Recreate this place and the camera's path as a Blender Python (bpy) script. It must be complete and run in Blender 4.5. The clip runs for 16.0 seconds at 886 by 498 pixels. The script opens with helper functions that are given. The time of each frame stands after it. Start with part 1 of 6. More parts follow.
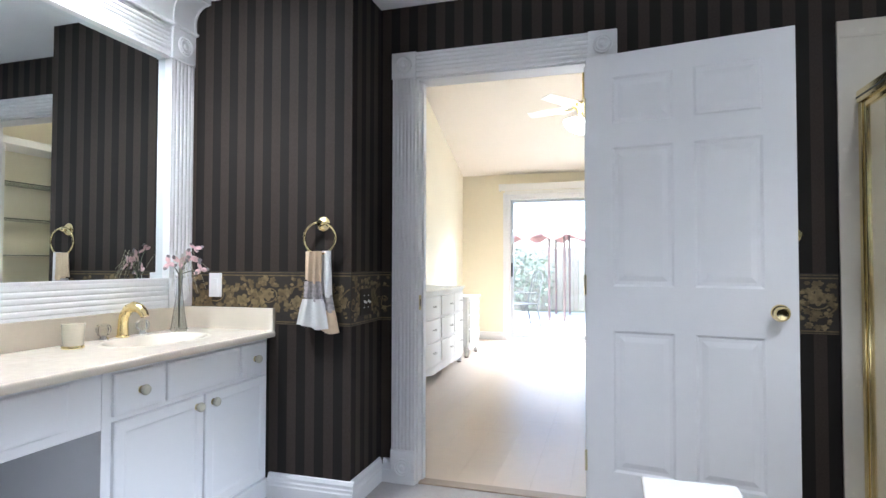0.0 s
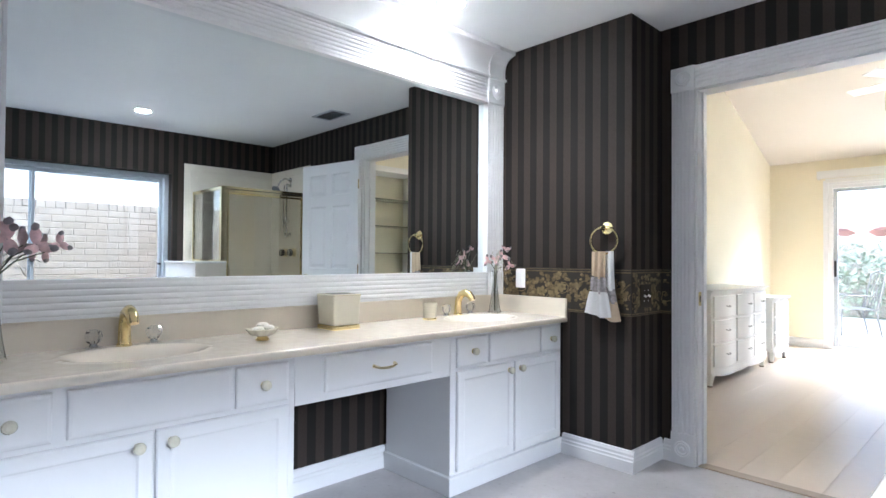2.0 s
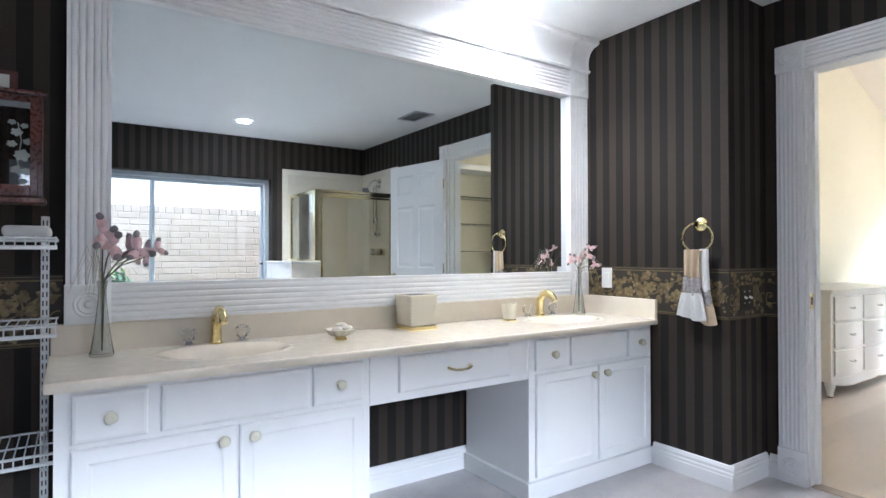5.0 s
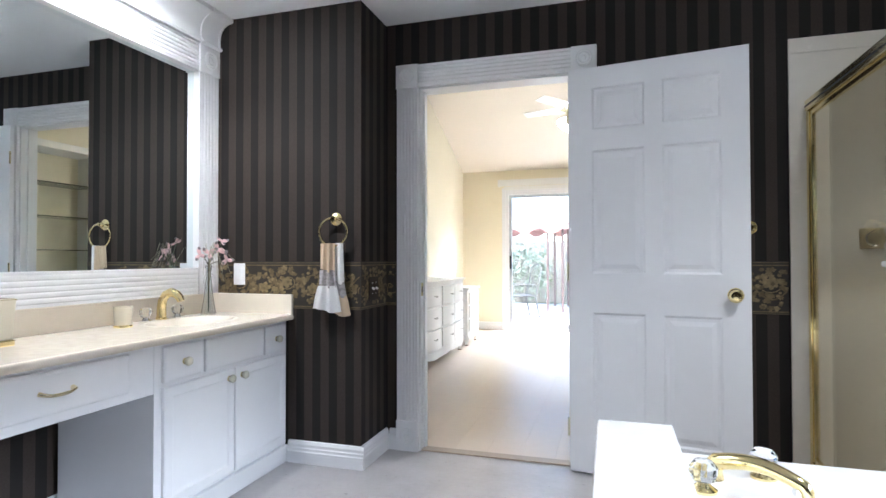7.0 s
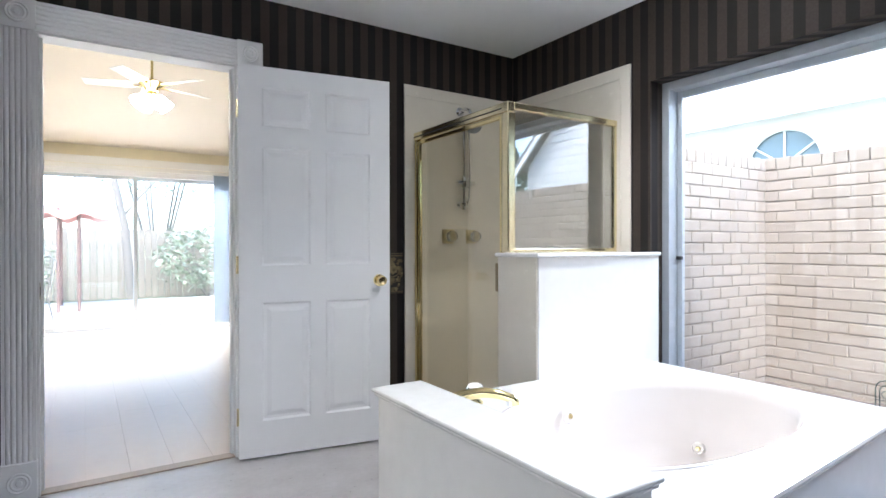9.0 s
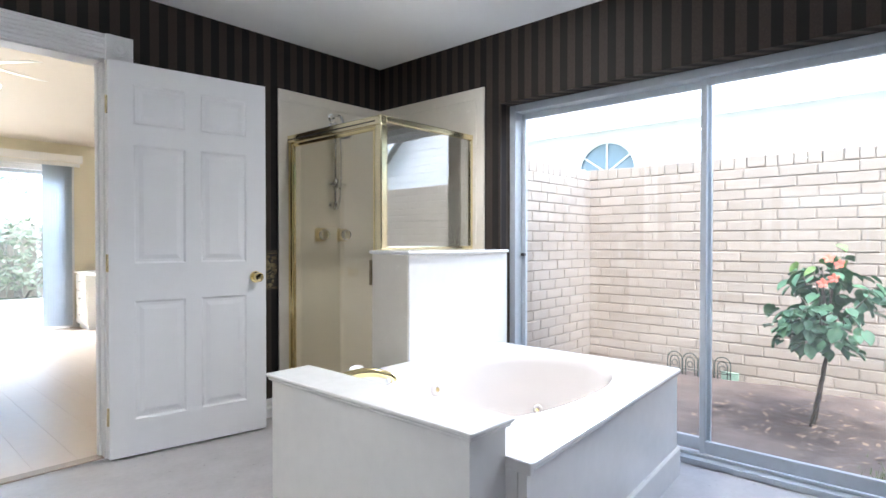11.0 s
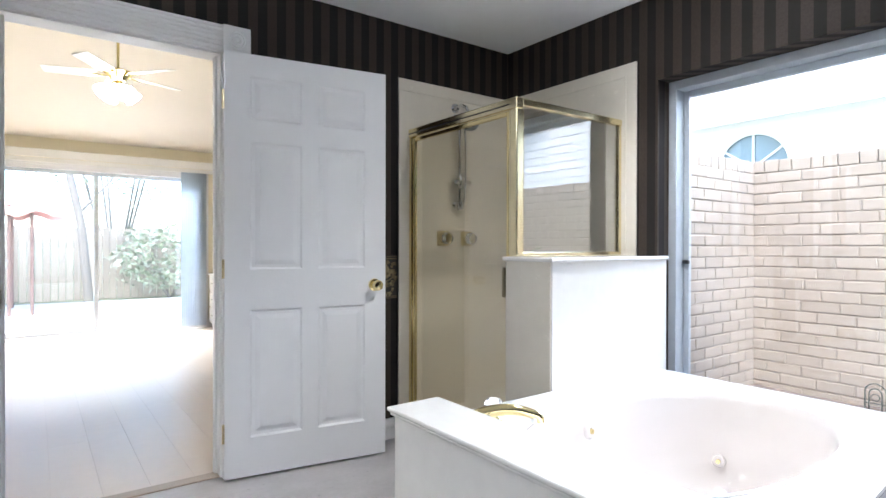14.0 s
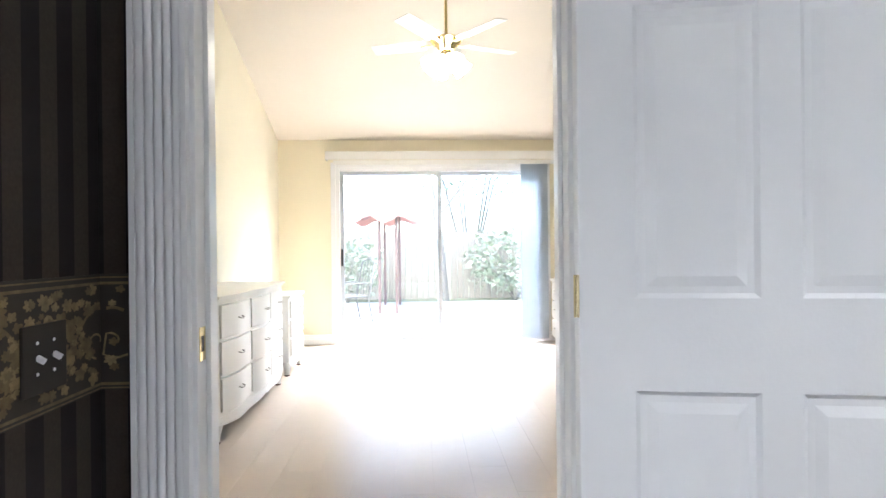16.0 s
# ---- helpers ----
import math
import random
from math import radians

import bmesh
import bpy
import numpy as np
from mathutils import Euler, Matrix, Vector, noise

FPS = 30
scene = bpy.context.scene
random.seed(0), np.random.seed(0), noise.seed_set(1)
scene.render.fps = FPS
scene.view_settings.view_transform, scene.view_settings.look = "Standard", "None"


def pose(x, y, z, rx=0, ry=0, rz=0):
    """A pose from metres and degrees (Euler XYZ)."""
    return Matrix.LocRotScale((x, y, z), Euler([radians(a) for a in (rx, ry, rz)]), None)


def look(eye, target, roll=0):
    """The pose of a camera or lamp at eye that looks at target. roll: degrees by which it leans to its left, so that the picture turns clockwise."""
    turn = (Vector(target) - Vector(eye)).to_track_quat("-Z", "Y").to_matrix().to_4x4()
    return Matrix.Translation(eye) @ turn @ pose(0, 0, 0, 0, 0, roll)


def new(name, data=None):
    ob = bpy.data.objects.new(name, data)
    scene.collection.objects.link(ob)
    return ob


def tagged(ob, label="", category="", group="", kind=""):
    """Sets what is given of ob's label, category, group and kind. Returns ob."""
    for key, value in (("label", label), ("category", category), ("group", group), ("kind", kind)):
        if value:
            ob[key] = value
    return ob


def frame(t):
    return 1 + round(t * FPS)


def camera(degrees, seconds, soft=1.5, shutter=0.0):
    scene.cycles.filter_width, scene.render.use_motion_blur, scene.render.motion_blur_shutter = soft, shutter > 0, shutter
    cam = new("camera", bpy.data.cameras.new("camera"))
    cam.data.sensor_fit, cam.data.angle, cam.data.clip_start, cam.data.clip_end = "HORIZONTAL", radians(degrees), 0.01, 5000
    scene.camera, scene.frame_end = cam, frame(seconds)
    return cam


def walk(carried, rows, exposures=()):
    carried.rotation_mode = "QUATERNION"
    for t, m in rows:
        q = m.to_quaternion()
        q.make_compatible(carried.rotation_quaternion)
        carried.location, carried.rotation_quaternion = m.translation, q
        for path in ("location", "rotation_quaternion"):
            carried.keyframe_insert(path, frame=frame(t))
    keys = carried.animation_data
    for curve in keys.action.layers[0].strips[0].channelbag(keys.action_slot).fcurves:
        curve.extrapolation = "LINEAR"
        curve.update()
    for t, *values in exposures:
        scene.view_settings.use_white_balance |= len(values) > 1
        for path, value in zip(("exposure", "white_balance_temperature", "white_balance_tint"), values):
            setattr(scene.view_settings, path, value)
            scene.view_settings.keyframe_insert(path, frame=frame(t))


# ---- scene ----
cam = camera(77.3, 16.0)
PATH = [
    (0, (0.291, 0.142, 1.106), (-0.283, 2.057, 1.159), 0.1),
    (0.5, (0.423, -0.023, 1.096), (-0.413, 1.793, 1.147), 0.3),
    (1, (0.537, -0.17, 1.098), (-0.526, 1.524, 1.147), 0.4),
    (1.5, (0.512, -0.267, 1.09), (-0.736, 1.296, 1.143), 0.6),
    (2, (0.59, -0.283, 1.12), (-0.858, 1.096, 1.153), 0.4),
    (2.5, (0.608, -0.313, 1.138), (-0.982, 0.9, 1.159), 0.3),
    (3, (0.594, -0.345, 1.133), (-1.091, 0.733, 1.158), 0.2),
    (3.2, (0.6, -0.345, 1.138), (-1.112, 0.684, 1.16), 0.1),
    (5.3, (0.618, -0.186, 1.137), (-1.01, 0.976, 1.157), -0.2),
    (5.5, (0.612, -0.189, 1.13), (-0.939, 1.073, 1.153), -0.2),
    (6, (0.597, -0.186, 1.109), (-0.736, 1.305, 1.138), -0.1),
    (6.5, (0.483, -0.199, 1.087), (-0.508, 1.538, 1.124), 0.2),
    (7, (0.399, -0.165, 1.085), (-0.183, 1.749, 1.118), -0.1),
    (7.5, (0.208, -0.211, 1.092), (0.206, 1.788, 1.116), -0.2),
    (8, (0.0, -0.201, 1.102), (0.476, 1.742, 1.107), -0.3),
    (8.5, (-0.24, -0.183, 1.095), (0.589, 1.637, 1.094), -0.3),
    (8.7, (-0.338, -0.196, 1.098), (0.608, 1.562, 1.094), -0.2),
    (10.8, (-0.744, -0.4, 1.114), (0.696, 0.991, 1.092), -0.1),
    (11, (-0.744, -0.407, 1.116), (0.738, 0.935, 1.093), -0.0),
    (11.5, (-0.74, -0.418, 1.121), (0.834, 0.816, 1.097), -0.1),
    (12, (-0.74, -0.425, 1.123), (0.892, 0.73, 1.1), -0.1),
    (12.5, (-0.716, -0.386, 1.12), (0.939, 0.737, 1.101), -0.1),
    (13, (-0.647, -0.341, 1.111), (0.98, 0.822, 1.098), -0.1),
    (13.5, (-0.607, -0.239, 1.107), (0.862, 1.118, 1.098), -0.1),
    (14, (-0.526, 0.008, 1.121), (0.661, 1.618, 1.111), 0.1),
    (14.5, (-0.359, 0.285, 1.114), (0.464, 2.108, 1.115), -0.5),
    (15, (-0.257, 0.67, 1.116), (0.216, 2.613, 1.121), -0.6),
    (15.5, (-0.192, 1.117, 1.109), (0.098, 3.095, 1.113), -0.6),
    (16, (-0.143, 1.556, 1.116), (-0.06, 3.554, 1.114), -0.6),
]
EXPOSURES = [(0.0, 4.48, 5620, 9), (2.0, 4.5, 5660, 9), (3.0, 4.6, 5700, 9), (5.5, 4.55, 5680, 9), (7.0, 4.46, 5700, 9), (8.5, 4.42, 5830, 9), (11.0, 4.43, 5920, 9), (13.0, 4.43, 5920, 9), (14.5, 4.46, 5900, 9), (15.0, 4.52, 5880, 9), (16.0, 4.66, 5880, 9)]
walk(cam, [(t, look(eye, target, roll)) for t, eye, target, roll in PATH], EXPOSURES)

# ---- world, sun, large lights ----
world = bpy.data.worlds.new("sky")
scene.world = world
world.use_nodes = True
wt = world.node_tree
sky = wt.nodes.new("ShaderNodeTexSky")
sky.sky_type, sky.sun_disc = "NISHITA", False
sky.sun_elevation, sky.sun_rotation = radians(55), radians(230)
sky.air_density, sky.dust_density = 1.0, 2.0
wt.links.new(sky.outputs[0], wt.nodes["Background"].inputs[0])
wt.nodes["Background"].inputs[1].default_value = 0.050


def lamp(name, kind, energy, m, color=(1, 1, 1), **more):
    d = bpy.data.lights.new(name, kind)
    d.energy, d.color = energy, color
    for key, value in more.items():
        if key == "size":
            d.shape, d.size, d.size_y = "RECTANGLE", value[0], value[1]
        elif key == "angle":
            d.angle = radians(value)
        elif key == "radius":
            d.shadow_soft_size = value
        elif key == "spot":
            d.spot_size, d.spot_blend = radians(value), 0.6
    ob = new(name, d)
    ob.matrix_basis = m
    return ob


sun_way = Vector((math.sin(radians(230)) * math.cos(radians(55)), math.cos(radians(230)) * math.cos(radians(55)), math.sin(radians(55))))
lamp("sun", "SUN", 0.165, look(sun_way * 40, (0, 0, 0)), (1.0, 0.96, 0.9), angle=20)
CAN_W, FAN_W = 4.3, 0.05
# unseen area lamps added outside to top up daylight through the two glazed doors
lamp("sky_fill_bath", "AREA", 4.5, look((3.05, -0.75, 2.90), (0.7, 0.35, 0.3)), (0.93, 0.97, 1.0), size=(2.4, 0.9))
lamp("sky_fill_bath_far", "AREA", 112, look((9.5, 2.2, 4.95), (-1.2, 0.9, 0.6)), (0.90, 0.95, 1.0), size=(7.2, 1.1))
lamp("sky_fill_bedroom", "AREA", 55, look((0.2, 9.3, 3.2), (0.1, 6.0, 0.2)), (1.0, 0.98, 0.95), size=(2.6, 1.2))

# ---- materials ----


def nodes(name):
    m = bpy.data.materials.new(name)
    m.use_nodes = True
    t = m.node_tree
    return m, t, t.nodes["Principled BSDF"], t.nodes.new, t.links.new


def mat(name, col, rough=0.5, metal=0.0, var=0.06, scale=5.0, bump=0.0, bscale=60.0, coat=0.0, trans=0.0, ior=1.45, emit=0.0, sub=0.0, spec=0.5):
    m, t, b, add, link = nodes(name)
    geo = add("ShaderNodeNewGeometry")
    big = add("ShaderNodeTexNoise")
    big.inputs["Scale"].default_value, big.inputs["Detail"].default_value = scale, 4
    fine = add("ShaderNodeTexNoise")
    fine.inputs["Scale"].default_value, fine.inputs["Detail"].default_value = scale * 9, 3
    link(geo.outputs["Position"], big.inputs["Vector"])
    link(geo.outputs["Position"], fine.inputs["Vector"])
    s = add("ShaderNodeMath")
    s.operation = "MULTIPLY_ADD"
    s.inputs[1].default_value = 0.4
    link(fine.outputs[0], s.inputs[0])
    link(big.outputs[0], s.inputs[2])
    mp = add("ShaderNodeMapRange")
    mp.inputs[1].default_value, mp.inputs[2].default_value = 0.4, 1.0
    link(s.outputs[0], mp.inputs[0])
    mix = add("ShaderNodeMix")
    mix.data_type = "RGBA"
    mix.inputs[6].default_value = (*[c * (1 - var) for c in col], 1)
    mix.inputs[7].default_value = (*[min(c * (1 + var), 1) for c in col], 1)
    link(mp.outputs[0], mix.inputs[0])
    link(mix.outputs[2], b.inputs["Base Color"])
    rr = add("ShaderNodeMapRange")
    rr.inputs[3].default_value, rr.inputs[4].default_value = max(rough - 0.06, 0.02), min(rough + 0.06, 1)
    if rough < 0.04:
        rr.inputs[3].default_value = rr.inputs[4].default_value = rough
    link(fine.outputs[0], rr.inputs[0])
    link(rr.outputs[0], b.inputs["Roughness"])
    b.inputs["Metallic"].default_value, b.inputs["IOR"].default_value = metal, ior
    b.inputs["Coat Weight"].default_value, b.inputs["Coat Roughness"].default_value = coat, 0.08
    b.inputs["Transmission Weight"].default_value = trans
    b.inputs["Specular IOR Level"].default_value = spec
    if emit:
        b.inputs["Emission Color"].default_value, b.inputs["Emission Strength"].default_value = (*col, 1), emit
    if sub:
        b.inputs["Subsurface Weight"].default_value = sub
        b.inputs["Subsurface Radius"].default_value = (0.01, 0.006, 0.004)
    if bump:
        n = add("ShaderNodeTexNoise")
        n.inputs["Scale"].default_value, n.inputs["Detail"].default_value = bscale, 4
        link(geo.outputs["Position"], n.inputs["Vector"])
        k = add("ShaderNodeBump")
        k.inputs["Strength"].default_value, k.inputs["Distance"].default_value = bump, 0.004
        link(n.outputs[0], k.inputs["Height"])
        link(k.outputs[0], b.inputs["Normal"])
    return m


def wallpaper(name):
    """Satin stripes, brown on near-black, 97 mm to the repeat, with a fine woven grain."""
    m, t, b, add, link = nodes(name)
    geo, sep, s = add("ShaderNodeNewGeometry"), add("ShaderNodeSeparateXYZ"), add("ShaderNodeMath")
    link(geo.outputs["Position"], sep.inputs[0])
    s.operation = "ADD"
    link(sep.outputs[0], s.inputs[0]), link(sep.outputs[1], s.inputs[1])
    p = add("ShaderNodeMath")
    p.operation = "PINGPONG"
    p.inputs[1].default_value = 0.0485
    link(s.outputs[0], p.inputs[0])
    e = add("ShaderNodeMapRange")
    e.inputs[1].default_value, e.inputs[2].default_value = 0.0236, 0.0250
    link(p.outputs[0], e.inputs[0])
    n = add("ShaderNodeTexNoise")
    n.inputs["Scale"].default_value, n.inputs["Detail"].default_value = 130, 3
    link(geo.outputs["Position"], n.inputs["Vector"])
    w = add("ShaderNodeTexNoise")
    w.inputs["Scale"].default_value, w.inputs["Detail"].default_value = 2.2, 3
    link(geo.outputs["Position"], w.inputs["Vector"])
    lt = add("ShaderNodeMix")
    lt.data_type = "RGBA"
    lt.inputs[6].default_value, lt.inputs[7].default_value = (0.034, 0.0265, 0.022, 1), (0.062, 0.048, 0.039, 1)
    link(n.outputs[0], lt.inputs[0])
    dk = add("ShaderNodeMix")
    dk.data_type = "RGBA"
    dk.inputs[6].default_value, dk.inputs[7].default_value = (0.017, 0.0148, 0.0143, 1), (0.025, 0.0215, 0.0202, 1)
    link(w.outputs[0], dk.inputs[0])
    mix = add("ShaderNodeMix")
    mix.data_type = "RGBA"
    link(e.outputs[0], mix.inputs[0]), link(dk.outputs[2], mix.inputs[6]), link(lt.outputs[2], mix.inputs[7])
    link(mix.outputs[2], b.inputs["Base Color"])
    r = add("ShaderNodeMapRange")
    r.inputs[3].default_value, r.inputs[4].default_value = 0.66, 0.55
    link(e.outputs[0], r.inputs[0])
    link(r.outputs[0], b.inputs["Roughness"])
    b.inputs["Specular IOR Level"].default_value = 0.13
    k = add("ShaderNodeBump")
    k.inputs["Strength"].default_value, k.inputs["Distance"].default_value = 0.25, 0.0006
    link(n.outputs[0], k.inputs["Height"])
    link(k.outputs[0], b.inputs["Normal"])
    return m


def piece_mat(name, low, high, rough, bump=0.4, bscale=70.0):
    """For bricks and boards: each piece takes its own tone."""
    m, t, b, add, link = nodes(name)
    info, geo, n = add("ShaderNodeObjectInfo"), add("ShaderNodeNewGeometry"), add("ShaderNodeTexNoise")
    n.inputs["Scale"].default_value, n.inputs["Detail"].default_value = 14, 5
    link(geo.outputs["Position"], n.inputs["Vector"])
    a = add("ShaderNodeMath")
    a.operation = "ADD"
    link(info.outputs["Random"], a.inputs[0]), link(geo.outputs["Random Per Island"], a.inputs[1])
    f = add("ShaderNodeMath")
    f.operation = "FRACT"
    link(a.outputs[0], f.inputs[0])
    q = add("ShaderNodeMath")
    q.operation = "MULTIPLY_ADD"
    q.inputs[1].default_value = 0.6
    link(f.outputs[0], q.inputs[0])
    h = add("ShaderNodeMapRange")
    h.inputs[1].default_value, h.inputs[2].default_value, h.inputs[4].default_value = 0.3, 0.7, 0.45
    link(n.outputs[0], h.inputs[0])
    link(h.outputs[0], q.inputs[2])
    mix = add("ShaderNodeMix")
    mix.data_type = "RGBA"
    mix.inputs[6].default_value, mix.inputs[7].default_value = (*low, 1), (*high, 1)
    link(q.outputs[0], mix.inputs[0])
    link(mix.outputs[2], b.inputs["Base Color"])
    b.inputs["Roughness"].default_value = rough
    g = add("ShaderNodeTexNoise")
    g.inputs["Scale"].default_value, g.inputs["Detail"].default_value = bscale, 4
    link(geo.outputs["Position"], g.inputs["Vector"])
    k = add("ShaderNodeBump")
    k.inputs["Strength"].default_value, k.inputs["Distance"].default_value = bump, 0.004
    link(g.outputs[0], k.inputs["Height"])
    link(k.outputs[0], b.inputs["Normal"])
    return m


def glass_mat(name, tint=(1, 1, 1), gloss=0.08, veil=0.0):
    """Thin clear pane: see-through with a mirror sheen that grows at grazing angles."""
    m, t, b, add, link = nodes(name)
    out = t.nodes["Material Output"]
    t.nodes.remove(b)
    tr, gl, mx, fr = add("ShaderNodeBsdfTransparent"), add("ShaderNodeBsdfGlossy"), add("ShaderNodeMixShader"), add("ShaderNodeLayerWeight")
    tr.inputs[0].default_value = (*tint, 1)
    gl.inputs["Roughness"].default_value = 0.0
    fr.inputs[0].default_value = 0.5
    w = add("ShaderNodeMath")
    w.operation, w.inputs[1].default_value = "POWER", 5.0
    link(fr.outputs["Facing"], w.inputs[0])
    s = add("ShaderNodeMath")
    s.operation, s.inputs[1].default_value = "ADD", 0.04 + gloss
    s.use_clamp = True
    link(w.outputs[0], s.inputs[0])
    link(s.outputs[0], mx.inputs[0]), link(tr.outputs[0], mx.inputs[1]), link(gl.outputs[0], mx.inputs[2])
    if veil:
        # milky, noise-mottled scatter mixed in as the glare veil over the pane
        geo, n, k, sc, dm = add("ShaderNodeNewGeometry"), add("ShaderNodeTexNoise"), add("ShaderNodeMapRange"), add("ShaderNodeBsdfTranslucent"), add("ShaderNodeMixShader")
        n.inputs["Scale"].default_value, n.inputs["Detail"].default_value = 3.0, 5
        link(geo.outputs["Position"], n.inputs["Vector"])
        k.inputs[1].default_value, k.inputs[2].default_value = 0.3, 0.7
        k.inputs[3].default_value, k.inputs[4].default_value = veil * 0.6, veil * 1.4
        link(n.outputs[0], k.inputs[0])
        sc.inputs[0].default_value = (0.9, 0.92, 0.93, 1)
        link(k.outputs[0], dm.inputs[0]), link(mx.outputs[0], dm.inputs[1]), link(sc.outputs[0], dm.inputs[2])
        link(dm.outputs[0], out.inputs[0])
    else:
        link(mx.outputs[0], out.inputs[0])
    return m


WALLPAPER = wallpaper("striped_wallpaper")
BORDER = mat("border_ground", (0.030, 0.024, 0.019), 0.55, var=0.15, scale=30)
LEAFPRINT = mat("border_leaf_gold", (0.135, 0.098, 0.048), 0.5, var=0.5, scale=45)
LEAFPALE = mat("border_leaf_pale", (0.215, 0.16, 0.080), 0.5, var=0.45, scale=60)
WHITE = mat("white_enamel", (0.80, 0.80, 0.81), 0.32, var=0.015, scale=3, bump=0.05, bscale=90)
DOORWHITE = mat("white_door_paint", (0.80, 0.80, 0.82), 0.38, var=0.015, scale=3, bump=0.10, bscale=110)
CEIL = mat("ceiling_paint", (0.85, 0.855, 0.86), 0.9, var=0.02, scale=2, bump=0.25, bscale=160)
MARBLE = mat("cream_cultured_marble", (0.79, 0.715, 0.605), 0.22, var=0.05, scale=3.0, coat=0.4)
TUBMARBLE = mat("white_cultured_marble", (0.77, 0.75, 0.725), 0.16, var=0.06, scale=2.4, coat=0.5)
SURROUND = mat("beige_cultured_marble", (0.72, 0.67, 0.585), 0.25, var=0.05, scale=2.5, coat=0.3)
TUBPINK = mat("ivory_acrylic", (0.78, 0.725, 0.69), 0.14, var=0.01, scale=2, coat=0.4)
VINYL = mat("grey_vinyl", (0.45, 0.43, 0.435), 0.30, var=0.16, scale=4.5, bump=0.06, bscale=40)
BRASS = mat("polished_brass", (0.87, 0.73, 0.38), 0.13, 1.0, var=0.05, scale=20)
PALEBRASS = mat("pale_brass_trim", (0.86, 0.76, 0.49), 0.20, 1.0, var=0.05, scale=12)
CHROME = mat("chrome", (0.80, 0.81, 0.83), 0.08, 1.0, var=0.02, scale=12)
CRYSTAL = mat("clear_acrylic", (0.96, 0.97, 0.97), 0.02, trans=1.0, ior=1.49, var=0.0)
CLEAR = mat("clear_glass", (0.88, 0.91, 0.91), 0.02, trans=1.0, ior=1.45, var=0.0)
ALU = mat("mill_aluminium", (0.50, 0.535, 0.575), 0.42, 0.35, var=0.06, scale=20)
PANE = glass_mat("window_pane", (0.985, 0.995, 0.99), 0.0, 0.006)
PLAINPANE = glass_mat("plain_window_pane", (0.985, 0.995, 0.99), 0.0)
SHOWERPANE = glass_mat("shower_pane", (0.95, 0.93, 0.86), 0.05)
RETURNPANE = glass_mat("return_pane", (0.86, 0.87, 0.85), 0.30)
KNOBGLASS = mat("pale_knob_glass", (0.88, 0.85, 0.70), 0.12, trans=0.25, coat=0.8, var=0.03)
MIRROR, _t, _b, _a, _l = nodes("silvered_mirror")
_b.inputs["Base Color"].default_value, _b.inputs["Metallic"].default_value, _b.inputs["Roughness"].default_value = (0.82, 0.87, 0.88, 1), 1.0, 0.0
BLACK = mat("black_plastic", (0.02, 0.02, 0.022), 0.4, var=0.1)
CREAMWALL = mat("cream_wall_paint", (0.82, 0.75, 0.58), 0.85, var=0.02, scale=2, bump=0.15, bscale=150)
LEFTWALL = mat("pale_cream_wall_paint", (0.82, 0.76, 0.60), 0.85, var=0.02, scale=2, bump=0.15, bscale=150)
BRICK = piece_mat("tan_brick", (0.325, 0.272, 0.222), (0.405, 0.342, 0.285), 0.92, 0.8, 38)
MORTAR = mat("pale_mortar", (0.315, 0.266, 0.222), 0.95, var=0.2, scale=20, bump=0.6, bscale=90)
SOIL = mat("bare_soil", (0.165, 0.125, 0.105), 0.95, var=0.45, scale=5, bump=0.9, bscale=45)
GRASS = mat("lawn", (0.17, 0.18, 0.11), 0.9, var=0.4, scale=3, bump=0.8, bscale=60)
CONCRETE = mat("patio_concrete", (0.48, 0.46, 0.43), 0.85, var=0.12, scale=3, bump=0.3, bscale=80)
STUCCO = mat("white_stucco", (0.82, 0.80, 0.78), 0.9, var=0.04, scale=3, bump=0.4, bscale=60)
BOARD = piece_mat("pale_oak_board", (0.625, 0.525, 0.44), (0.665, 0.565, 0.475), 0.34, 0.10, 40)
LEAF = mat("hibiscus_leaf", (0.095, 0.195, 0.095), 0.45, var=0.55, scale=18)
LEAFNEW = mat("young_leaf", (0.20, 0.31, 0.085), 0.42, var=0.4, scale=18)
BARK = mat("grey_bark", (0.17, 0.14, 0.11), 0.9, var=0.35, scale=30, bump=0.8, bscale=80)
PETAL = mat("coral_petal", (0.70, 0.19, 0.12), 0.5, var=0.2, scale=30)

# ---- building blocks ----
HOME = {}


def thing(name, at, label, category, group="", kind=""):
    ob = new(name)
    ob.empty_display_size = 0.05
    ob.matrix_basis = at if isinstance(at, Matrix) else Matrix.Translation(at)
    HOME[ob] = ob.matrix_basis.copy()
    return tagged(ob, label, category, group, kind)


def finish(bm, name, material, smooth):
    bmesh.ops.recalc_face_normals(bm, faces=bm.faces[:])
    me = bpy.data.meshes.new(name)
    bm.to_mesh(me)
    bm.free()
    me.materials.append(material)
    if smooth:
        me.shade_auto_smooth(angle=radians(smooth)) if hasattr(me, "shade_auto_smooth") else None
        for p in me.polygons:
            p.use_smooth = True
        if smooth < 180:
            me.set_sharp_from_angle(angle=radians(smooth))
    return me


def part(name, bm, material, parent, label="", smooth=0, local=False):
    """Links bm as one mesh under parent; its coordinates are the world's, or the parent's own where local."""
    ob = new(name, finish(bm, name, material, smooth))
    ob.parent = parent
    if local:
        HOME[ob] = HOME[parent]
    else:
        ob.matrix_parent_inverse = HOME[parent].inverted()
        HOME[ob] = Matrix()
    return tagged(ob, label)


def solid(name, bm, material, label, category, group="", kind="", smooth=0):
    ob = new(name, finish(bm, name, material, smooth))
    HOME[ob] = Matrix()
    return tagged(ob, label, category, group, kind)


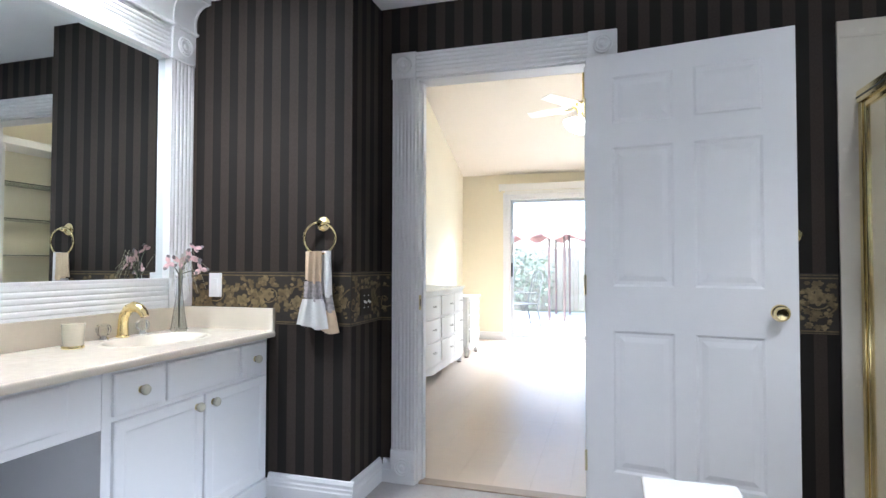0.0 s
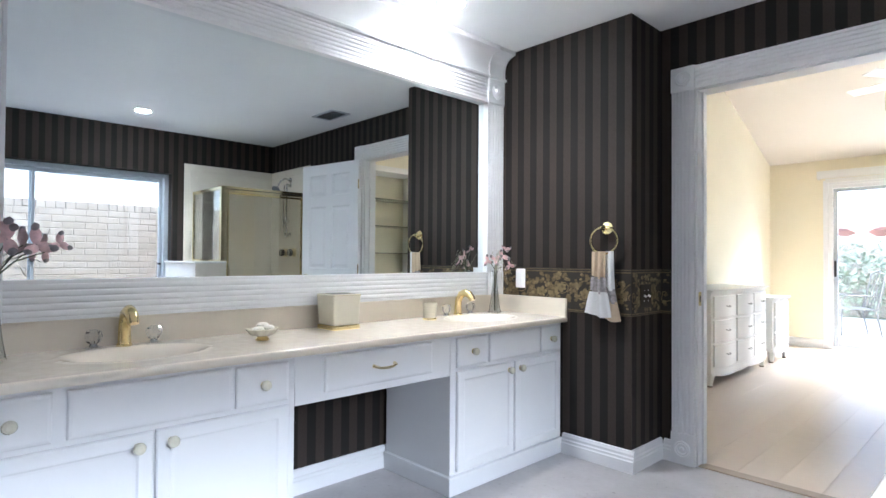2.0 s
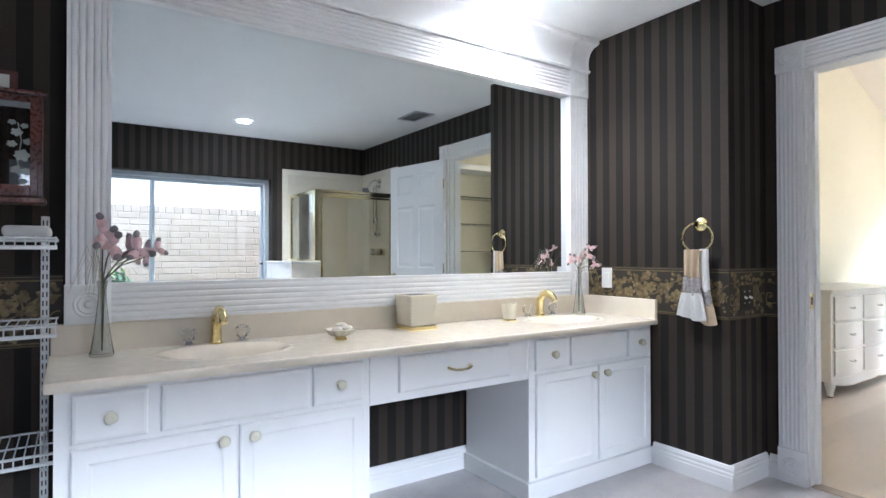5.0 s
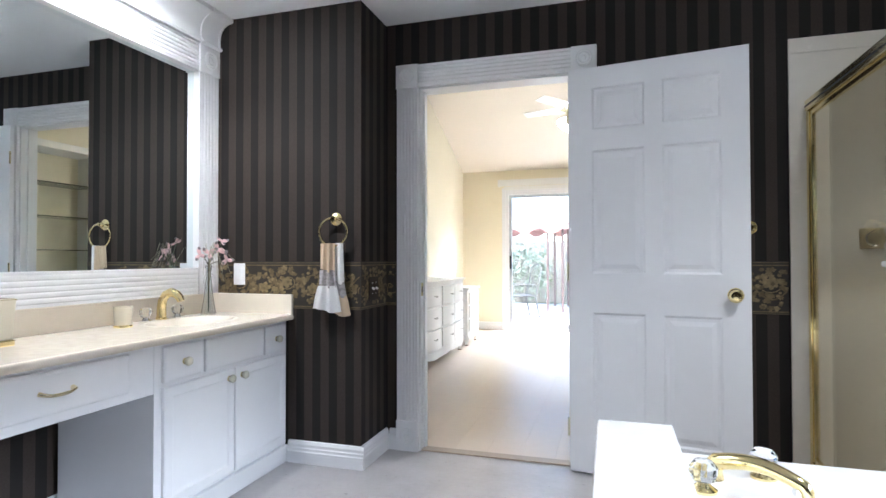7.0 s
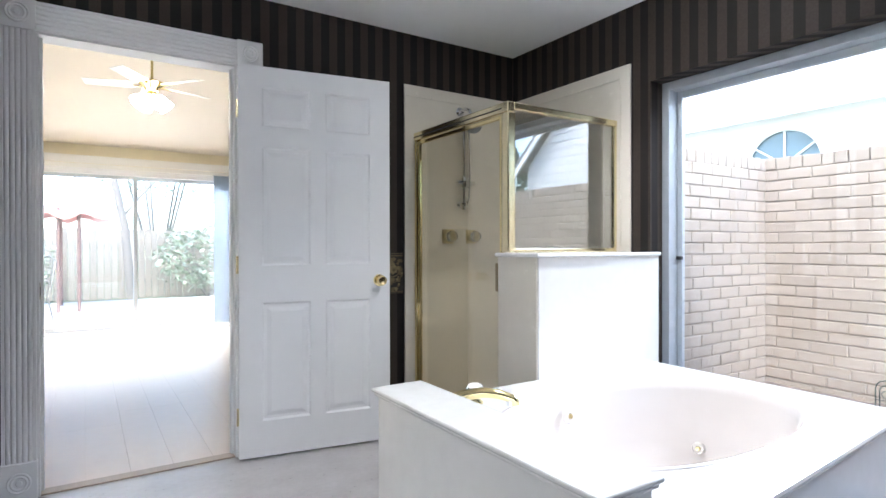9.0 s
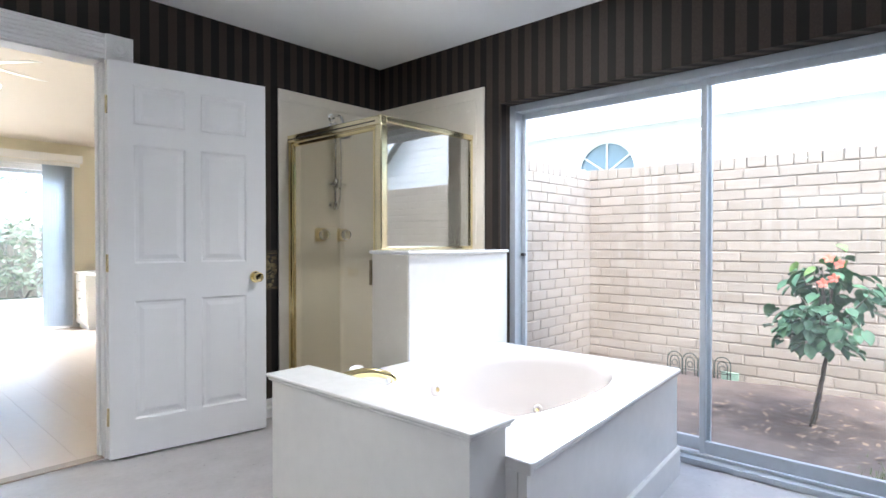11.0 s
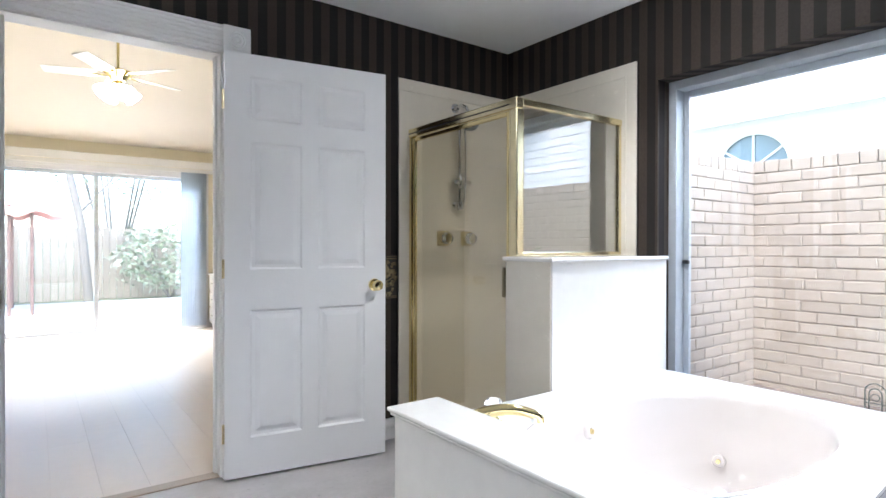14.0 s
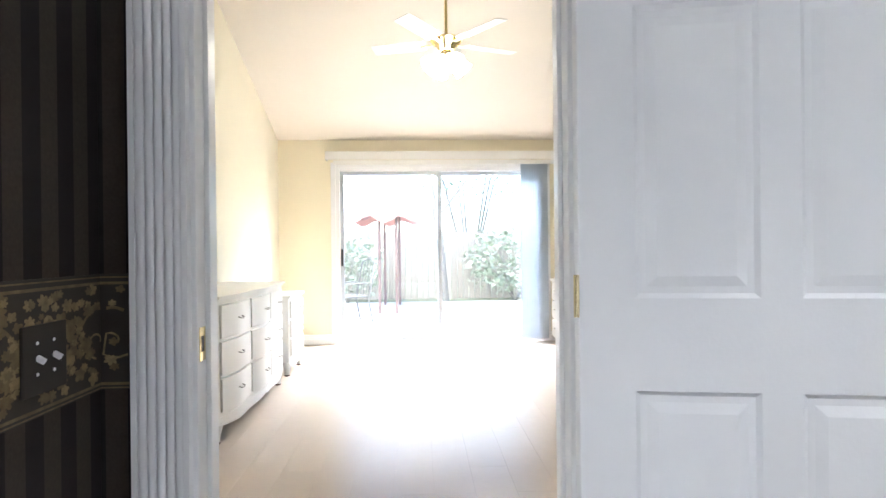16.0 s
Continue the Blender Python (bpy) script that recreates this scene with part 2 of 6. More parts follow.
def box(bm, a, b, bevel=0.0, m=None, seg=2):
    lo, hi = [min(p, q) for p, q in zip(a, b)], [max(p, q) for p, q in zip(a, b)]
    r = bmesh.ops.create_cube(bm, size=1.0)
    vs = r["verts"]
    for v in vs:
        v.co = Vector([lo[i] + (v.co[i] + 0.5) * (hi[i] - lo[i]) for i in range(3)])
    if bevel:
        es = list({e for v in vs for e in v.link_edges})
        g = bmesh.ops.bevel(bm, geom=es, offset=bevel, segments=seg, affect="EDGES", profile=0.5)
        vs = list({v for f in g["faces"] for v in f.verts} | {v for v in vs if v.is_valid})
        if m is not None:
            seen = set(vs)
            vs = list(seen)
    if m is not None:
        bmesh.ops.transform(bm, matrix=m, verts=vs)
    return bm


def boxes(*pairs, bevel=0.0):
    bm = bmesh.new()
    for a, b in pairs:
        box(bm, a, b, bevel)
    return bm


def tube(bm, pts, r, n=8, cap=True):
    """A round bar along pts; r is one radius or one for each point."""
    pts = [Vector(p) for p in pts]
    rs = r if isinstance(r, (list, tuple)) else [r] * len(pts)
    ref, rings = None, []
    for i, p in enumerate(pts):
        d = (pts[min(i + 1, len(pts) - 1)] - pts[max(i - 1, 0)]).normalized()
        if ref is None:
            ref = d.orthogonal().normalized()
        ref = (ref - d * ref.dot(d)).normalized()
        o = d.cross(ref)
        rings.append([bm.verts.new(p + (ref * math.cos(6.28318 * k / n) + o * math.sin(6.28318 * k / n)) * rs[i]) for k in range(n)])
    for a, b in zip(rings, rings[1:]):
        for k in range(n):
            bm.faces.new((a[k], a[(k + 1) % n], b[(k + 1) % n], b[k]))
    if cap:
        bm.faces.new(rings[0][::-1]), bm.faces.new(rings[-1])
    return bm


def lathe(bm, prof, m=None, n=24):
    """A turned body: prof holds (radius, height); m lays it into place."""
    m = m or Matrix()
    rings = [[bm.verts.new(m @ Vector((max(r, 1e-5) * math.cos(6.28318 * k / n), max(r, 1e-5) * math.sin(6.28318 * k / n), z))) for k in range(n)] for r, z in prof]
    for a, b in zip(rings, rings[1:]):
        for k in range(n):
            bm.faces.new((a[k], a[(k + 1) % n], b[(k + 1) % n], b[k]))
    bm.faces.new(rings[0][::-1]), bm.faces.new(rings[-1])
    return bm


def sweep(bm, prof, o, u, v, w, length):
    """Extrudes the closed outline prof, of (along u, along v), from o for length along w."""
    o, u, v, w = Vector(o), Vector(u), Vector(v), Vector(w)
    a = [bm.verts.new(o + u * p + v * q) for p, q in prof]
    b = [bm.verts.new(o + u * p + v * q + w * length) for p, q in prof]
    k = len(a)
    for i in range(k):
        bm.faces.new((a[i], a[(i + 1) % k], b[(i + 1) % k], b[i]))
    bm.faces.new(a[::-1]), bm.faces.new(b)
    return bm


def reeds(width, depth, n, edge=0.012, deep=0.007):
    """The outline of a reeded board: n rounded ribs between two flat edges."""
    pts, step = [(0, 0), (0, depth)], (width - 2 * edge) / n
    pts.append((edge, depth))
    for i in range(n):
        for k in range(0, 7):
            a = math.pi * k / 6
            pts.append((edge + step * (i + 0.5) - 0.5 * step * math.cos(a) * 0.98, depth - deep + deep * math.sin(a)))
    return pts + [(width - edge, depth), (width, depth), (width, 0)]


def aim(at, z, x=None):
    """A matrix that lays local z along z at the place at."""
    q = Vector(z).to_track_quat("Z", "Y").to_matrix().to_4x4()
    return Matrix.Translation(at) @ q


def rosette(bm, at, out, r, h):
    lathe(bm, [(r, 0), (r, h * 0.5), (r * 0.9, h), (r * 0.76, h * 0.35), (r * 0.62, h * 0.9), (r * 0.48, h * 0.3), (r * 0.30, h * 0.35), (r * 0.22, h), (0, h * 1.15)], aim(at, out), 24)


# ---- large structure: the bathroom ----
WX, EX, NY, SY, CZ = -1.80, 2.08, 2.80, -1.75, 2.433     # mirror wall, window wall, door wall, wall behind, ceiling
PX, PY = -0.845, 2.46                                   # the boxed-out corner beside the vanity
DX0, DX1, DH = -0.635, 0.194, 2.045                     # the doorway
GY0, GY1, GH = -0.655, 1.665, 1.988                        # the glazed sliding door of the bathroom
BW, BE, BN = -1.80, 2.45, 8.15                          # the bedroom's side walls and far wall

solid("wall_west", boxes(((WX - 0.12, SY - 0.12, -0.1), (WX, NY + 0.12, CZ + 0.1))), WALLPAPER, "dark brown and black striped wallpaper on the vanity wall", "wall", kind="structure")
bm = boxes(((WX, PY, 0), (PX, NY, CZ)))
solid("wall_boxed_corner", bm, WALLPAPER, "boxed-out corner covered in dark striped wallpaper", "wall", kind="structure")
bm = boxes(((WX, NY, -0.1), (DX0 - 0.02, NY + 0.06, CZ)), ((DX1 + 0.02, NY, -0.1), (EX + 0.12, NY + 0.06, CZ)), ((DX0 - 0.02, NY, DH + 0.02), (DX1 + 0.02, NY + 0.06, CZ)))
solid("wall_north", bm, WALLPAPER, "dark striped wallpaper on the wall with the bedroom doorway", "wall", kind="structure")
bm = boxes(((BW, NY + 0.06, -0.1), (DX0 - 0.02, NY + 0.12, 5.2)), ((DX1 + 0.02, NY + 0.06, -0.1), (BE, NY + 0.12, 5.2)), ((DX0 - 0.02, NY + 0.06, DH + 0.02), (DX1 + 0.02, NY + 0.12, 5.2)))
solid("wall_bedroom_south", bm, LEFTWALL, "pale cream painted bedroom side of the doorway wall", "wall", kind="structure")
bm = boxes(((EX, GY1, -0.1), (EX + 0.22, NY, CZ)), ((EX, SY - 0.12, -0.1), (EX + 0.22, GY0, CZ)), ((EX, GY0, GH), (EX + 0.22, GY1, CZ)))
solid("wall_east", bm, WALLPAPER, "dark striped wallpaper above and beside the glazed door", "wall", kind="structure")
solid("wall_south", boxes(((WX, SY - 0.12, -0.1), (EX, SY, CZ))), WALLPAPER, "dark striped wallpaper on the back wall", "wall", kind="structure")
solid("ceiling", boxes(((WX - 0.12, SY - 0.12, CZ), (EX + 0.22, NY + 0.06, CZ + 0.1))), CEIL, "plain white bathroom ceiling", "ceiling", kind="structure")
solid("floor", boxes(((WX, SY, -0.1), (EX, NY + 0.03, 0)), ((EX, GY0, -0.1), (EX + 0.22, GY1, -0.001))), VINYL, "mottled grey vinyl bathroom floor", "floor", kind="structure")

# baseboards: a stepped profile, 115 mm high
BASE = [(0, 0), (0.024, 0), (0.024, 0.060), (0.020, 0.066), (0.020, 0.078), (0.015, 0.084), (0.015, 0.098), (0.008, 0.112), (0, 0.115)]


def baseboard(x, y, dx, dy, length, out, material=WHITE):
    bm = bmesh.new()
    sweep(bm, BASE, (x, y, 0), (*out, 0), (0, 0, 1), (dx, dy, 0), length)
    return solid("baseboard", bm, material, "white painted stepped baseboard along the wall", "baseboard", kind="structure")


baseboard(-1.266, PY, 1, 0, PX + 1.266 + 0.024, (0, -1))
baseboard(PX, PY, 0, 1, NY - PY, (1, 0))
baseboard(PX + 0.024, NY, 1, 0, 0.045, (0, -1))
baseboard(0.36, NY, 1, 0, 0.84, (0, -1))
baseboard(WX, 0.78, 0, 1, 0.80, (1, 0))
baseboard(WX, SY, 0, 1, -0.26 - SY, (1, 0))
baseboard(WX, SY, 1, 0, EX - WX, (0, 1))

# wallpaper border with scrolling leaves, 0.815 to 1.068 m
BZ0, BZ1 = 0.815, 1.068


def lobed(bm, o, u, v, at, size, turn, lobes):
    """A flat lobed leaf or flower printed on the border."""
    o, u, v = Vector(o), Vector(u), Vector(v)
    n = 28
    vs = []
    for k in range(n):
        a = 6.28318 * k / n
        r = size * (0.62 + 0.38 * abs(math.cos(lobes * a / 2))) * (1.0 + 0.25 * math.cos(a))
        vs.append(bm.verts.new(o + u * (at[0] + r * math.cos(a + turn)) + v * (at[1] + 0.8 * r * math.sin(a + turn))))
    bm.faces.new(vs)


def ribbon(bm, o, u, v, pts, w):
    o, u, v = Vector(o), Vector(u), Vector(v)
    l, r = [], []
    for i, p in enumerate(pts):
        a, b = pts[max(i - 1, 0)], pts[min(i + 1, len(pts) - 1)]
        d = Vector((b[0] - a[0], b[1] - a[1])).normalized()
        l.append(bm.verts.new(o + u * (p[0] - d.y * w) + v * (p[1] + d.x * w)))
        r.append(bm.verts.new(o + u * (p[0] + d.y * w) + v * (p[1] - d.x * w)))
    for i in range(len(pts) - 1):
        bm.faces.new((l[i], l[i + 1], r[i + 1], r[i]))


def border(o, u, out, length, seed):
    rng = random.Random(seed)
    o, u, out, up = Vector(o), Vector(u), Vector(out), Vector((0, 0, 1))
    t = thing("wallpaper_border", o, "black wallpaper border printed with gold scrolling leaves", "wallpaper border", kind="structure")
    bm = bmesh.new()
    sweep(bm, [(0, 0), (0, 0.0015), (length, 0.0015), (length, 0)], o, u, out, up, BZ1 - BZ0)
    part("ground", bm, BORDER, t)
    bm = bmesh.new()
    q = o + out * 0.0023
    for z, h in ((0.004, 0.003), (0.013, 0.006), (0.233, 0.006), (0.246, 0.003)):
        ribbon(bm, q, u, up, [(0, z), (length, z)], h / 2)
    part("edge_lines", bm, LEAFPRINT, t)
    big, pale = bmesh.new(), bmesh.new()
    lift = [0.0023]

    def put(b, at, size, turn, lobes):
        if size * 1.28 < at[0] < length - size * 1.28:
            lift[0] += 0.00001
            lobed(b, o + out * lift[0], u, up, at, size, turn, lobes)

    x = -0.05
    while x < length + 0.15:
        vine = [(x + 0.30 * k / 24, 0.125 + 0.055 * math.sin(6.28318 * k / 24)) for k in range(25)]
        vine = [p for p in vine if 0.002 < p[0] < length - 0.002]
        if len(vine) > 1:
            ribbon(big, o + out * 0.0020, u, up, vine, 0.0035)
        for s in (0, 1):
            cx, cz = x + 0.075 + 0.15 * s, 0.105 + 0.04 * s
            curl = [(cx + (0.012 + 0.0028 * k) * math.cos(0.42 * k + 2 * s), cz + (0.010 + 0.0022 * k) * math.sin(0.42 * k + 2 * s) * (1 - 2 * s)) for k in range(17)]
            curl = [p for p in curl if 0.002 < p[0] < length - 0.002]
            if len(curl) > 1:
                ribbon(pale, o + out * 0.0021, u, up, curl, 0.0024)
            put(pale, (cx, cz), 0.040, rng.uniform(0, 6), 6)
            put(big, (cx, cz), 0.012, 0, 5)
            for k in range(64):
                a = rng.uniform(0, 6.28)
                put(big if k % 3 else pale, (cx + rng.uniform(0.030, 0.098) * math.cos(a), min(max(0.125 + rng.uniform(0.030, 0.110) * math.sin(a), 0.032), 0.218)), rng.uniform(0.008, 0.019), a, rng.choice((5, 7, 7)))
        x += 0.30
    part("leaf_print", big, LEAFPRINT, t)
    part("flower_print", pale, LEAFPALE, t)


border((WX + 0.05, PY, BZ0), (1, 0, 0), (0, -1, 0), PX - WX - 0.05, 3)
border((PX, PY, BZ0), (0, 1, 0), (1, 0, 0), NY - PY, 4)
border((PX + 0.002, NY, BZ0), (1, 0, 0), (0, -1, 0), 0.062, 5)
border((0.35, NY, BZ0), (1, 0, 0), (0, -1, 0), 0.845, 6)
border((WX, SY, BZ0), (0, 1, 0), (1, 0, 0), -0.22 - SY, 7)

# ---- doorway, casing and door ----
t = thing("door_casing", (DX0 - 0.06, NY, 0), "white painted reeded door casing with corner blocks", "door casing", kind="structure")
CW = 0.135
for name, x0 in (("left", DX0 - CW), ("right", DX1 + 0.012)):
    bm = bmesh.new()
    sweep(bm, reeds(CW - 0.012, 0.024, 5), (x0, NY, 0.17), (1, 0, 0), (0, -1, 0), (0, 0, 1), DH + 0.005 - 0.17)
    part("reeded_leg", bm, WHITE, t, smooth=40)
    part("plinth_block", box(bmesh.new(), (x0 - 0.004, NY - 0.032, 0), (x0 + CW - 0.008, NY, 0.17), 0.004), WHITE, t)
    bm = box(bmesh.new(), (x0 - 0.004, NY - 0.032, DH + 0.005), (x0 + CW - 0.008, NY, DH + 0.14), 0.004)
    rosette(bm, (x0 + CW / 2 - 0.006, NY - 0.032, DH + 0.0725), (0, -1, 0), 0.045, 0.008)
    part("corner_block", bm, WHITE, t, smooth=40)
    bm = bmesh.new()
    rosette(bm, (x0 + CW / 2 - 0.006, NY - 0.032, 0.085), (0, -1, 0), 0.045, 0.008)
    part("plinth_rosette", bm, WHITE, t, smooth=40)
bm = bmesh.new()
sweep(bm, reeds(0.128, 0.024, 5), (DX0 - 0.016, NY, DH + 0.008), (0, 0, 1), (0, -1, 0), (1, 0, 0), DX1 - DX0 + 0.024)
part("reeded_head", bm, WHITE, t, smooth=40)
for x0, x1 in ((DX0 - 0.02, DX0), (DX1, DX1 + 0.02)):
    part("jamb", box(bmesh.new(), (x0, NY - 0.002, 0), (x1, NY + 0.122, DH), 0.002), WHITE, t)
part("head_jamb", box(bmesh.new(), (DX0 - 0.02, NY - 0.002, DH), (DX1 + 0.02, NY + 0.122, DH + 0.02), 0.002), WHITE, t)
bm = boxes(((DX0, NY + 0.045, 0), (DX0 + 0.012, NY + 0.085, DH)), ((DX1 - 0.012, NY + 0.045, 0), (DX1, NY + 0.085, DH)), bevel=0.002)
part("stop", bm, WHITE, t)
bm = boxes(((DX0, NY + 0.008, 0.87), (DX0 + 0.002, NY + 0.038, 0.945)))
sp = part("strike_plate", bm, BRASS, t, "brass strike plate")
part("strike_hole", boxes(((DX0 + 0.0021, NY + 0.016, 0.89), (DX0 + 0.0026, NY + 0.030, 0.925))), BLACK, sp)
solid("threshold", boxes(((DX0, NY + 0.0, 0), (DX1, NY + 0.07, 0.008)), bevel=0.003), mat("tan_threshold", (0.42, 0.34, 0.27), 0.5, var=0.15), "low tan threshold strip in the doorway", "threshold", kind="structure")


def panel_door():
    """Six-panel door, opened back almost flat against the wall. Local x runs from hinge to latch, y through it."""
    w, h, th = 0.81, 2.03, 0.035
    m = pose(0.197, 2.738, 0.012, 0, 0, -9.2)
    t = thing("panel_door", m, "white six-panel door swung open against the wallpaper", "door")
    cols, rows = ((0.115, 0.365), (0.445, 0.695)), ((0.185, 0.800), (0.995, 1.610), (1.715, 1.925))
    bm = bmesh.new()
    box(bm, (0, -th / 2 + 0.008, 0), (w, th / 2 - 0.008, h))
    for side in (-1, 1):
        y0, y1 = side * (th / 2 - 0.008), side * th / 2
        for a, b in ((0, 0.115), (0.365, 0.445), (0.695, w)):
            box(bm, (a, y0, 0), (b, y1, h))
        for a, b in ((0, 0.185), (0.800, 0.995), (1.610, 1.715), (1.925, h)):
            for c in cols:
                box(bm, (c[0], y0, a), (c[1], y1 , b))
    part("slab", bm, DOORWHITE, t, local=True)
    for c in cols:
        for r in rows:
            bm = bmesh.new()
            for side in (-1, 1):
                y0, y1 = side * (th / 2 - 0.008), side * (th / 2 - 0.0005)
                rings = []
                for inset, y in ((0.0, y1), (0.010, y0 + side * 0.0006), (0.024, y0 + side * 0.0006), (0.046, y1 - side * 0.001)):
                    rings.append([bm.verts.new((x, y, z)) for x, z in ((c[0] + inset, r[0] + inset), (c[1] - inset, r[0] + inset), (c[1] - inset, r[1] - inset), (c[0] + inset, r[1] - inset))])
                for p, q in zip(rings, rings[1:]):
                    for k in range(4):
                        bm.faces.new((p[k], p[(k + 1) % 4], q[(k + 1) % 4], q[k]))
                bm.faces.new(rings[-1])
            part("raised_panel", bm, DOORWHITE, t, local=True)
    for side in (-1, 1):
        bm = lathe(bmesh.new(), [(0.034, 0), (0.034, 0.004), (0.030, 0.009), (0.014, 0.011), (0.012, 0.030), (0.020, 0.036), (0.028, 0.046), (0.027, 0.058), (0.020, 0.066), (0, 0.068)], aim((w - 0.062, side * th / 2, 0.903), (0, side, 0)), 24)
        part("knob", bm, BRASS, t, "polished brass round knob", smooth=40, local=True)
    for z in (0.22, 1.0, 1.80):
        bm = tube(bmesh.new(), [(-0.006, -th / 2 - 0.004, z - 0.045), (-0.006, -th / 2 - 0.004, z + 0.045)], 0.006, 8)
        part("hinge", bm, PALEBRASS, t, local=True)
    part("latch_plate", boxes(((w, -0.012, 0.875), (w + 0.001, 0.012, 0.93))), BRASS, t, local=True)
    return t


panel_door()

# ---- mirror wall ----
MX, MY0, MY1, MZ0, MZ1 = -1.765, -0.075, 2.305, 1.035, 2.10
FY0, FY1 = -0.212, 2.455                                 # outer edges of the two pilasters
t = thing("vanity_mirror", (MX, 1.1, MZ0), "wide plate mirror framed by white reeded pilasters", "mirror")
part("mirror_plate", boxes(((WX + 0.02, MY0 - 0.01, MZ0 - 0.01), (MX, MY1 + 0.01, MZ1 + 0.01))), MIRROR, t, "silvered mirror glass")
part("backing", boxes(((WX, FY0 + 0.01, 0.91), (WX + 0.018, FY1 - 0.002, 2.25))), WHITE, t)
for y0, y1 in ((FY0, MY0), (MY1, FY1)):
    bm = bmesh.new()
    sweep(bm, reeds(y1 - y0, 0.055, 5), (WX + 0.02, y0, 0.892), (0, 1, 0), (1, 0, 0), (0, 0, 1), MZ1 - 0.892)
    part("pilaster", bm, WHITE, t, smooth=40)
    bm = box(bmesh.new(), (WX + 0.02, y0 - (0.004 if y0 < 0 else 0.0), 0.893), (WX + 0.081, y1, MZ0 - 0.002), 0.003)
    rosette(bm, (WX + 0.081, (y0 + y1) / 2, 0.963), (1, 0, 0), 0.048, 0.007)
    part("pilaster_foot", bm, WHITE, t, smooth=40)
    bm = box(bmesh.new(), (WX + 0.02, y0 - 0.006, MZ1), (WX + 0.085, y1 + (0.006 if y0 < 0 else 0.0), MZ1 + 0.155), 0.004)
    rosette(bm, (WX + 0.085, (y0 + y1) / 2, MZ1 + 0.078), (1, 0, 0), 0.048, 0.008)
    part("corner_block", bm, WHITE, t, smooth=40)
bm = bmesh.new()
sweep(bm, reeds(0.15, 0.055, 6), (WX + 0.02, MY0, MZ1), (0, 0, 1), (1, 0, 0), (0, 1, 0), MY1 - MY0)
part("reeded_head", bm, WHITE, t, smooth=40)
bm = bmesh.new()
sweep(bm, reeds(MZ0 - 0.895, 0.052, 5, deep=0.0035), (WX + 0.02, MY0, 0.895), (0, 0, 1), (1, 0, 0), (0, 1, 0), MY1 - MY0)
part("reeded_sill", bm, WHITE, t, smooth=40)
# coved cornice between the mirror head and the ceiling
bm = bmesh.new()
cove = [(0, 0), (0.090, 0), (0.096, 0.012), (0.082, 0.022), (0.080, 0.06)] + [(0.080 + 0.075 * (1 - math.cos(a)), 0.065 + 0.09 * math.sin(a)) for a in [math.pi / 2 * k / 8 for k in range(9)]] + [(0.165, 0.160), (0.165, 0.185), (0, 0.185)]
cove = [(p, q * (CZ - MZ1 - 0.153) / 0.185) for p, q in cove]
sweep(bm, cove, (WX + 0.002, FY0, MZ1 + 0.153), (1, 0, 0), (0, 0, 1), (0, 1, 0), FY1 - FY0)
t = solid("cove_cornice", bm, WHITE, "white painted coved cornice above the mirror", "cornice", kind="structure", smooth=30)
for y in (FY0 + 0.002, MY0, MY1 - 0.006, FY1 - 0.012):
    bm = bmesh.new()
    sweep(bm, [(p + (0.006 if 0 < p else 0), q) for p, q in cove], (WX + 0.002, y, MZ1 + 0.153), (1, 0, 0), (0, 0, 1), (0, 1, 0), 0.010)
    part("cornice_bead", bm, WHITE, t, smooth=30)

# ---- vanity ----
FX, TOP = -1.285, 0.785                                   # cabinet face, top of the counter


def field(bm, y0, y1, z0, z1, x=FX, th=0.018):
    """A lipped drawer or door front with a shallow sunk field."""
    rings = []
    for inset, d in ((0, 0), (0, th - 0.004), (0.005, th), (0.040, th), (0.047, th - 0.005), (0.055, th - 0.006)):
        rings.append([bm.verts.new((x + d, y, z)) for y, z in ((y0 + inset, z0 + inset), (y1 - inset, z0 + inset), (y1 - inset, z1 - inset), (y0 + inset, z1 - inset))])
    for p, q in zip(rings, rings[1:]):
        for k in range(4):
            bm.faces.new((p[k], p[(k + 1) % 4], q[(k + 1) % 4], q[k]))
    bm.faces.new(rings[-1])
    bm.faces.new(rings[0][::-1])
    return bm


def slim(bm, y0, y1, z0, z1, x=FX, th=0.016):
    rings = []
    for inset, d in ((0, 0), (0, th - 0.006), (0.004, th - 0.002), (0.012, th)):
        rings.append([bm.verts.new((x + d, y, z)) for y, z in ((y0 + inset, z0 + inset), (y1 - inset, z0 + inset), (y1 - inset, z1 - inset), (y0 + inset, z1 - inset))])
    for p, q in zip(rings, rings[1:]):
        for k in range(4):
            bm.faces.new((p[k], p[(k + 1) % 4], q[(k + 1) % 4], q[k]))
    bm.faces.new(rings[-1])
    bm.faces.new(rings[0][::-1])
    return bm


def glass_knob(parent, y, z, x=FX + 0.017):
    k = part("knob", lathe(bmesh.new(), [(0.008, 0.004), (0.009, 0.010), (0.017, 0.014), (0.019, 0.022), (0.016, 0.029), (0.008, 0.032), (0, 0.032)], aim((x, y, z), (1, 0, 0)), 12), KNOBGLASS, parent, "faceted clear knob with a brass centre")
    part("knob_base", lathe(bmesh.new(), [(0.013, 0), (0.013, 0.003), (0.007, 0.005), (0.006, 0.016), (0, 0.016)], aim((x, y, z), (1, 0, 0)), 14), PALEBRASS, k, smooth=40)


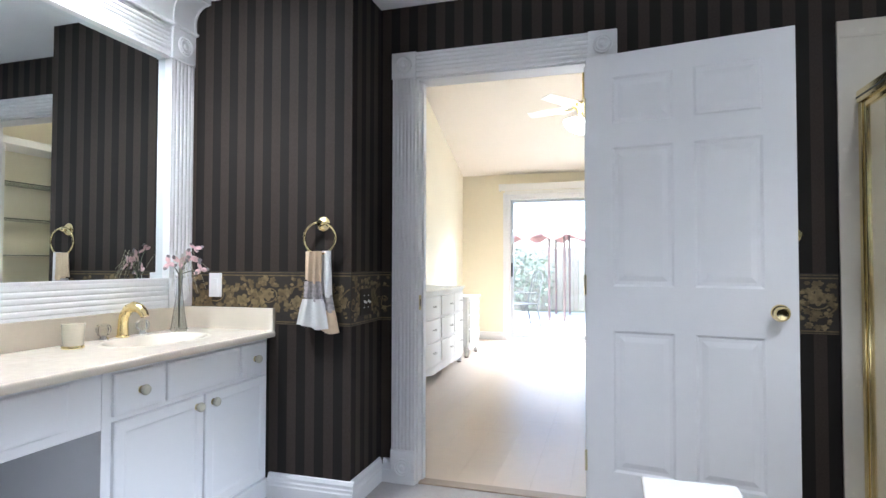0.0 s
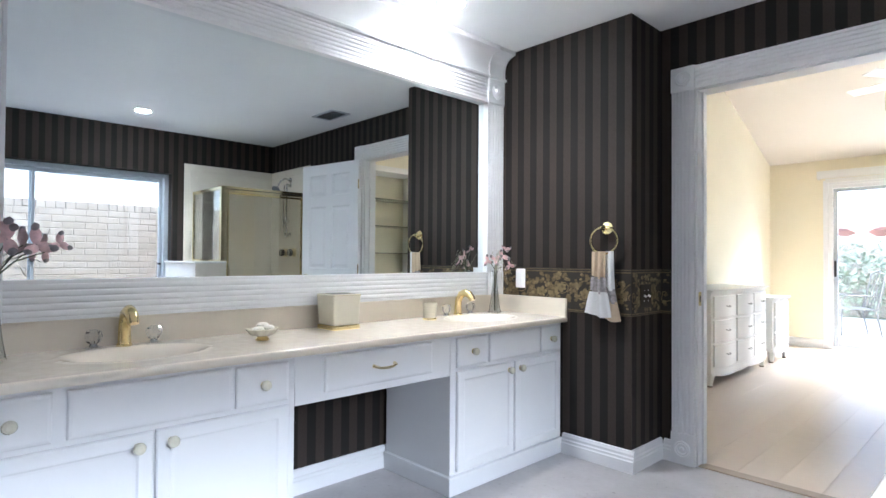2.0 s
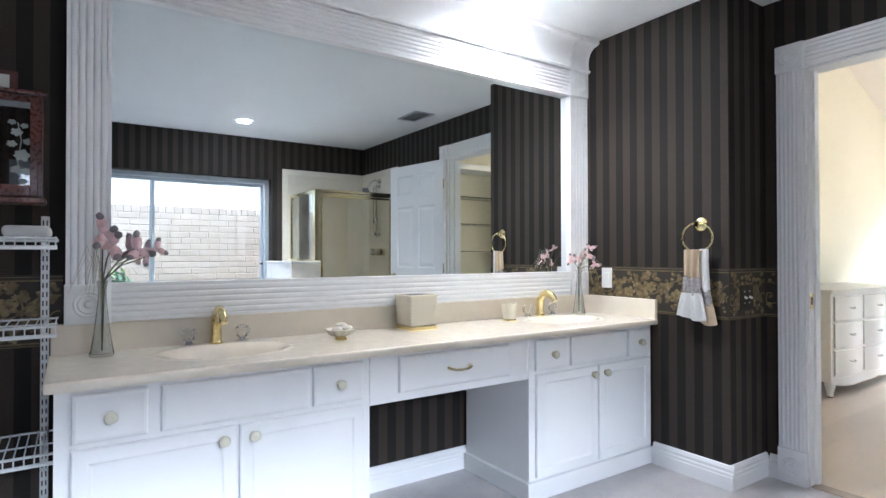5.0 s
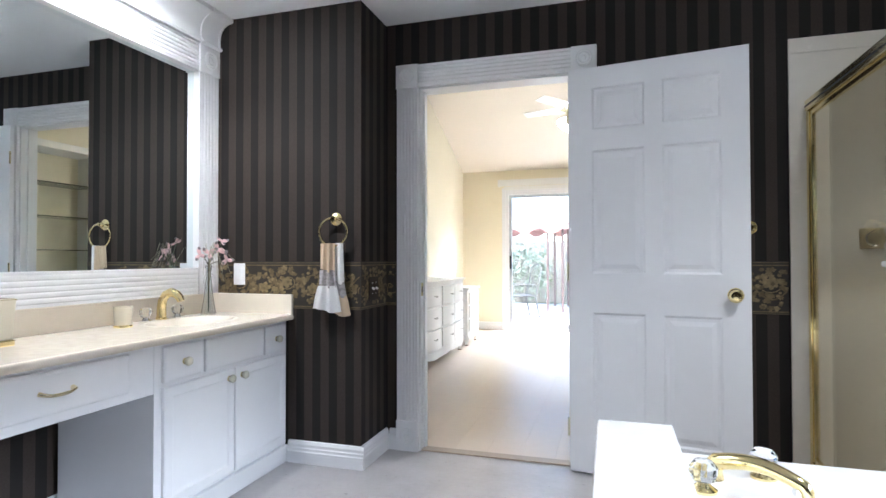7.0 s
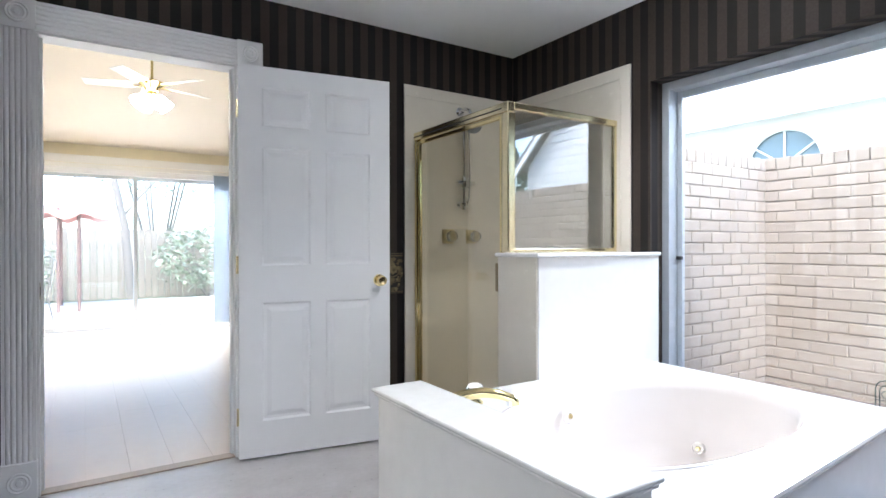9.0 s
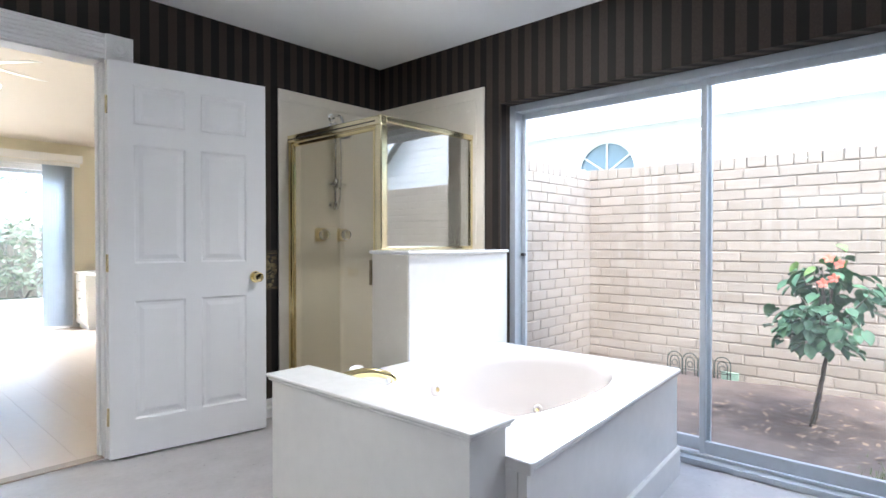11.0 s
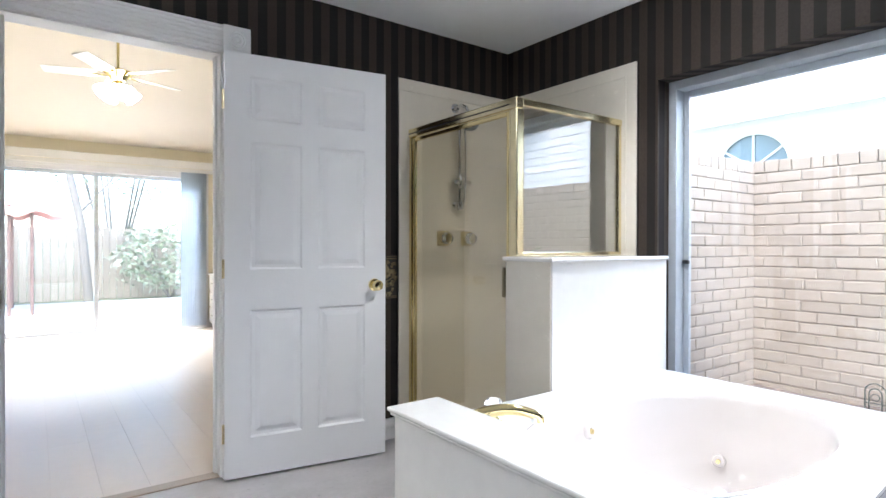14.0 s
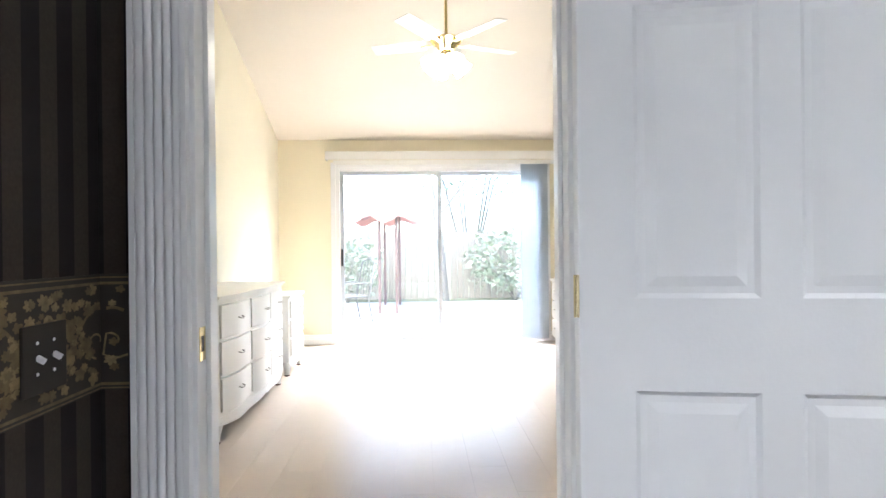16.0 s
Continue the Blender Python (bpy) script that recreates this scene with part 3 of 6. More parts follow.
def cabinet(y0, y1, name_label, drawers, doors, end):
    t = thing("vanity_cabinet", (FX - 0.25, (y0 + y1) / 2, 0), name_label, "cabinet", "vanity cabinets")
    for name, a, b in (("side_panel", (WX + 0.03, y0, 0.09), (FX, y0 + 0.018, TOP - 0.03)), ("side_panel", (WX + 0.03, y1 - 0.018, 0.09), (FX, y1, TOP - 0.03)), ("bottom_panel", (WX + 0.03, y0 + 0.0182, 0.09), (FX - 0.0202, y1 - 0.0182, 0.108)),
                       ("back_panel", (WX + 0.03, y0 + 0.0182, 0.1082), (WX + 0.04, y1 - 0.0182, TOP - 0.03)), ("face_frame", (FX - 0.02, y0 + 0.0182, 0.09), (FX - 0.0005, y1 - 0.0182, TOP - 0.03))):
        part(name, boxes((a, b)), WHITE, t)
    part("plinth", box(bmesh.new(), (WX + 0.03, y0 + (0 if end else -0.015), 0), (FX + 0.016, y1, 0.088), 0.004), WHITE, t)
    for a, b, knob in drawers:
        d = part("drawer_front" if knob else "false_front", slim(bmesh.new(), a, b, 0.598, 0.738), WHITE, t)
        if knob:
            glass_knob(d, (a + b) / 2, 0.668)
    for a, b, k in doors:
        d = part("cabinet_door", field(bmesh.new(), a, b, 0.105, 0.580), WHITE, t)
        glass_knob(d, k, 0.540)
        for z in (0.18, 0.50):
            h = b - 0.002 if k < (a + b) / 2 else a + 0.002
            part("hinge", tube(bmesh.new(), [(FX + 0.012, h, z - 0.02), (FX + 0.012, h, z + 0.02)], 0.004, 6), WHITE, d)
    return t


cabinet(-0.235, 0.745, "white painted vanity cabinet with two doors below drawers", [(-0.195, 0.0, 1), (0.035, 0.505, 0), (0.520, 0.715, 1)], [(-0.195, 0.258, 0.215), (0.268, 0.715, 0.312)], True)
cabinet(1.555, 2.455, "white painted vanity cabinet beside the boxed-out corner", [(1.592, 1.800, 1), (1.825, 2.235, 0), (2.255, 2.430, 1)], [(1.592, 2.010, 1.970), (2.022, 2.430, 2.062)], False)
t = thing("vanity_drawer_unit", (FX - 0.2, 1.15, 0.57), "white painted drawer unit over the vanity kneehole", "drawer unit")
part("apron", boxes(((FX - 0.45, 0.747, 0.565), (FX, 1.553, TOP - 0.03))), WHITE, t)
d = part("drawer_front", slim(bmesh.new(), 0.87, 1.43, 0.598, 0.738), WHITE, t)
bm = bmesh.new()
tube(bm, [(FX + 0.018, 1.095, 0.672), (FX + 0.034, 1.098, 0.670), (FX + 0.040, 1.12, 0.664), (FX + 0.040, 1.15, 0.662), (FX + 0.040, 1.18, 0.664), (FX + 0.034, 1.202, 0.670), (FX + 0.018, 1.205, 0.672)], [0.008, 0.006, 0.005, 0.006, 0.005, 0.006, 0.008], 10)
part("bow_handle", bm, PALEBRASS, d, "brass bow handle with a white grip", smooth=60)

# counter: one moulded sheet with two oval basins
CY0, CY1, CX0, CX1 = -0.255, 2.457, WX + 0.022, -1.238
SINKS = ((-1.535, 0.285), (-1.535, 2.045))


def dip(x, y):
    z = 0.0
    for sx, sy in SINKS:
        r = math.hypot((x - sx) / 0.155, (y - sy) / 0.215)
        if r < 1.12:
            z -= 0.125 * (0.5 + 0.5 * math.cos(math.pi * min(max((r - 0.18) / 0.92, 0), 1)))
            z += 0.003 * math.exp(-((r - 1.10) / 0.04) ** 2)
    return z


t = thing("vanity_counter", (CX0 + 0.3, 1.1, TOP), "cream cultured marble counter with two moulded basins", "counter")
bm = bmesh.new()
nx, ny = 56, 230
grid = [[bm.verts.new((CX0 + (CX1 - 0.008 - CX0) * i / nx, CY0 + (CY1 - CY0) * j / ny, TOP + dip(CX0 + (CX1 - CX0) * i / nx, CY0 + (CY1 - CY0) * j / ny))) for j in range(ny + 1)] for i in range(nx + 1)]
for i in range(nx):
    for j in range(ny):
        bm.faces.new((grid[i][j], grid[i + 1][j], grid[i + 1][j + 1], grid[i][j + 1]))
last = grid[nx]
for dx, dz in ((0.005, -0.002), (0.008, -0.008), (0.008, -0.022), (0.004, -0.029), (-0.012, -0.029), (-0.30, -0.029)):
    row = [bm.verts.new((CX1 - 0.008 + dx, v.co.y, TOP + dz)) for v in grid[nx]]
    for j in range(ny):
        bm.faces.new((last[j], row[j], row[j + 1], last[j + 1]))
    last = row
slab = part("slab", bm, MARBLE, t, smooth=50)
part("slab_end", boxes(((CX0, CY0 - 0.004, TOP - 0.029), (CX1 - 0.004, CY0, TOP - 0.001)), bevel=0.001), MARBLE, t)
part("backsplash", box(bmesh.new(), (WX + 0.001, CY0, TOP - 0.01), (CX0 + 0.02, CY1, 0.892), 0.004), MARBLE, t)
part("side_splash", box(bmesh.new(), (CX0 + 0.021, PY - 0.022, TOP - 0.004), (CX1 - 0.002, PY - 0.001, 0.892), 0.004), MARBLE, t)
for sx, sy in SINKS:
    part("drain", lathe(bmesh.new(), [(0.022, 0), (0.022, 0.003), (0.014, 0.004), (0.012, 0.002), (0, 0.002)], Matrix.Translation((sx, sy, TOP - 0.1255)), 20), BRASS, t, smooth=40)


def basin_tap(y):
    """Arched spout with two clear handles on brass flanges."""
    z, x = TOP + 0.001, -1.722
    t = thing("basin_tap", (x, y, z), "polished brass arched basin tap with clear handles", "tap", "basin taps")
    bm = lathe(bmesh.new(), [(0.027, 0), (0.027, 0.006), (0.021, 0.012), (0.020, 0.02), (0, 0.02)], Matrix.Translation((x, y, z)), 20)
    part("flange", bm, BRASS, t, smooth=40)
    bm = bmesh.new()
    tube(bm, [(x, y, z + 0.01), (x, y, z + 0.055), (x + 0.006, y, z + 0.092), (x + 0.028, y, z + 0.122), (x + 0.060, y, z + 0.134), (x + 0.092, y, z + 0.125), (x + 0.112, y, z + 0.106), (x + 0.118, y, z + 0.092)], [0.023, 0.021, 0.021, 0.022, 0.0225, 0.021, 0.019, 0.018], 14)
    part("spout", bm, BRASS, t, smooth=60)
    for s in (-1, 1):
        c = (x + 0.004, y + 0.10 * s, z)
        f = part("handle_flange", lathe(bmesh.new(), [(0.028, 0), (0.028, 0.005), (0.016, 0.012), (0.010, 0.018), (0, 0.018)], Matrix.Translation(c), 20), CHROME, t, smooth=40)
        part("handle", lathe(bmesh.new(), [(0.010, 0.018), (0.020, 0.022), (0.027, 0.034), (0.029, 0.048), (0.024, 0.062), (0.012, 0.068), (0, 0.068)], Matrix.Translation(c), 9), CRYSTAL, f, "clear fluted acrylic handle")
    return t


basin_tap(SINKS[0][1])
basin_tap(SINKS[1][1])

# ---- shower in the corner ----
SX, SYY = 1.285, 1.885                                     # plane of the shower door, plane of the return glass
PWY0, PWX, PWZ = 1.613, 1.230, 1.074                       # half-height wall
t = thing("shower_surround", (1.6, NY, 0), "beige cultured marble shower wall panels", "shower surround", kind="structure")
part("north_panel", box(bmesh.new(), (1.20, NY - 0.014, 0.0), (EX - 0.001, NY - 0.001, 2.114), 0.003), SURROUND, t)
part("east_panel", box(bmesh.new(), (EX - 0.014, 1.785, 0.0), (EX - 0.001, NY - 0.015, 2.114), 0.003), SURROUND, t)
bm = boxes(((1.21, NY - 0.020, 2.040), (EX - 0.015, NY - 0.0142, 2.050)), ((EX - 0.020, 1.85, 2.040), (EX - 0.0142, NY - 0.03, 2.050)), ((EX - 0.020, 1.845, 1.1), (EX - 0.0142, 1.855, 2.050)), bevel=0.002)
part("bevel_line", bm, SURROUND, t)
t = thing("shower_pan", (1.65, 2.3, 0), "beige moulded shower tray with a raised curb", "shower tray")
part("tray", box(bmesh.new(), (SX + 0.05, SYY + 0.02, 0), (EX - 0.016, NY - 0.016, 0.06), 0.008), SURROUND, t)
part("curb", box(bmesh.new(), (SX - 0.045, SYY + 0.012, 0), (SX + 0.048, NY - 0.016, 0.125), 0.010), SURROUND, t)
part("drain", lathe(bmesh.new(), [(0.05, 0), (0.05, 0.003), (0.04, 0.004), (0, 0.004)], Matrix.Translation((1.65, 2.35, 0.0605)), 20), CHROME, t)
t = thing("half_wall", (1.6, 1.72, 0), "white marble-clad half wall between tub and shower", "half wall", kind="structure")
part("core", boxes(((PWX, PWY0, 0), (EX - 0.001, SYY + 0.010, PWZ - 0.02))), TUBMARBLE, t)
part("end_panel", box(bmesh.new(), (PWX - 0.008, PWY0 + 0.004, 0.0), (PWX - 0.0005, SYY + 0.006, PWZ - 0.02), 0.002), SURROUND, t)
part("cap", box(bmesh.new(), (PWX - 0.022, PWY0 - 0.018, PWZ - 0.0195), (EX - 0.001, SYY + 0.018, PWZ), 0.006), TUBMARBLE, t)

t = thing("shower_enclosure", (SX, 2.3, 0.125), "brass-framed glass shower enclosure with a closed door", "shower enclosure")
HZ = 1.814
part("header", box(bmesh.new(), (SX - 0.022, SYY - 0.02, HZ - 0.05), (SX + 0.022, NY - 0.016, HZ), 0.004), PALEBRASS, t, "brass header rail")
# thin black strip laid along the front of the header rail
part("header_strip", boxes(((SX - 0.0235, SYY + 0.03, HZ - 0.032), (SX - 0.0225, NY - 0.02, HZ - 0.026))), BLACK, t)
part("return_header", box(bmesh.new(), (SX + 0.023, SYY - 0.016, HZ - 0.034), (EX - 0.016, SYY + 0.016, HZ), 0.004), PALEBRASS, t)
part("corner_post", box(bmesh.new(), (SX - 0.024, SYY - 0.024, PWZ + 0.001), (SX + 0.024, SYY + 0.024, HZ - 0.051), 0.006), PALEBRASS, t)
part("post_lip", box(bmesh.new(), (SX - 0.012, SYY + 0.0245, PWZ + 0.001), (SX + 0.012, SYY + 0.045, HZ - 0.051), 0.004), PALEBRASS, t)
part("wall_jamb", box(bmesh.new(), (SX - 0.016, NY - 0.045, 0.126), (SX + 0.016, NY - 0.015, HZ - 0.051), 0.004), BRASS, t)
part("lower_jamb", box(bmesh.new(), (SX - 0.012, SYY + 0.013, 0.126), (SX + 0.012, SYY + 0.028, PWZ - 0.03), 0.003), ALU, t)
part("curb_rail", box(bmesh.new(), (SX - 0.014, SYY + 0.029, 0.126), (SX + 0.014, NY - 0.046, 0.146), 0.003), PALEBRASS, t)
bm = boxes(((SX + 0.025, SYY - 0.012, PWZ + 0.001), (EX - 0.016, SYY + 0.012, PWZ + 0.020)), ((EX - 0.040, SYY - 0.012, PWZ + 0.021), (EX - 0.016, SYY + 0.012, HZ - 0.035)), bevel=0.003)
part("return_frame", bm, PALEBRASS, t)
g = part("return_glass", boxes(((SX + 0.024, SYY - 0.003, PWZ + 0.018), (EX - 0.03, SYY + 0.003, HZ - 0.03))), RETURNPANE, t, "clear glass return panel")
g.visible_shadow = False
door = part("shower_door", boxes(((SX - 0.003, SYY + 0.05, 0.17), (SX + 0.003, NY - 0.055, HZ - 0.07))), SHOWERPANE, t, "grey tinted glass door")
door.visible_shadow = False
bm = boxes(((SX - 0.010, SYY + 0.046, 0.15), (SX + 0.010, SYY + 0.062, HZ - 0.055)), ((SX - 0.010, NY - 0.066, 0.15), (SX + 0.010, NY - 0.047, HZ - 0.055)),
           ((SX - 0.010, SYY + 0.063, HZ - 0.075), (SX + 0.010, NY - 0.067, HZ - 0.055)), ((SX - 0.010, SYY + 0.063, 0.15), (SX + 0.010, NY - 0.067, 0.172)), bevel=0.003)
part("door_frame", bm, BRASS, door)
part("door_pull", box(bmesh.new(), (SX - 0.034, SYY + 0.052, 0.88), (SX - 0.0105, SYY + 0.066, 1.02), 0.003), mat("aged_bronze_pull", (0.34, 0.28, 0.18), 0.35, 0.9, var=0.1), door)

t = thing("hand_shower", (1.62, NY - 0.03, 1.9), "chrome hand shower on a slide bar", "shower head")
bx, by = 1.615, NY - 0.06
part("wall_elbow", lathe(bmesh.new(), [(0.030, 0), (0.030, 0.004), (0.018, 0.010), (0.012, 0.03), (0, 0.03)], aim((bx, NY - 0.0145, 1.99), (0, -1, 0)), 18), CHROME, t, smooth=40)
bm = tube(bmesh.new(), [(bx, NY - 0.03, 1.99), (bx, NY - 0.08, 2.0), (bx - 0.004, NY - 0.13, 1.975), (bx - 0.008, NY - 0.165, 1.925), (bx - 0.01, NY - 0.175, 1.89)], 0.010, 10)
part("arm", bm, CHROME, t, smooth=60)
part("head", lathe(bmesh.new(), [(0.012, 0), (0.02, 0.012), (0.046, 0.030), (0.052, 0.042), (0.047, 0.047), (0, 0.046)], aim((bx - 0.01, NY - 0.172, 1.888), (-0.25, -0.72, -0.64)), 24), mat("grey_shower_head", (0.16, 0.17, 0.19), 0.35, 0.6), t, smooth=40)
part("slide_bar", tube(bmesh.new(), [(bx, by, 1.36), (bx, by, 1.95)], 0.010, 10), CHROME, t, smooth=60)
for z in (1.38, 1.93):
    part("bar_mount", lathe(bmesh.new(), [(0.024, 0), (0.024, 0.005), (0.013, 0.012), (0.013, 0.05), (0, 0.05)], aim((bx, NY - 0.0145, z), (0, -1, 0)), 16), CHROME, t, smooth=40)
bm = box(bmesh.new(), (bx - 0.062, by - 0.026, 1.506), (bx + 0.080, by + 0.014, 1.534), 0.011)
lathe(bm, [(0.022, -0.02), (0.026, -0.012), (0.026, 0.042), (0.018, 0.055), (0, 0.056)], Matrix.Translation((bx, by - 0.004, 1.505)), 16)
part("slider", bm, CHROME, t, smooth=40)
part("foot_boss", lathe(bmesh.new(), [(0.020, 0), (0.027, 0.012), (0.027, 0.045), (0.018, 0.055), (0, 0.056)], Matrix.Translation((bx, by, 1.345)), 16), CHROME, t, smooth=40)
part("hose", tube(bmesh.new(), [(bx + 0.02, by - 0.02, 1.93), (bx + 0.035, by - 0.02, 1.75), (bx + 0.03, by - 0.025, 1.55), (bx + 0.025, by - 0.02, 1.42), (bx + 0.01, by - 0.02, 1.37)], 0.006, 8), CHROME, t, smooth=60)
# valve brass darkened to match the weaker light behind the shower glass
DIMBRASS = mat("dim_brass", (0.60, 0.50, 0.30), 0.32, 1.0, var=0.12, scale=25)
for x in (1.52, 1.707):
    t = thing("shower_valve", (x, NY - 0.015, 1.17), "square brass shower valve with a clear knob", "shower valve", "shower valves")
    part("plate", box(bmesh.new(), (x - 0.046, NY - 0.022, 1.124), (x + 0.046, NY - 0.0145, 1.216), 0.003), DIMBRASS, t)
    part("collar", lathe(bmesh.new(), [(0.034, 0), (0.032, 0.012), (0.02, 0.02), (0, 0.02)], aim((x, NY - 0.022, 1.17), (0, -1, 0)), 20), DIMBRASS, t, smooth=40)
    part("knob", lathe(bmesh.new(), [(0.016, 0), (0.036, 0.006), (0.038, 0.03), (0.030, 0.042), (0, 0.044)], aim((x, NY - 0.042, 1.17), (0, -1, 0)), 10), CRYSTAL, t, "clear fluted knob")

# ---- bathtub ----
TX0, TX1, TY0, TY1, TZ = 0.540, 2.00, 0.442, PWY0 - 0.001, 0.51
SKEW = 0.072                                               # the tub's front is not quite square to the room
OX, OY, OA, OB = 1.22, 1.01, 0.60, 0.385
LX0, LX1, LY0, LY1, LZ = 0.378, 0.539, 0.515, 1.485, 0.620
t = thing("bathtub", (OX, OY, 0), "white cultured marble tub deck with an ivory oval whirlpool", "bathtub")
bm = bmesh.new()
K = 72
oval = [(OX + OA * math.copysign(abs(math.cos(a)) ** 0.85, math.cos(a)), OY + OB * math.copysign(abs(math.sin(a)) ** 0.85, math.sin(a))) for a in [6.28318 * k / K for k in range(K)]]


def square(px, py):
    dx, dy = px - OX, py - OY
    s = min(((TX1 if dx > 0 else TX0) - OX) / dx if abs(dx) > 1e-6 else 1e9, ((TY1 if dy > 0 else TY0) - OY) / dy if abs(dy) > 1e-6 else 1e9)
    return OX + dx * s, OY + dy * s


inner = [bm.verts.new((x, y, TZ)) for x, y in oval]
outer = []
for x, y in oval:
    qx, qy = square(x, y)
    outer.append(bm.verts.new((qx, qy + (SKEW * (qx - TX0) if qy < TY0 + 0.001 else 0.0), TZ)))
for k in range(K):
    bm.faces.new((inner[k], inner[(k + 1) % K], outer[(k + 1) % K], outer[k]))
for cx, cy in ((TX0, TY0), (TX1, TY0), (TX0, TY1), (TX1, TY1)):
    a = sorted(range(K), key=lambda k: (outer[k].co.x - cx) ** 2 + (outer[k].co.y - cy) ** 2)[0]
    outer[a].co.x, outer[a].co.y = cx, cy + (SKEW * (cx - TX0) if cy == TY0 else 0.0)
part("deck", bm, TUBMARBLE, t)
bm = bmesh.new()
sweep(bm, [(-0.05, 0.0005), (0.004, -0.0005), (0.014, -0.005), (0.016, -0.014), (0.010, -0.020), (0.010, -0.028), (0.004, -0.034), (-0.05, -0.034)], (TX0, TY0, TZ), (0, -1, 0), (0, 0, 1), (1, SKEW, 0), TX1 - TX0)
part("deck_nosing", bm, TUBMARBLE, t, smooth=50)
part("end_nosing", box(bmesh.new(), (TX0 - 0.008, TY0 - 0.0165, TZ - 0.0345), (TX0 + 0.012, LY0 - 0.001, TZ + 0.0012), 0.004), TUBMARBLE, t)
part("apron", sweep(bmesh.new(), [(-0.001, 0), (-0.03, 0), (-0.03, TZ - 0.003), (-0.001, TZ - 0.003)], (TX0, TY0, 0), (0, -1, 0), (0, 0, 1), (1, SKEW, 0), TX1 - TX0), TUBMARBLE, t)
part("apron_base", sweep(bmesh.new(), [(0, 0), (0.016, 0), (0.016, 0.122), (0.010, 0.13), (0, 0.13)], (TX0, TY0, 0), (0, -1, 0), (0, 0, 1), (1, SKEW, 0), TX1 - TX0), TUBMARBLE, t)
for x in (TX0, TX1 - 0.02):
    part("end_panel", boxes(((x, TY0 + 0.031 + SKEW * (x + 0.02 - TX0), 0), (x + 0.02, TY1, TZ - 0.002))), TUBMARBLE, t)
bm = bmesh.new()
rings = []
for f, z in ((1.036, -0.002), (1.028, 0.0035), (1.0, 0.0045), (0.985, 0.0), (0.965, -0.03), (0.93, -0.12), (0.89, -0.24), (0.84, -0.33), (0.72, -0.385), (0.5, -0.40), (0.2, -0.405)):
    rings.append([bm.verts.new((OX + (x - OX) * f, OY + (y - OY) * f, TZ + z)) for x, y in oval])
for p, q in zip(rings, rings[1:]):
    for k in range(K):
        bm.faces.new((p[k], p[(k + 1) % K], q[(k + 1) % K], q[k]))
bm.faces.new(rings[-1])
part("basin", bm, TUBPINK, t, "ivory oval basin", smooth=60)
for a, z, r in ((1.72, 0.43, 0.030), (4.35, 0.39, 0.03), (5.3, 0.24, 0.03), (0.42, 0.25, 0.026)):
    x, y = OX + OA * 0.905 * math.cos(a), OY + OB * 0.905 * math.sin(a)
    j = part("jet", lathe(bmesh.new(), [(r, 0), (r, 0.010), (r * 0.8, 0.018), (r * 0.45, 0.018), (r * 0.4, 0.01), (0, 0.01)], aim((x, y, z), (OX - x, OY - y, 0.05)), 18), TUBPINK, t, smooth=40)
    part("jet_nozzle", lathe(bmesh.new(), [(r * 0.35, 0.0105), (r * 0.33, 0.024), (0, 0.024)], aim((x, y, z), (OX - x, OY - y, 0.05)), 12), BRASS, j)

t = thing("tub_ledge", (0.42, 0.97, 0), "low white marble partition with a moulded cap beside the tub", "partition", kind="structure")
part("core", boxes(((LX0, LY0, 0), (LX1 - 0.10, LY1, LZ - 0.026)), ((LX1 - 0.0999, LY0, 0.0), (LX1, LY1, LZ - 0.026))), TUBMARBLE, t)
part("cap_under", box(bmesh.new(), (LX0 - 0.012, LY0 - 0.012, LZ - 0.0258), (LX1 + 0.012, LY1 + 0.012, LZ - 0.014), 0.004), TUBMARBLE, t)
part("cap", box(bmesh.new(), (LX0 - 0.020, LY0 - 0.020, LZ - 0.0138), (LX1 + 0.020, LY1 + 0.020, LZ), 0.006, seg=3), TUBMARBLE, t)

t = thing("tub_tap", (0.66, 1.37, TZ), "polished brass deck-mounted tub tap with clear handles", "tap")
bm = bmesh.new()
d = Vector((0.78, -0.62, 0)).normalized()
o = Vector((0.648, 1.432, TZ + 0.001))
arcp = [(0.0, 0.0, 0.034), (0.0, 0.022, 0.029), (0.006, 0.038, 0.027)] + [(0.012 + 0.205 * k / 12, 0.046 + 0.022 * math.sin(3.0 * k / 12), 0.0265 - 0.0075 * k / 12) for k in range(13)] + [(0.224, 0.038, 0.0175), (0.226, 0.026, 0.016)]
tube(bm, [o + d * p + Vector((0, 0, q)) for p, q, r in arcp], [0.82 * r for p, q, r in arcp], 18)
part("spout", bm, BRASS, t, smooth=60)
part("aerator", tube(bmesh.new(), [o + d * 0.205 + Vector((0, 0, 0.045)), o + d * 0.205 + Vector((0, 0, 0.026))], 0.012, 12), CHROME, t, smooth=60)
for hx, hy in ((0.612, 1.335), (0.775, 1.47)):
    f = part("handle_flange", lathe(bmesh.new(), [(0.032, 0), (0.032, 0.006), (0.02, 0.014), (0.012, 0.022), (0, 0.022)], Matrix.Translation((hx, hy, TZ + 0.001)), 18), BRASS, t, smooth=40)
    part("handle", lathe(bmesh.new(), [(0.012, 0.022), (0.026, 0.028), (0.034, 0.044), (0.033, 0.060), (0.022, 0.074), (0, 0.078)], Matrix.Translation((hx, hy, TZ + 0.001)), 10), CRYSTAL, f, "clear fluted acrylic handle")

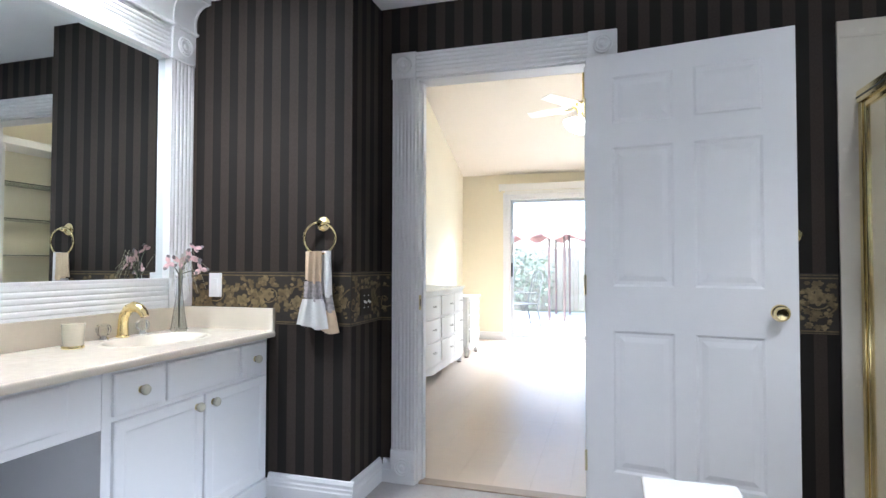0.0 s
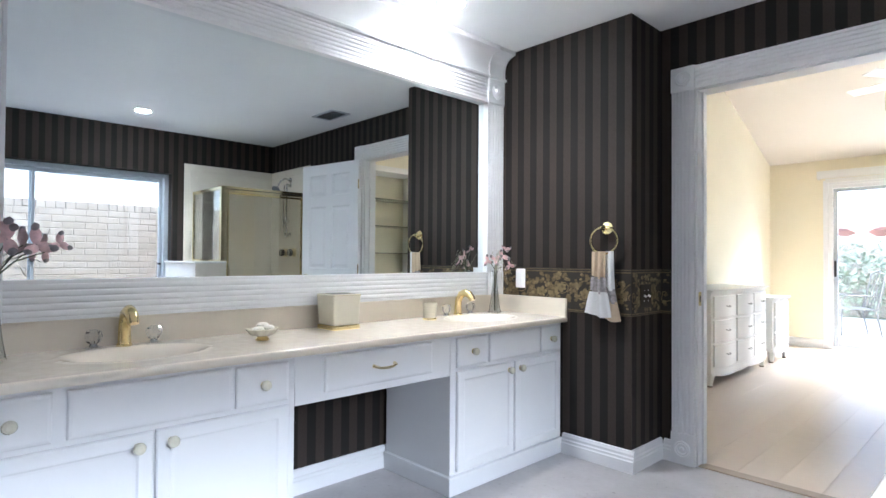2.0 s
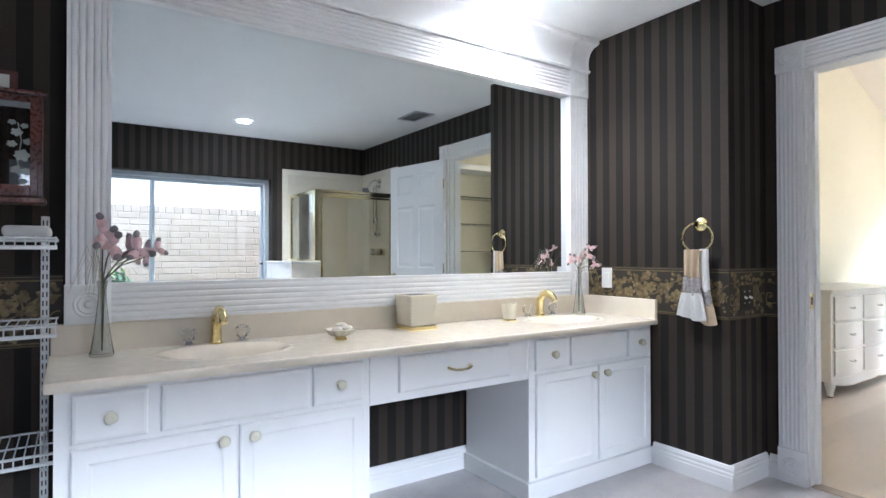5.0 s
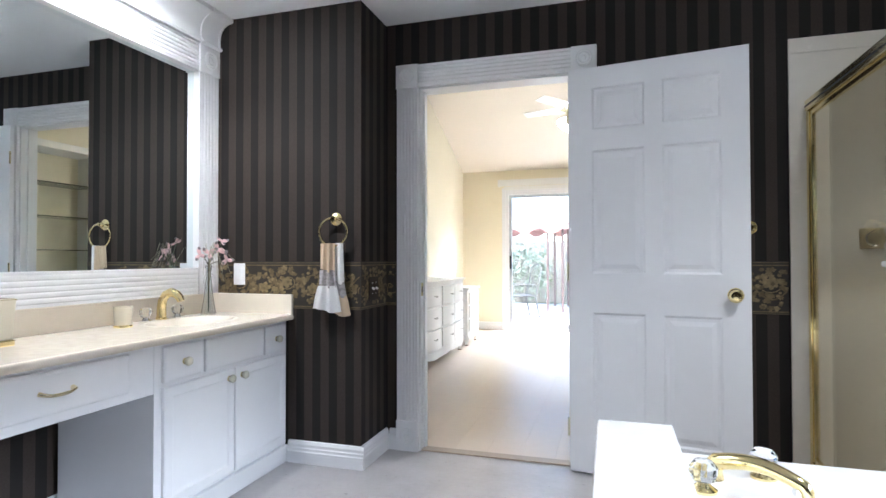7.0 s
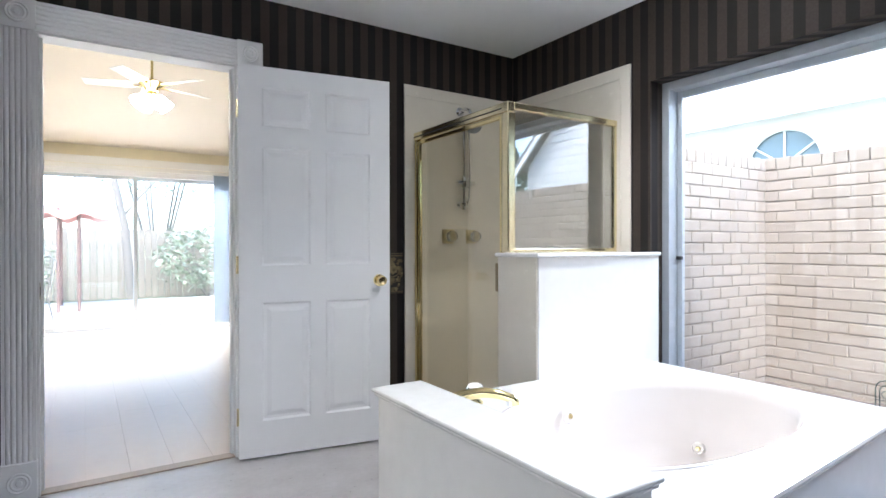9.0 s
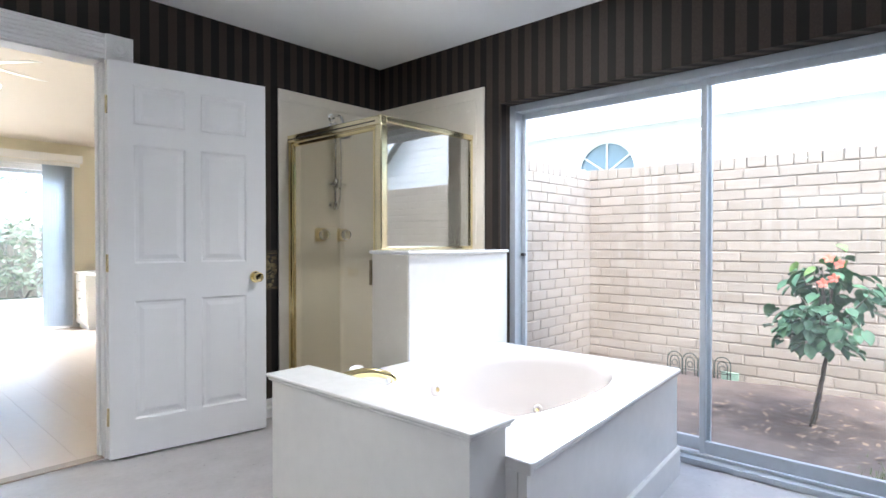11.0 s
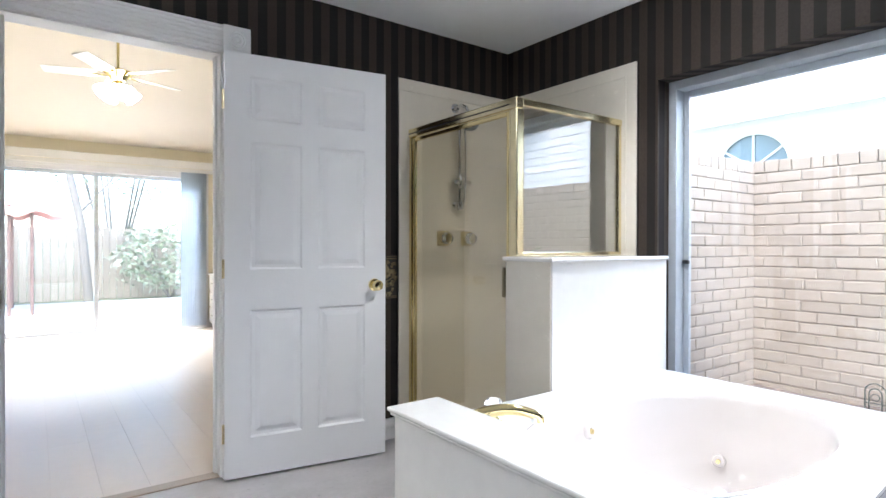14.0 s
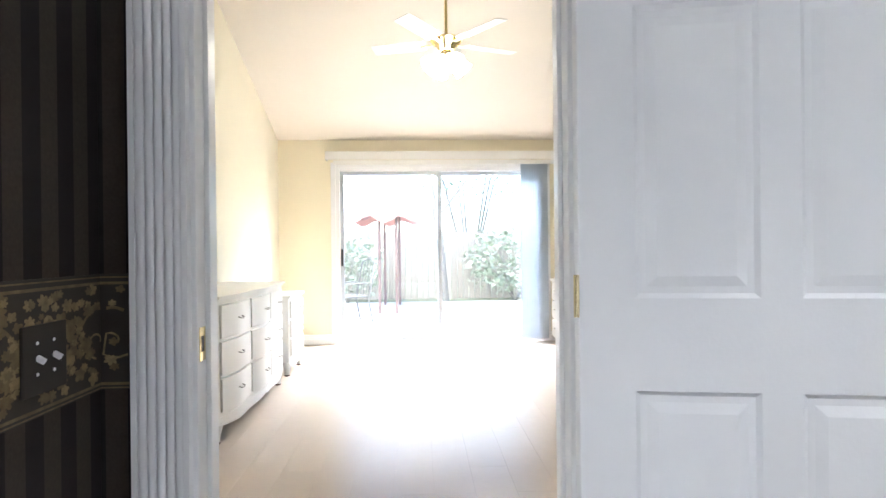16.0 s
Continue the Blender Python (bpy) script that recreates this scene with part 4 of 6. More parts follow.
# ---- glazed sliding door of the bathroom ----
t = thing("window_1", (EX + 0.06, 0.43, 0), "aluminium-framed sliding glass door to the walled garden", "sliding door", kind="structure")
a, b = EX + 0.10, EX + 0.215
bm = boxes(((a, GY1 - 0.045, 0.0), (b, GY1, GH)), ((a, GY0, 0.0), (b, GY0 + 0.045, GH)), ((a, GY0 + 0.0455, GH - 0.045), (b, GY1 - 0.0455, GH)), bevel=0.003)
part("outer_frame", bm, ALU, t)
part("sill_track", boxes(((a - 0.03, GY0 + 0.046, 0.0), (b, GY1 - 0.046, 0.030)), ((a + 0.02, GY0 + 0.046, 0.0302), (a + 0.026, GY1 - 0.046, 0.045)), bevel=0.002), ALU, t)
MID = 0.49
for name, y0, y1, x in (("fixed", MID - 0.02, GY1 - 0.046, EX + 0.182), ("sliding", GY0 + 0.046, MID + 0.022, EX + 0.144)):
    s = part("sash", boxes(((x - 0.012, y0, 0.047), (x + 0.012, y0 + 0.029, GH - 0.047)), ((x - 0.012, y1 - 0.029, 0.047), (x + 0.012, y1, GH - 0.047)),
                           ((x - 0.012, y0 + 0.0295, GH - 0.082), (x + 0.012, y1 - 0.0295, GH - 0.047)), ((x - 0.012, y0 + 0.0295, 0.047), (x + 0.012, y1 - 0.0295, 0.112)), bevel=0.003), ALU, t)
    p = part("pane", boxes(((x - 0.003, y0 + 0.027, 0.11), (x + 0.003, y1 - 0.027, GH - 0.08))), PANE, s)
    p.visible_shadow = False
    if name == "sliding":
        part("pull_handle", box(bmesh.new(), (x - 0.034, y0 + 0.004, 0.95), (x - 0.0125, y0 + 0.014, 1.13), 0.003), BLACK, s)
        part("pull_plate", box(bmesh.new(), (x - 0.030, y0 + 0.0145, 0.945), (x - 0.0122, y0 + 0.028, 1.135), 0.003), ALU, s)
    else:
        part("latch_knob", box(bmesh.new(), (x - 0.034, y1 - 0.036, 1.03), (x - 0.0125, y1 - 0.006, 1.05), 0.003), BLACK, s)

# ---- bathroom: lamps and ceiling ----
GLOW = mat("lamp_glow", (1.0, 0.97, 0.92), 0.5, var=0.0, emit=14.0)
for x, y in ((-1.44, 1.70), (1.345, 1.18)):
    t = thing("recessed_light", (x, y, CZ - 0.004), "lit recessed ceiling downlight with a white trim ring", "downlight", "ceiling downlights")
    part("trim_ring", lathe(bmesh.new(), [(0.062, 0.0), (0.064, -0.006), (0.080, -0.008), (0.088, -0.004), (0.088, 0.0)], Matrix.Translation((x, y, CZ - 0.0005)), 32), WHITE, t, smooth=50)
    part("lens", lathe(bmesh.new(), [(0.060, 0.0), (0.055, -0.010), (0.03, -0.016), (0, -0.018)], Matrix.Translation((x, y, CZ - 0.001)), 24), GLOW, t, "glowing lens", smooth=60)
    lamp("downlight_lamp", "SPOT", CAN_W, look((x, y, CZ - 0.03), (x, y, 0)), (1.0, 0.96, 0.91), radius=0.13, spot=128)
t = thing("ceiling_vent", (0.30, 2.50, CZ), "grey louvred ceiling air vent", "air vent")
VX, VY = 0.28, 2.47
part("frame", boxes(((VX - 0.17, VY - 0.10, CZ - 0.010), (VX + 0.17, VY - 0.08, CZ - 0.001)), ((VX - 0.17, VY + 0.08, CZ - 0.010), (VX + 0.17, VY + 0.10, CZ - 0.001)), ((VX - 0.17, VY - 0.0795, CZ - 0.010), (VX - 0.15, VY + 0.0795, CZ - 0.001)), ((VX + 0.15, VY - 0.0795, CZ - 0.010), (VX + 0.17, VY + 0.0795, CZ - 0.001))), ALU, t)
part("backing", boxes(((VX - 0.149, VY - 0.079, CZ - 0.003), (VX + 0.149, VY + 0.079, CZ - 0.001))), BLACK, t)
for k in range(8):
    part("slat", box(bmesh.new(), (-0.149, -0.008, -0.0008), (0.149, 0.008, 0.0008), m=pose(VX, VY - 0.07 + 0.02 * k, CZ - 0.0075, 25)), ALU, t)

# ---- bathroom: on and above the counter ----
CREAM = mat("cream_ceramic", (0.76, 0.71, 0.58), 0.22, var=0.03, coat=0.4)
PINK = mat("pink_silk_petal", (0.80, 0.52, 0.53), 0.6, var=0.35, scale=40)
GREYEDGE = mat("dusky_petal_edge", (0.24, 0.21, 0.22), 0.6, var=0.3, scale=40)
STEM = mat("dark_stem", (0.085, 0.09, 0.06), 0.7, var=0.3, scale=30)
STRAW = mat("pale_grass_strand", (0.40, 0.38, 0.28), 0.7, var=0.2, scale=30)


def petal(bm, c, d, side, length, width):
    """A cupped petal from c along d."""
    d, side = Vector(d).normalized(), Vector(side).normalized()
    up = d.cross(side)
    rows = []
    for k in range(7):
        s = k / 6
        w = width * math.sin(math.pi * min(s * 0.9 + 0.08, 1)) ** 0.7
        mid = Vector(c) + d * length * s + up * length * 0.22 * s * s
        rows.append([bm.verts.new(mid + side * w * q + up * (0.25 * w * q * q)) for q in (-1, -0.5, 0, 0.5, 1)])
    for a, b in zip(rows, rows[1:]):
        for k in range(4):
            bm.faces.new((a[k], a[k + 1], b[k + 1], b[k]))


def bud_vase(x, y, heads, seed, label):
    rng = random.Random(seed)
    z = TOP + 0.001
    t = thing("bud_vase", (x, y, z), "slender clear glass bud vase holding pink silk flowers", "vase", "counter vases")
    prof = [(0.037, 0), (0.039, 0.004), (0.034, 0.03), (0.026, 0.08), (0.018, 0.15), (0.013, 0.20), (0.0125, 0.235), (0.018, 0.262), (0.0165, 0.262), (0.011, 0.235), (0.0115, 0.20), (0.0165, 0.15), (0.024, 0.08), (0.031, 0.03), (0.034, 0.009), (0, 0.009)]
    part("glass_body", lathe(bmesh.new(), prof, Matrix.Translation((x, y, z)), 24), CLEAR, t, smooth=60)
    b = thing("silk_flowers", (x, y, z + 0.02), label, "flowers", "silk flower stems")
    for (dx, dy, h, size) in heads:
        size *= 0.85
        top = Vector((x + dx, y + dy, z + h))
        bm = tube(bmesh.new(), [(x + 0.004 * dx, y, z + 0.02), (x + 0.02 * dx, y + 0.02 * dy, z + 0.20), (x + 0.06 * dx, y + 0.06 * dy, z + 0.268), (x + 0.45 * dx, y + 0.42 * dy, z + 0.268 + 0.60 * (h - 0.268)), top], [0.0030, 0.0030, 0.0028, 0.0022, 0.0018], 6)
        s = part("stem", bm, STEM, b, smooth=60)
        face = Vector((0.7, dy * 2 - 0.25, 0.2 + rng.uniform(-0.2, 0.3))).normalized()
        u = face.orthogonal().normalized()
        v = face.cross(u)
        n = 3
        a0 = rng.uniform(0, 6)
        for k in range(n):
            a = a0 + 6.28318 * k / n + rng.uniform(-0.4, 0.4)
            d = u * math.cos(a) + v * math.sin(a) + face * rng.uniform(0.1, 0.5)
            sd = (d.cross(face) + u * rng.uniform(-0.4, 0.4)).normalized()
            w = size * rng.uniform(0.9, 1.35)
            bm, be = bmesh.new(), bmesh.new()
            petal(bm, top, d, sd, w, size * 0.36)
            p = part("petal", bm, PINK, b, "pink cupped petal", smooth=180)
            petal(be, top + d.normalized() * w * 0.70 + face * 0.003, d, sd, w * 0.42, size * 0.27)
            part("petal_tip", be, GREYEDGE, p, "dusky grey petal tip", smooth=180)
    bm = bmesh.new()
    for k in range(14):
        a, r = rng.uniform(-1.2, 2.2), rng.uniform(0.06, 0.19)
        ex, ey = 0.5 * r * math.cos(a) + 0.02, r * math.sin(a)
        tube(bm, [(x, y, z + 0.10), (x + 0.1 * ex, y + 0.1 * ey, z + 0.27), (x + 0.5 * ex, y + 0.5 * ey, z + 0.34 + 0.05 * rng.random()), (x + ex, y + ey, z + rng.uniform(0.17, 0.30))], 0.0007, 4)
    tagged(part("grass_strand", bm, STRAW, b, "thin drooping strands"), kind="stuff")


bud_vase(-1.655, -0.105, [(0.02, 0.0, 0.43, 0.060), (0.04, 0.03, 0.385, 0.062), (0.05, 0.105, 0.37, 0.055), (0.05, 0.165, 0.375, 0.040), (0.03, 0.13, 0.345, 0.036)], 11, "pink and grey silk blossoms with drooping strands in a vase")
bud_vase(-1.645, 2.285, [(0.02, -0.02, 0.33, 0.044), (0.04, 0.02, 0.35, 0.048), (0.03, 0.07, 0.395, 0.040), (0.06, 0.07, 0.29, 0.040), (0.0, -0.07, 0.32, 0.036)], 12, "small pink silk blossoms in a vase near the boxed-out corner")

t = thing("tissue_box_cover", (-1.64, 1.165, TOP), "cream ceramic tissue box cover with a gold base band", "tissue box")
bm = box(bmesh.new(), (-1.708, 1.097, TOP + 0.022), (-1.572, 1.233, TOP + 0.165), 0.006)
for v in bm.verts:
    k = 1.0 + 0.10 * (v.co.z - TOP - 0.02) / 0.14
    v.co.x, v.co.y = -1.64 + (v.co.x + 1.64) * k, 1.165 + (v.co.y - 1.165) * k
part("body", bm, CREAM, t)
part("gold_base", box(bmesh.new(), (-1.712, 1.093, TOP + 0.001), (-1.568, 1.237, TOP + 0.0215), 0.004), BRASS, t, "gold base band")
part("slot", lathe(bmesh.new(), [(0.05, 0), (0.05, 0.0015), (0, 0.0015)], Matrix.Translation((-1.64, 1.165, TOP + 0.1651)) @ Matrix.Diagonal((0.5, 1, 1, 1)), 20), BLACK, t)
part("gold_rim", boxes(((-1.567, 1.09, TOP + 0.158), (-1.5655, 1.24, TOP + 0.161))), BRASS, t)

t = thing("tumbler", (-1.64, 1.745, TOP), "cream ceramic tumbler with a gold base ring", "tumbler")
part("body", lathe(bmesh.new(), [(0.034, 0.012), (0.035, 0.03), (0.039, 0.092), (0.036, 0.092), (0.032, 0.03), (0, 0.03)], Matrix.Translation((-1.64, 1.745, TOP)), 28), CREAM, t, smooth=50)
part("gold_base", lathe(bmesh.new(), [(0.037, 0.001), (0.038, 0.006), (0.035, 0.0118), (0, 0.0118)], Matrix.Translation((-1.64, 1.745, TOP)), 28), BRASS, t, smooth=50)

t = thing("soap_dish", (-1.53, 0.735, TOP), "cream shell-shaped soap dish on a gold foot", "soap dish")
bm = bmesh.new()
n = 36
rings = []
for r, z in ((0.020, 0.016), (0.045, 0.022), (0.064, 0.045), (0.061, 0.047), (0.042, 0.028), (0.0, 0.024)):
    rings.append([bm.verts.new((-1.53 + (r * (1 + 0.07 * math.cos(9 * 6.28318 * k / n)) + 1e-5) * math.cos(6.28318 * k / n) * 0.85, 0.735 + (r * (1 + 0.07 * math.cos(9 * 6.28318 * k / n)) + 1e-5) * math.sin(6.28318 * k / n), TOP + z)) for k in range(n)])
for a, b in zip(rings, rings[1:]):
    for k in range(n):
        bm.faces.new((a[k], a[(k + 1) % n], b[(k + 1) % n], b[k]))
bm.faces.new(rings[0])
part("shell_bowl", bm, CREAM, t, smooth=50)
part("foot", lathe(bmesh.new(), [(0.026, 0.001), (0.027, 0.004), (0.018, 0.016), (0, 0.016)], Matrix.Translation((-1.53, 0.735, TOP)), 20), BRASS, t, smooth=50)
for k, (dx, dy, h) in enumerate(((0.0, -0.015, 0.046), (0.008, 0.022, 0.050), (-0.015, 0.008, 0.060))):
    bm = lathe(bmesh.new(), [(0.004, -0.014), (0.018, -0.010), (0.022, 0), (0.016, 0.010), (0, 0.014)], Matrix.Translation((-1.53 + dx, 0.735 + dy, TOP + h)) @ Matrix.Diagonal((0.9, 1.15, 0.8, 1)), 14)
    solid("guest_soap", bm, mat("pale_soap", (0.80, 0.77, 0.70), 0.45, var=0.03, sub=0.1) if k == 0 else bpy.data.materials["pale_soap"], "small pale soap resting in the shell dish", "soap", "guest soaps", smooth=60)

# ---- bathroom: on the walls ----
t = thing("wall_outlet", (-1.58, PY, 1.0), "white rocker switch plate on the wallpaper border", "switch plate")
part("plate", box(bmesh.new(), (-1.618, PY - 0.007, 0.940), (-1.545, PY - 0.0016, 1.058), 0.002), WHITE, t)
part("rocker", box(bmesh.new(), (-1.596, PY - 0.010, 0.967), (-1.567, PY - 0.0068, 1.031), 0.002), WHITE, t)
t = thing("light_switch", (PX, 2.61, 0.92), "papered double switch plate with two white toggles", "light switch")
part("plate", box(bmesh.new(), (PX + 0.0024, 2.55, 0.858), (PX + 0.008, 2.672, 0.985), 0.002), BORDER, t)
for y in (2.588, 2.634):
    part("toggle", box(bmesh.new(), (-0.003, -0.0035, -0.006), (0.014, 0.0035, 0.005), 0.0015, m=pose(PX + 0.010, y, 0.925, 0, 30, 0)), WHITE, t)
    for z in (0.895, 0.952):
        part("screw", lathe(bmesh.new(), [(0.0035, 0), (0.003, 0.0015), (0, 0.0018)], aim((PX + 0.0081, y, z), (1, 0, 0)), 10), WHITE, t)

RX, RZ = -0.985, 1.290
t = thing("towel_ring", (RX, PY, RZ), "polished brass towel ring with a round wall rose", "towel ring")
part("rose", lathe(bmesh.new(), [(0.033, 0), (0.034, 0.004), (0.028, 0.008), (0.029, 0.011), (0.018, 0.015), (0.012, 0.020), (0.011, 0.034), (0.015, 0.040), (0.012, 0.046), (0, 0.047)], aim((RX, PY, RZ), (0, -1, 0)), 28), BRASS, t, smooth=40)
part("ring", tube(bmesh.new(), [(RX + 0.081 * math.sin(a), PY - 0.040, RZ - 0.068 + 0.073 * math.cos(a)) for a in [6.28318 * k / 40 for k in range(41)]], 0.0055, 8), BRASS, t, smooth=60)


def drape(bm, y, top, bot, z0, z1, folds, depth, th, sway=0.0):
    """A hanging cloth from z0 down to z1, gathered at the top, with soft folds."""
    nu, nv = 26, 24
    for side in (0, 1):
        g = []
        for j in range(nv + 1):
            s = j / nv
            l, r = top[0] + (bot[0] - top[0]) * s ** 0.8, top[1] + (bot[1] - top[1]) * s ** 0.8
            row = []
            for i in range(nu + 1):
                q = i / nu
                f = math.sin(folds * math.pi * q + 0.6 * s) * depth * (0.45 + 0.55 * s)
                edge = math.sin(math.pi * q) ** 0.35
                row.append(bm.verts.new((l + (r - l) * q + sway * s * s, y + f + (th if side else -th) * edge, z0 + (z1 - z0) * s + 0.010 * math.sin(5 * q + 1) * s)))
            g.append(row)
        for j in range(nv):
            for i in range(nu):
                bm.faces.new((g[j][i], g[j][i + 1], g[j + 1][i + 1], g[j + 1][i]))
        if side == 0:
            first = g
    for j in range(nv):
        for i in (0, nu):
            bm.faces.new((first[j][i], first[j + 1][i], g[j + 1][i], g[j][i]))
    for i in range(nu):
        for j in (0, nv):
            bm.faces.new((first[j][i], first[j][i + 1], g[j][i + 1], g[j][i]))
    return bm


TAN = mat("tan_terry", (0.58, 0.45, 0.31), 0.95, var=0.12, scale=20, bump=0.9, bscale=420)
TERRY = mat("white_terry", (0.78, 0.77, 0.76), 0.95, var=0.04, scale=20, bump=0.9, bscale=420)
LACE = mat("grey_lace", (0.36, 0.33, 0.33), 0.9, var=0.45, scale=60, bump=0.9, bscale=250)
t = thing("hand_towel", (RX - 0.02, PY - 0.055, RZ - 0.13), "tan hand towel with grey lace band and white hem", "towel")
part("upper", drape(bmesh.new(), PY - 0.056, (RX - 0.062, RX + 0.022), (RX - 0.066, RX + 0.020), RZ - 0.128, RZ - 0.268, 5, 0.010, 0.010), TAN, t, "tan terry upper", smooth=60)
part("lace_band", drape(bmesh.new(), PY - 0.057, (RX - 0.067, RX + 0.022), (RX - 0.074, RX + 0.030), RZ - 0.266, RZ - 0.350, 5, 0.010, 0.009), LACE, t, "grey lace band", smooth=60)
part("hem", drape(bmesh.new(), PY - 0.058, (RX - 0.075, RX + 0.031), (RX - 0.110, RX + 0.062), RZ - 0.347, RZ - 0.475, 5, 0.013, 0.009), TERRY, t, "white flared hem", smooth=60)
t = thing("hand_towel", (RX + 0.03, PY - 0.035, RZ - 0.13), "white hand towel with grey lace band and tan hem", "towel")
part("upper", drape(bmesh.new(), PY - 0.038, (RX + 0.012, RX + 0.058), (RX + 0.008, RX + 0.064), RZ - 0.126, RZ - 0.330, 2, 0.006, 0.009), TERRY, t, "white terry upper", smooth=60)
part("lace_band", drape(bmesh.new(), PY - 0.037, (RX + 0.010, RX + 0.064), (RX + 0.020, RX + 0.078), RZ - 0.328, RZ - 0.400, 2, 0.006, 0.008), LACE, t, "grey lace band", smooth=60)
part("hem", drape(bmesh.new(), PY - 0.036, (RX + 0.005, RX + 0.078), (RX - 0.03, RX + 0.100), RZ - 0.398, RZ - 0.495, 2, 0.008, 0.008), TAN, t, "tan flared hem", smooth=60)

t = thing("towel_bar", (0.78, NY, 1.228), "brass towel bar on the wall behind the open door", "towel bar")
for x in (0.60, 1.035):
    part("post", lathe(bmesh.new(), [(0.030, 0), (0.031, 0.004), (0.024, 0.010), (0.013, 0.016), (0.012, 0.050), (0.017, 0.056), (0.015, 0.068), (0, 0.070)], aim((x, NY, 1.228), (0, -1, 0)), 22), BRASS, t, smooth=40)
part("bar", tube(bmesh.new(), [(0.605, NY - 0.058, 1.228), (1.03, NY - 0.058, 1.228)], 0.009, 10), BRASS, t, smooth=60)

# ---- bathroom: wire shelves and jewellery cabinet ----
WIRE = mat("white_vinyl_wire", (0.78, 0.79, 0.80), 0.4, var=0.02)
for y in (-0.272, -0.625, -0.98):
    t = thing("shelf_upright", (WX, y, 0.1), "white slotted wall upright carrying wire shelves", "shelf upright", "shelf uprights")
    part("channel", box(bmesh.new(), (WX + 0.0005, y - 0.0125, 0.12), (WX + 0.014, y + 0.0125, 1.275), 0.002), WIRE, t)
    bm = bmesh.new()
    for k in range(36):
        for s in (-0.0055, 0.0055):
            box(bm, (WX + 0.0139, y + s - 0.002, 0.14 + 0.0315 * k), (WX + 0.0145, y + s + 0.002, 0.158 + 0.0315 * k))
    tagged(part("slot_row", bm, BLACK, t), kind="stuff")
for z in (1.190, 0.915, 0.520):
    t = thing("wire_shelf", (WX + 0.16, -0.7, z), "white vinyl-coated wire shelf on wall brackets", "wire shelf", "wire shelves")
    xb, xf, y0, y1 = WX + 0.020, WX + 0.300, -1.30, -0.232
    for name, x, dz, r in (("back_rod", xb, 0, 0.0035), ("mid_rod", (xb + xf) / 2, -0.006, 0.003), ("front_rod", xf, 0, 0.0045), ("lip_rod", xf + 0.004, -0.028, 0.0065)):
        part(name, tube(bmesh.new(), [(x, y0, z + dz), (x, y1, z + dz)], r, 8), WIRE, t, smooth=60)
    for k in range(42):
        y = y1 - 0.004 - 0.0254 * k
        part("wire", tube(bmesh.new(), [(xb, y, z + 0.004), (xf, y, z + 0.005), (xf + 0.006, y, z - 0.003), (xf + 0.007, y, z - 0.028)], 0.0021, 5), WIRE, t)
    for y in (-0.272, -0.625, -0.98):
        bm = bmesh.new()
        sweep(bm, [(0.0155, 0.0), (0.27, -0.004), (0.27, -0.014), (0.05, -0.040), (0.0155, -0.085)], (WX, y - 0.0015, z - 0.008), (1, 0, 0), (0, 0, 1), (0, 1, 0), 0.003)
        part("bracket", bm, WIRE, t)
bm = box(bmesh.new(), (WX + 0.06, -0.375, 1.1965), (WX + 0.25, -0.250, 1.232), 0.014, seg=3)
solid("folded_cloth", bm, TERRY, "folded white cloth lying on the top wire shelf", "cloth", smooth=60)

MAHOG = mat("dark_mahogany", (0.085, 0.020, 0.014), 0.28, var=0.5, scale=9, coat=0.5)
JY0, JY1, JZ0, JZ1, JX = -0.575, -0.278, 1.312, 1.690, WX + 0.105
t = thing("jewellery_cabinet", (WX, (JY0 + JY1) / 2, JZ0), "dark mahogany wall jewellery cabinet with brass pulls and a glass door", "jewellery cabinet")
part("case", boxes(((WX, JY0, JZ0 + 0.02), (JX, JY0 + 0.012, JZ1 - 0.014)), ((WX, JY1 - 0.012, JZ0 + 0.02), (JX, JY1, JZ1 - 0.014)), ((WX, JY0 + 0.0121, JZ0 + 0.02), (WX + 0.01, JY1 - 0.0121, JZ1 - 0.014)), ((WX + 0.0101, -0.428, JZ0 + 0.02), (JX, -0.418, JZ1 - 0.014))), MAHOG, t)
part("crown", box(bmesh.new(), (WX, JY0 - 0.010, JZ1 - 0.0138), (JX + 0.012, JY1 + 0.010, JZ1), 0.004), MAHOG, t)
part("base", box(bmesh.new(), (WX, JY0 - 0.010, JZ0), (JX + 0.012, JY1 + 0.010, JZ0 + 0.0198), 0.005), MAHOG, t)
for k in range(5):
    z0 = JZ0 + 0.024 + 0.0655 * k
    d = part("drawer", box(bmesh.new(), (WX + 0.02, JY0 + 0.014, z0), (JX + 0.004, -0.430, z0 + 0.062), 0.005), MAHOG, t)
    yc = (JY0 - 0.416) / 2
    bm = bmesh.new()
    tube(bm, [(JX + 0.0045, yc - 0.020, z0 + 0.038), (JX + 0.012, yc - 0.018, z0 + 0.030), (JX + 0.014, yc, z0 + 0.025), (JX + 0.012, yc + 0.018, z0 + 0.030), (JX + 0.0045, yc + 0.020, z0 + 0.038)], 0.0028, 8)
    for s in (-1, 0, 1):
        lathe(bm, [(0.010 if s else 0.012, 0), (0.009, 0.002), (0.003, 0.004), (0, 0.004)], aim((JX + 0.0042, yc + 0.017 * s, z0 + (0.040 if s else 0.036)), (1, 0, 0)), 10)
    part("bail_pull", bm, BRASS, d, "brass bail pull", smooth=50)
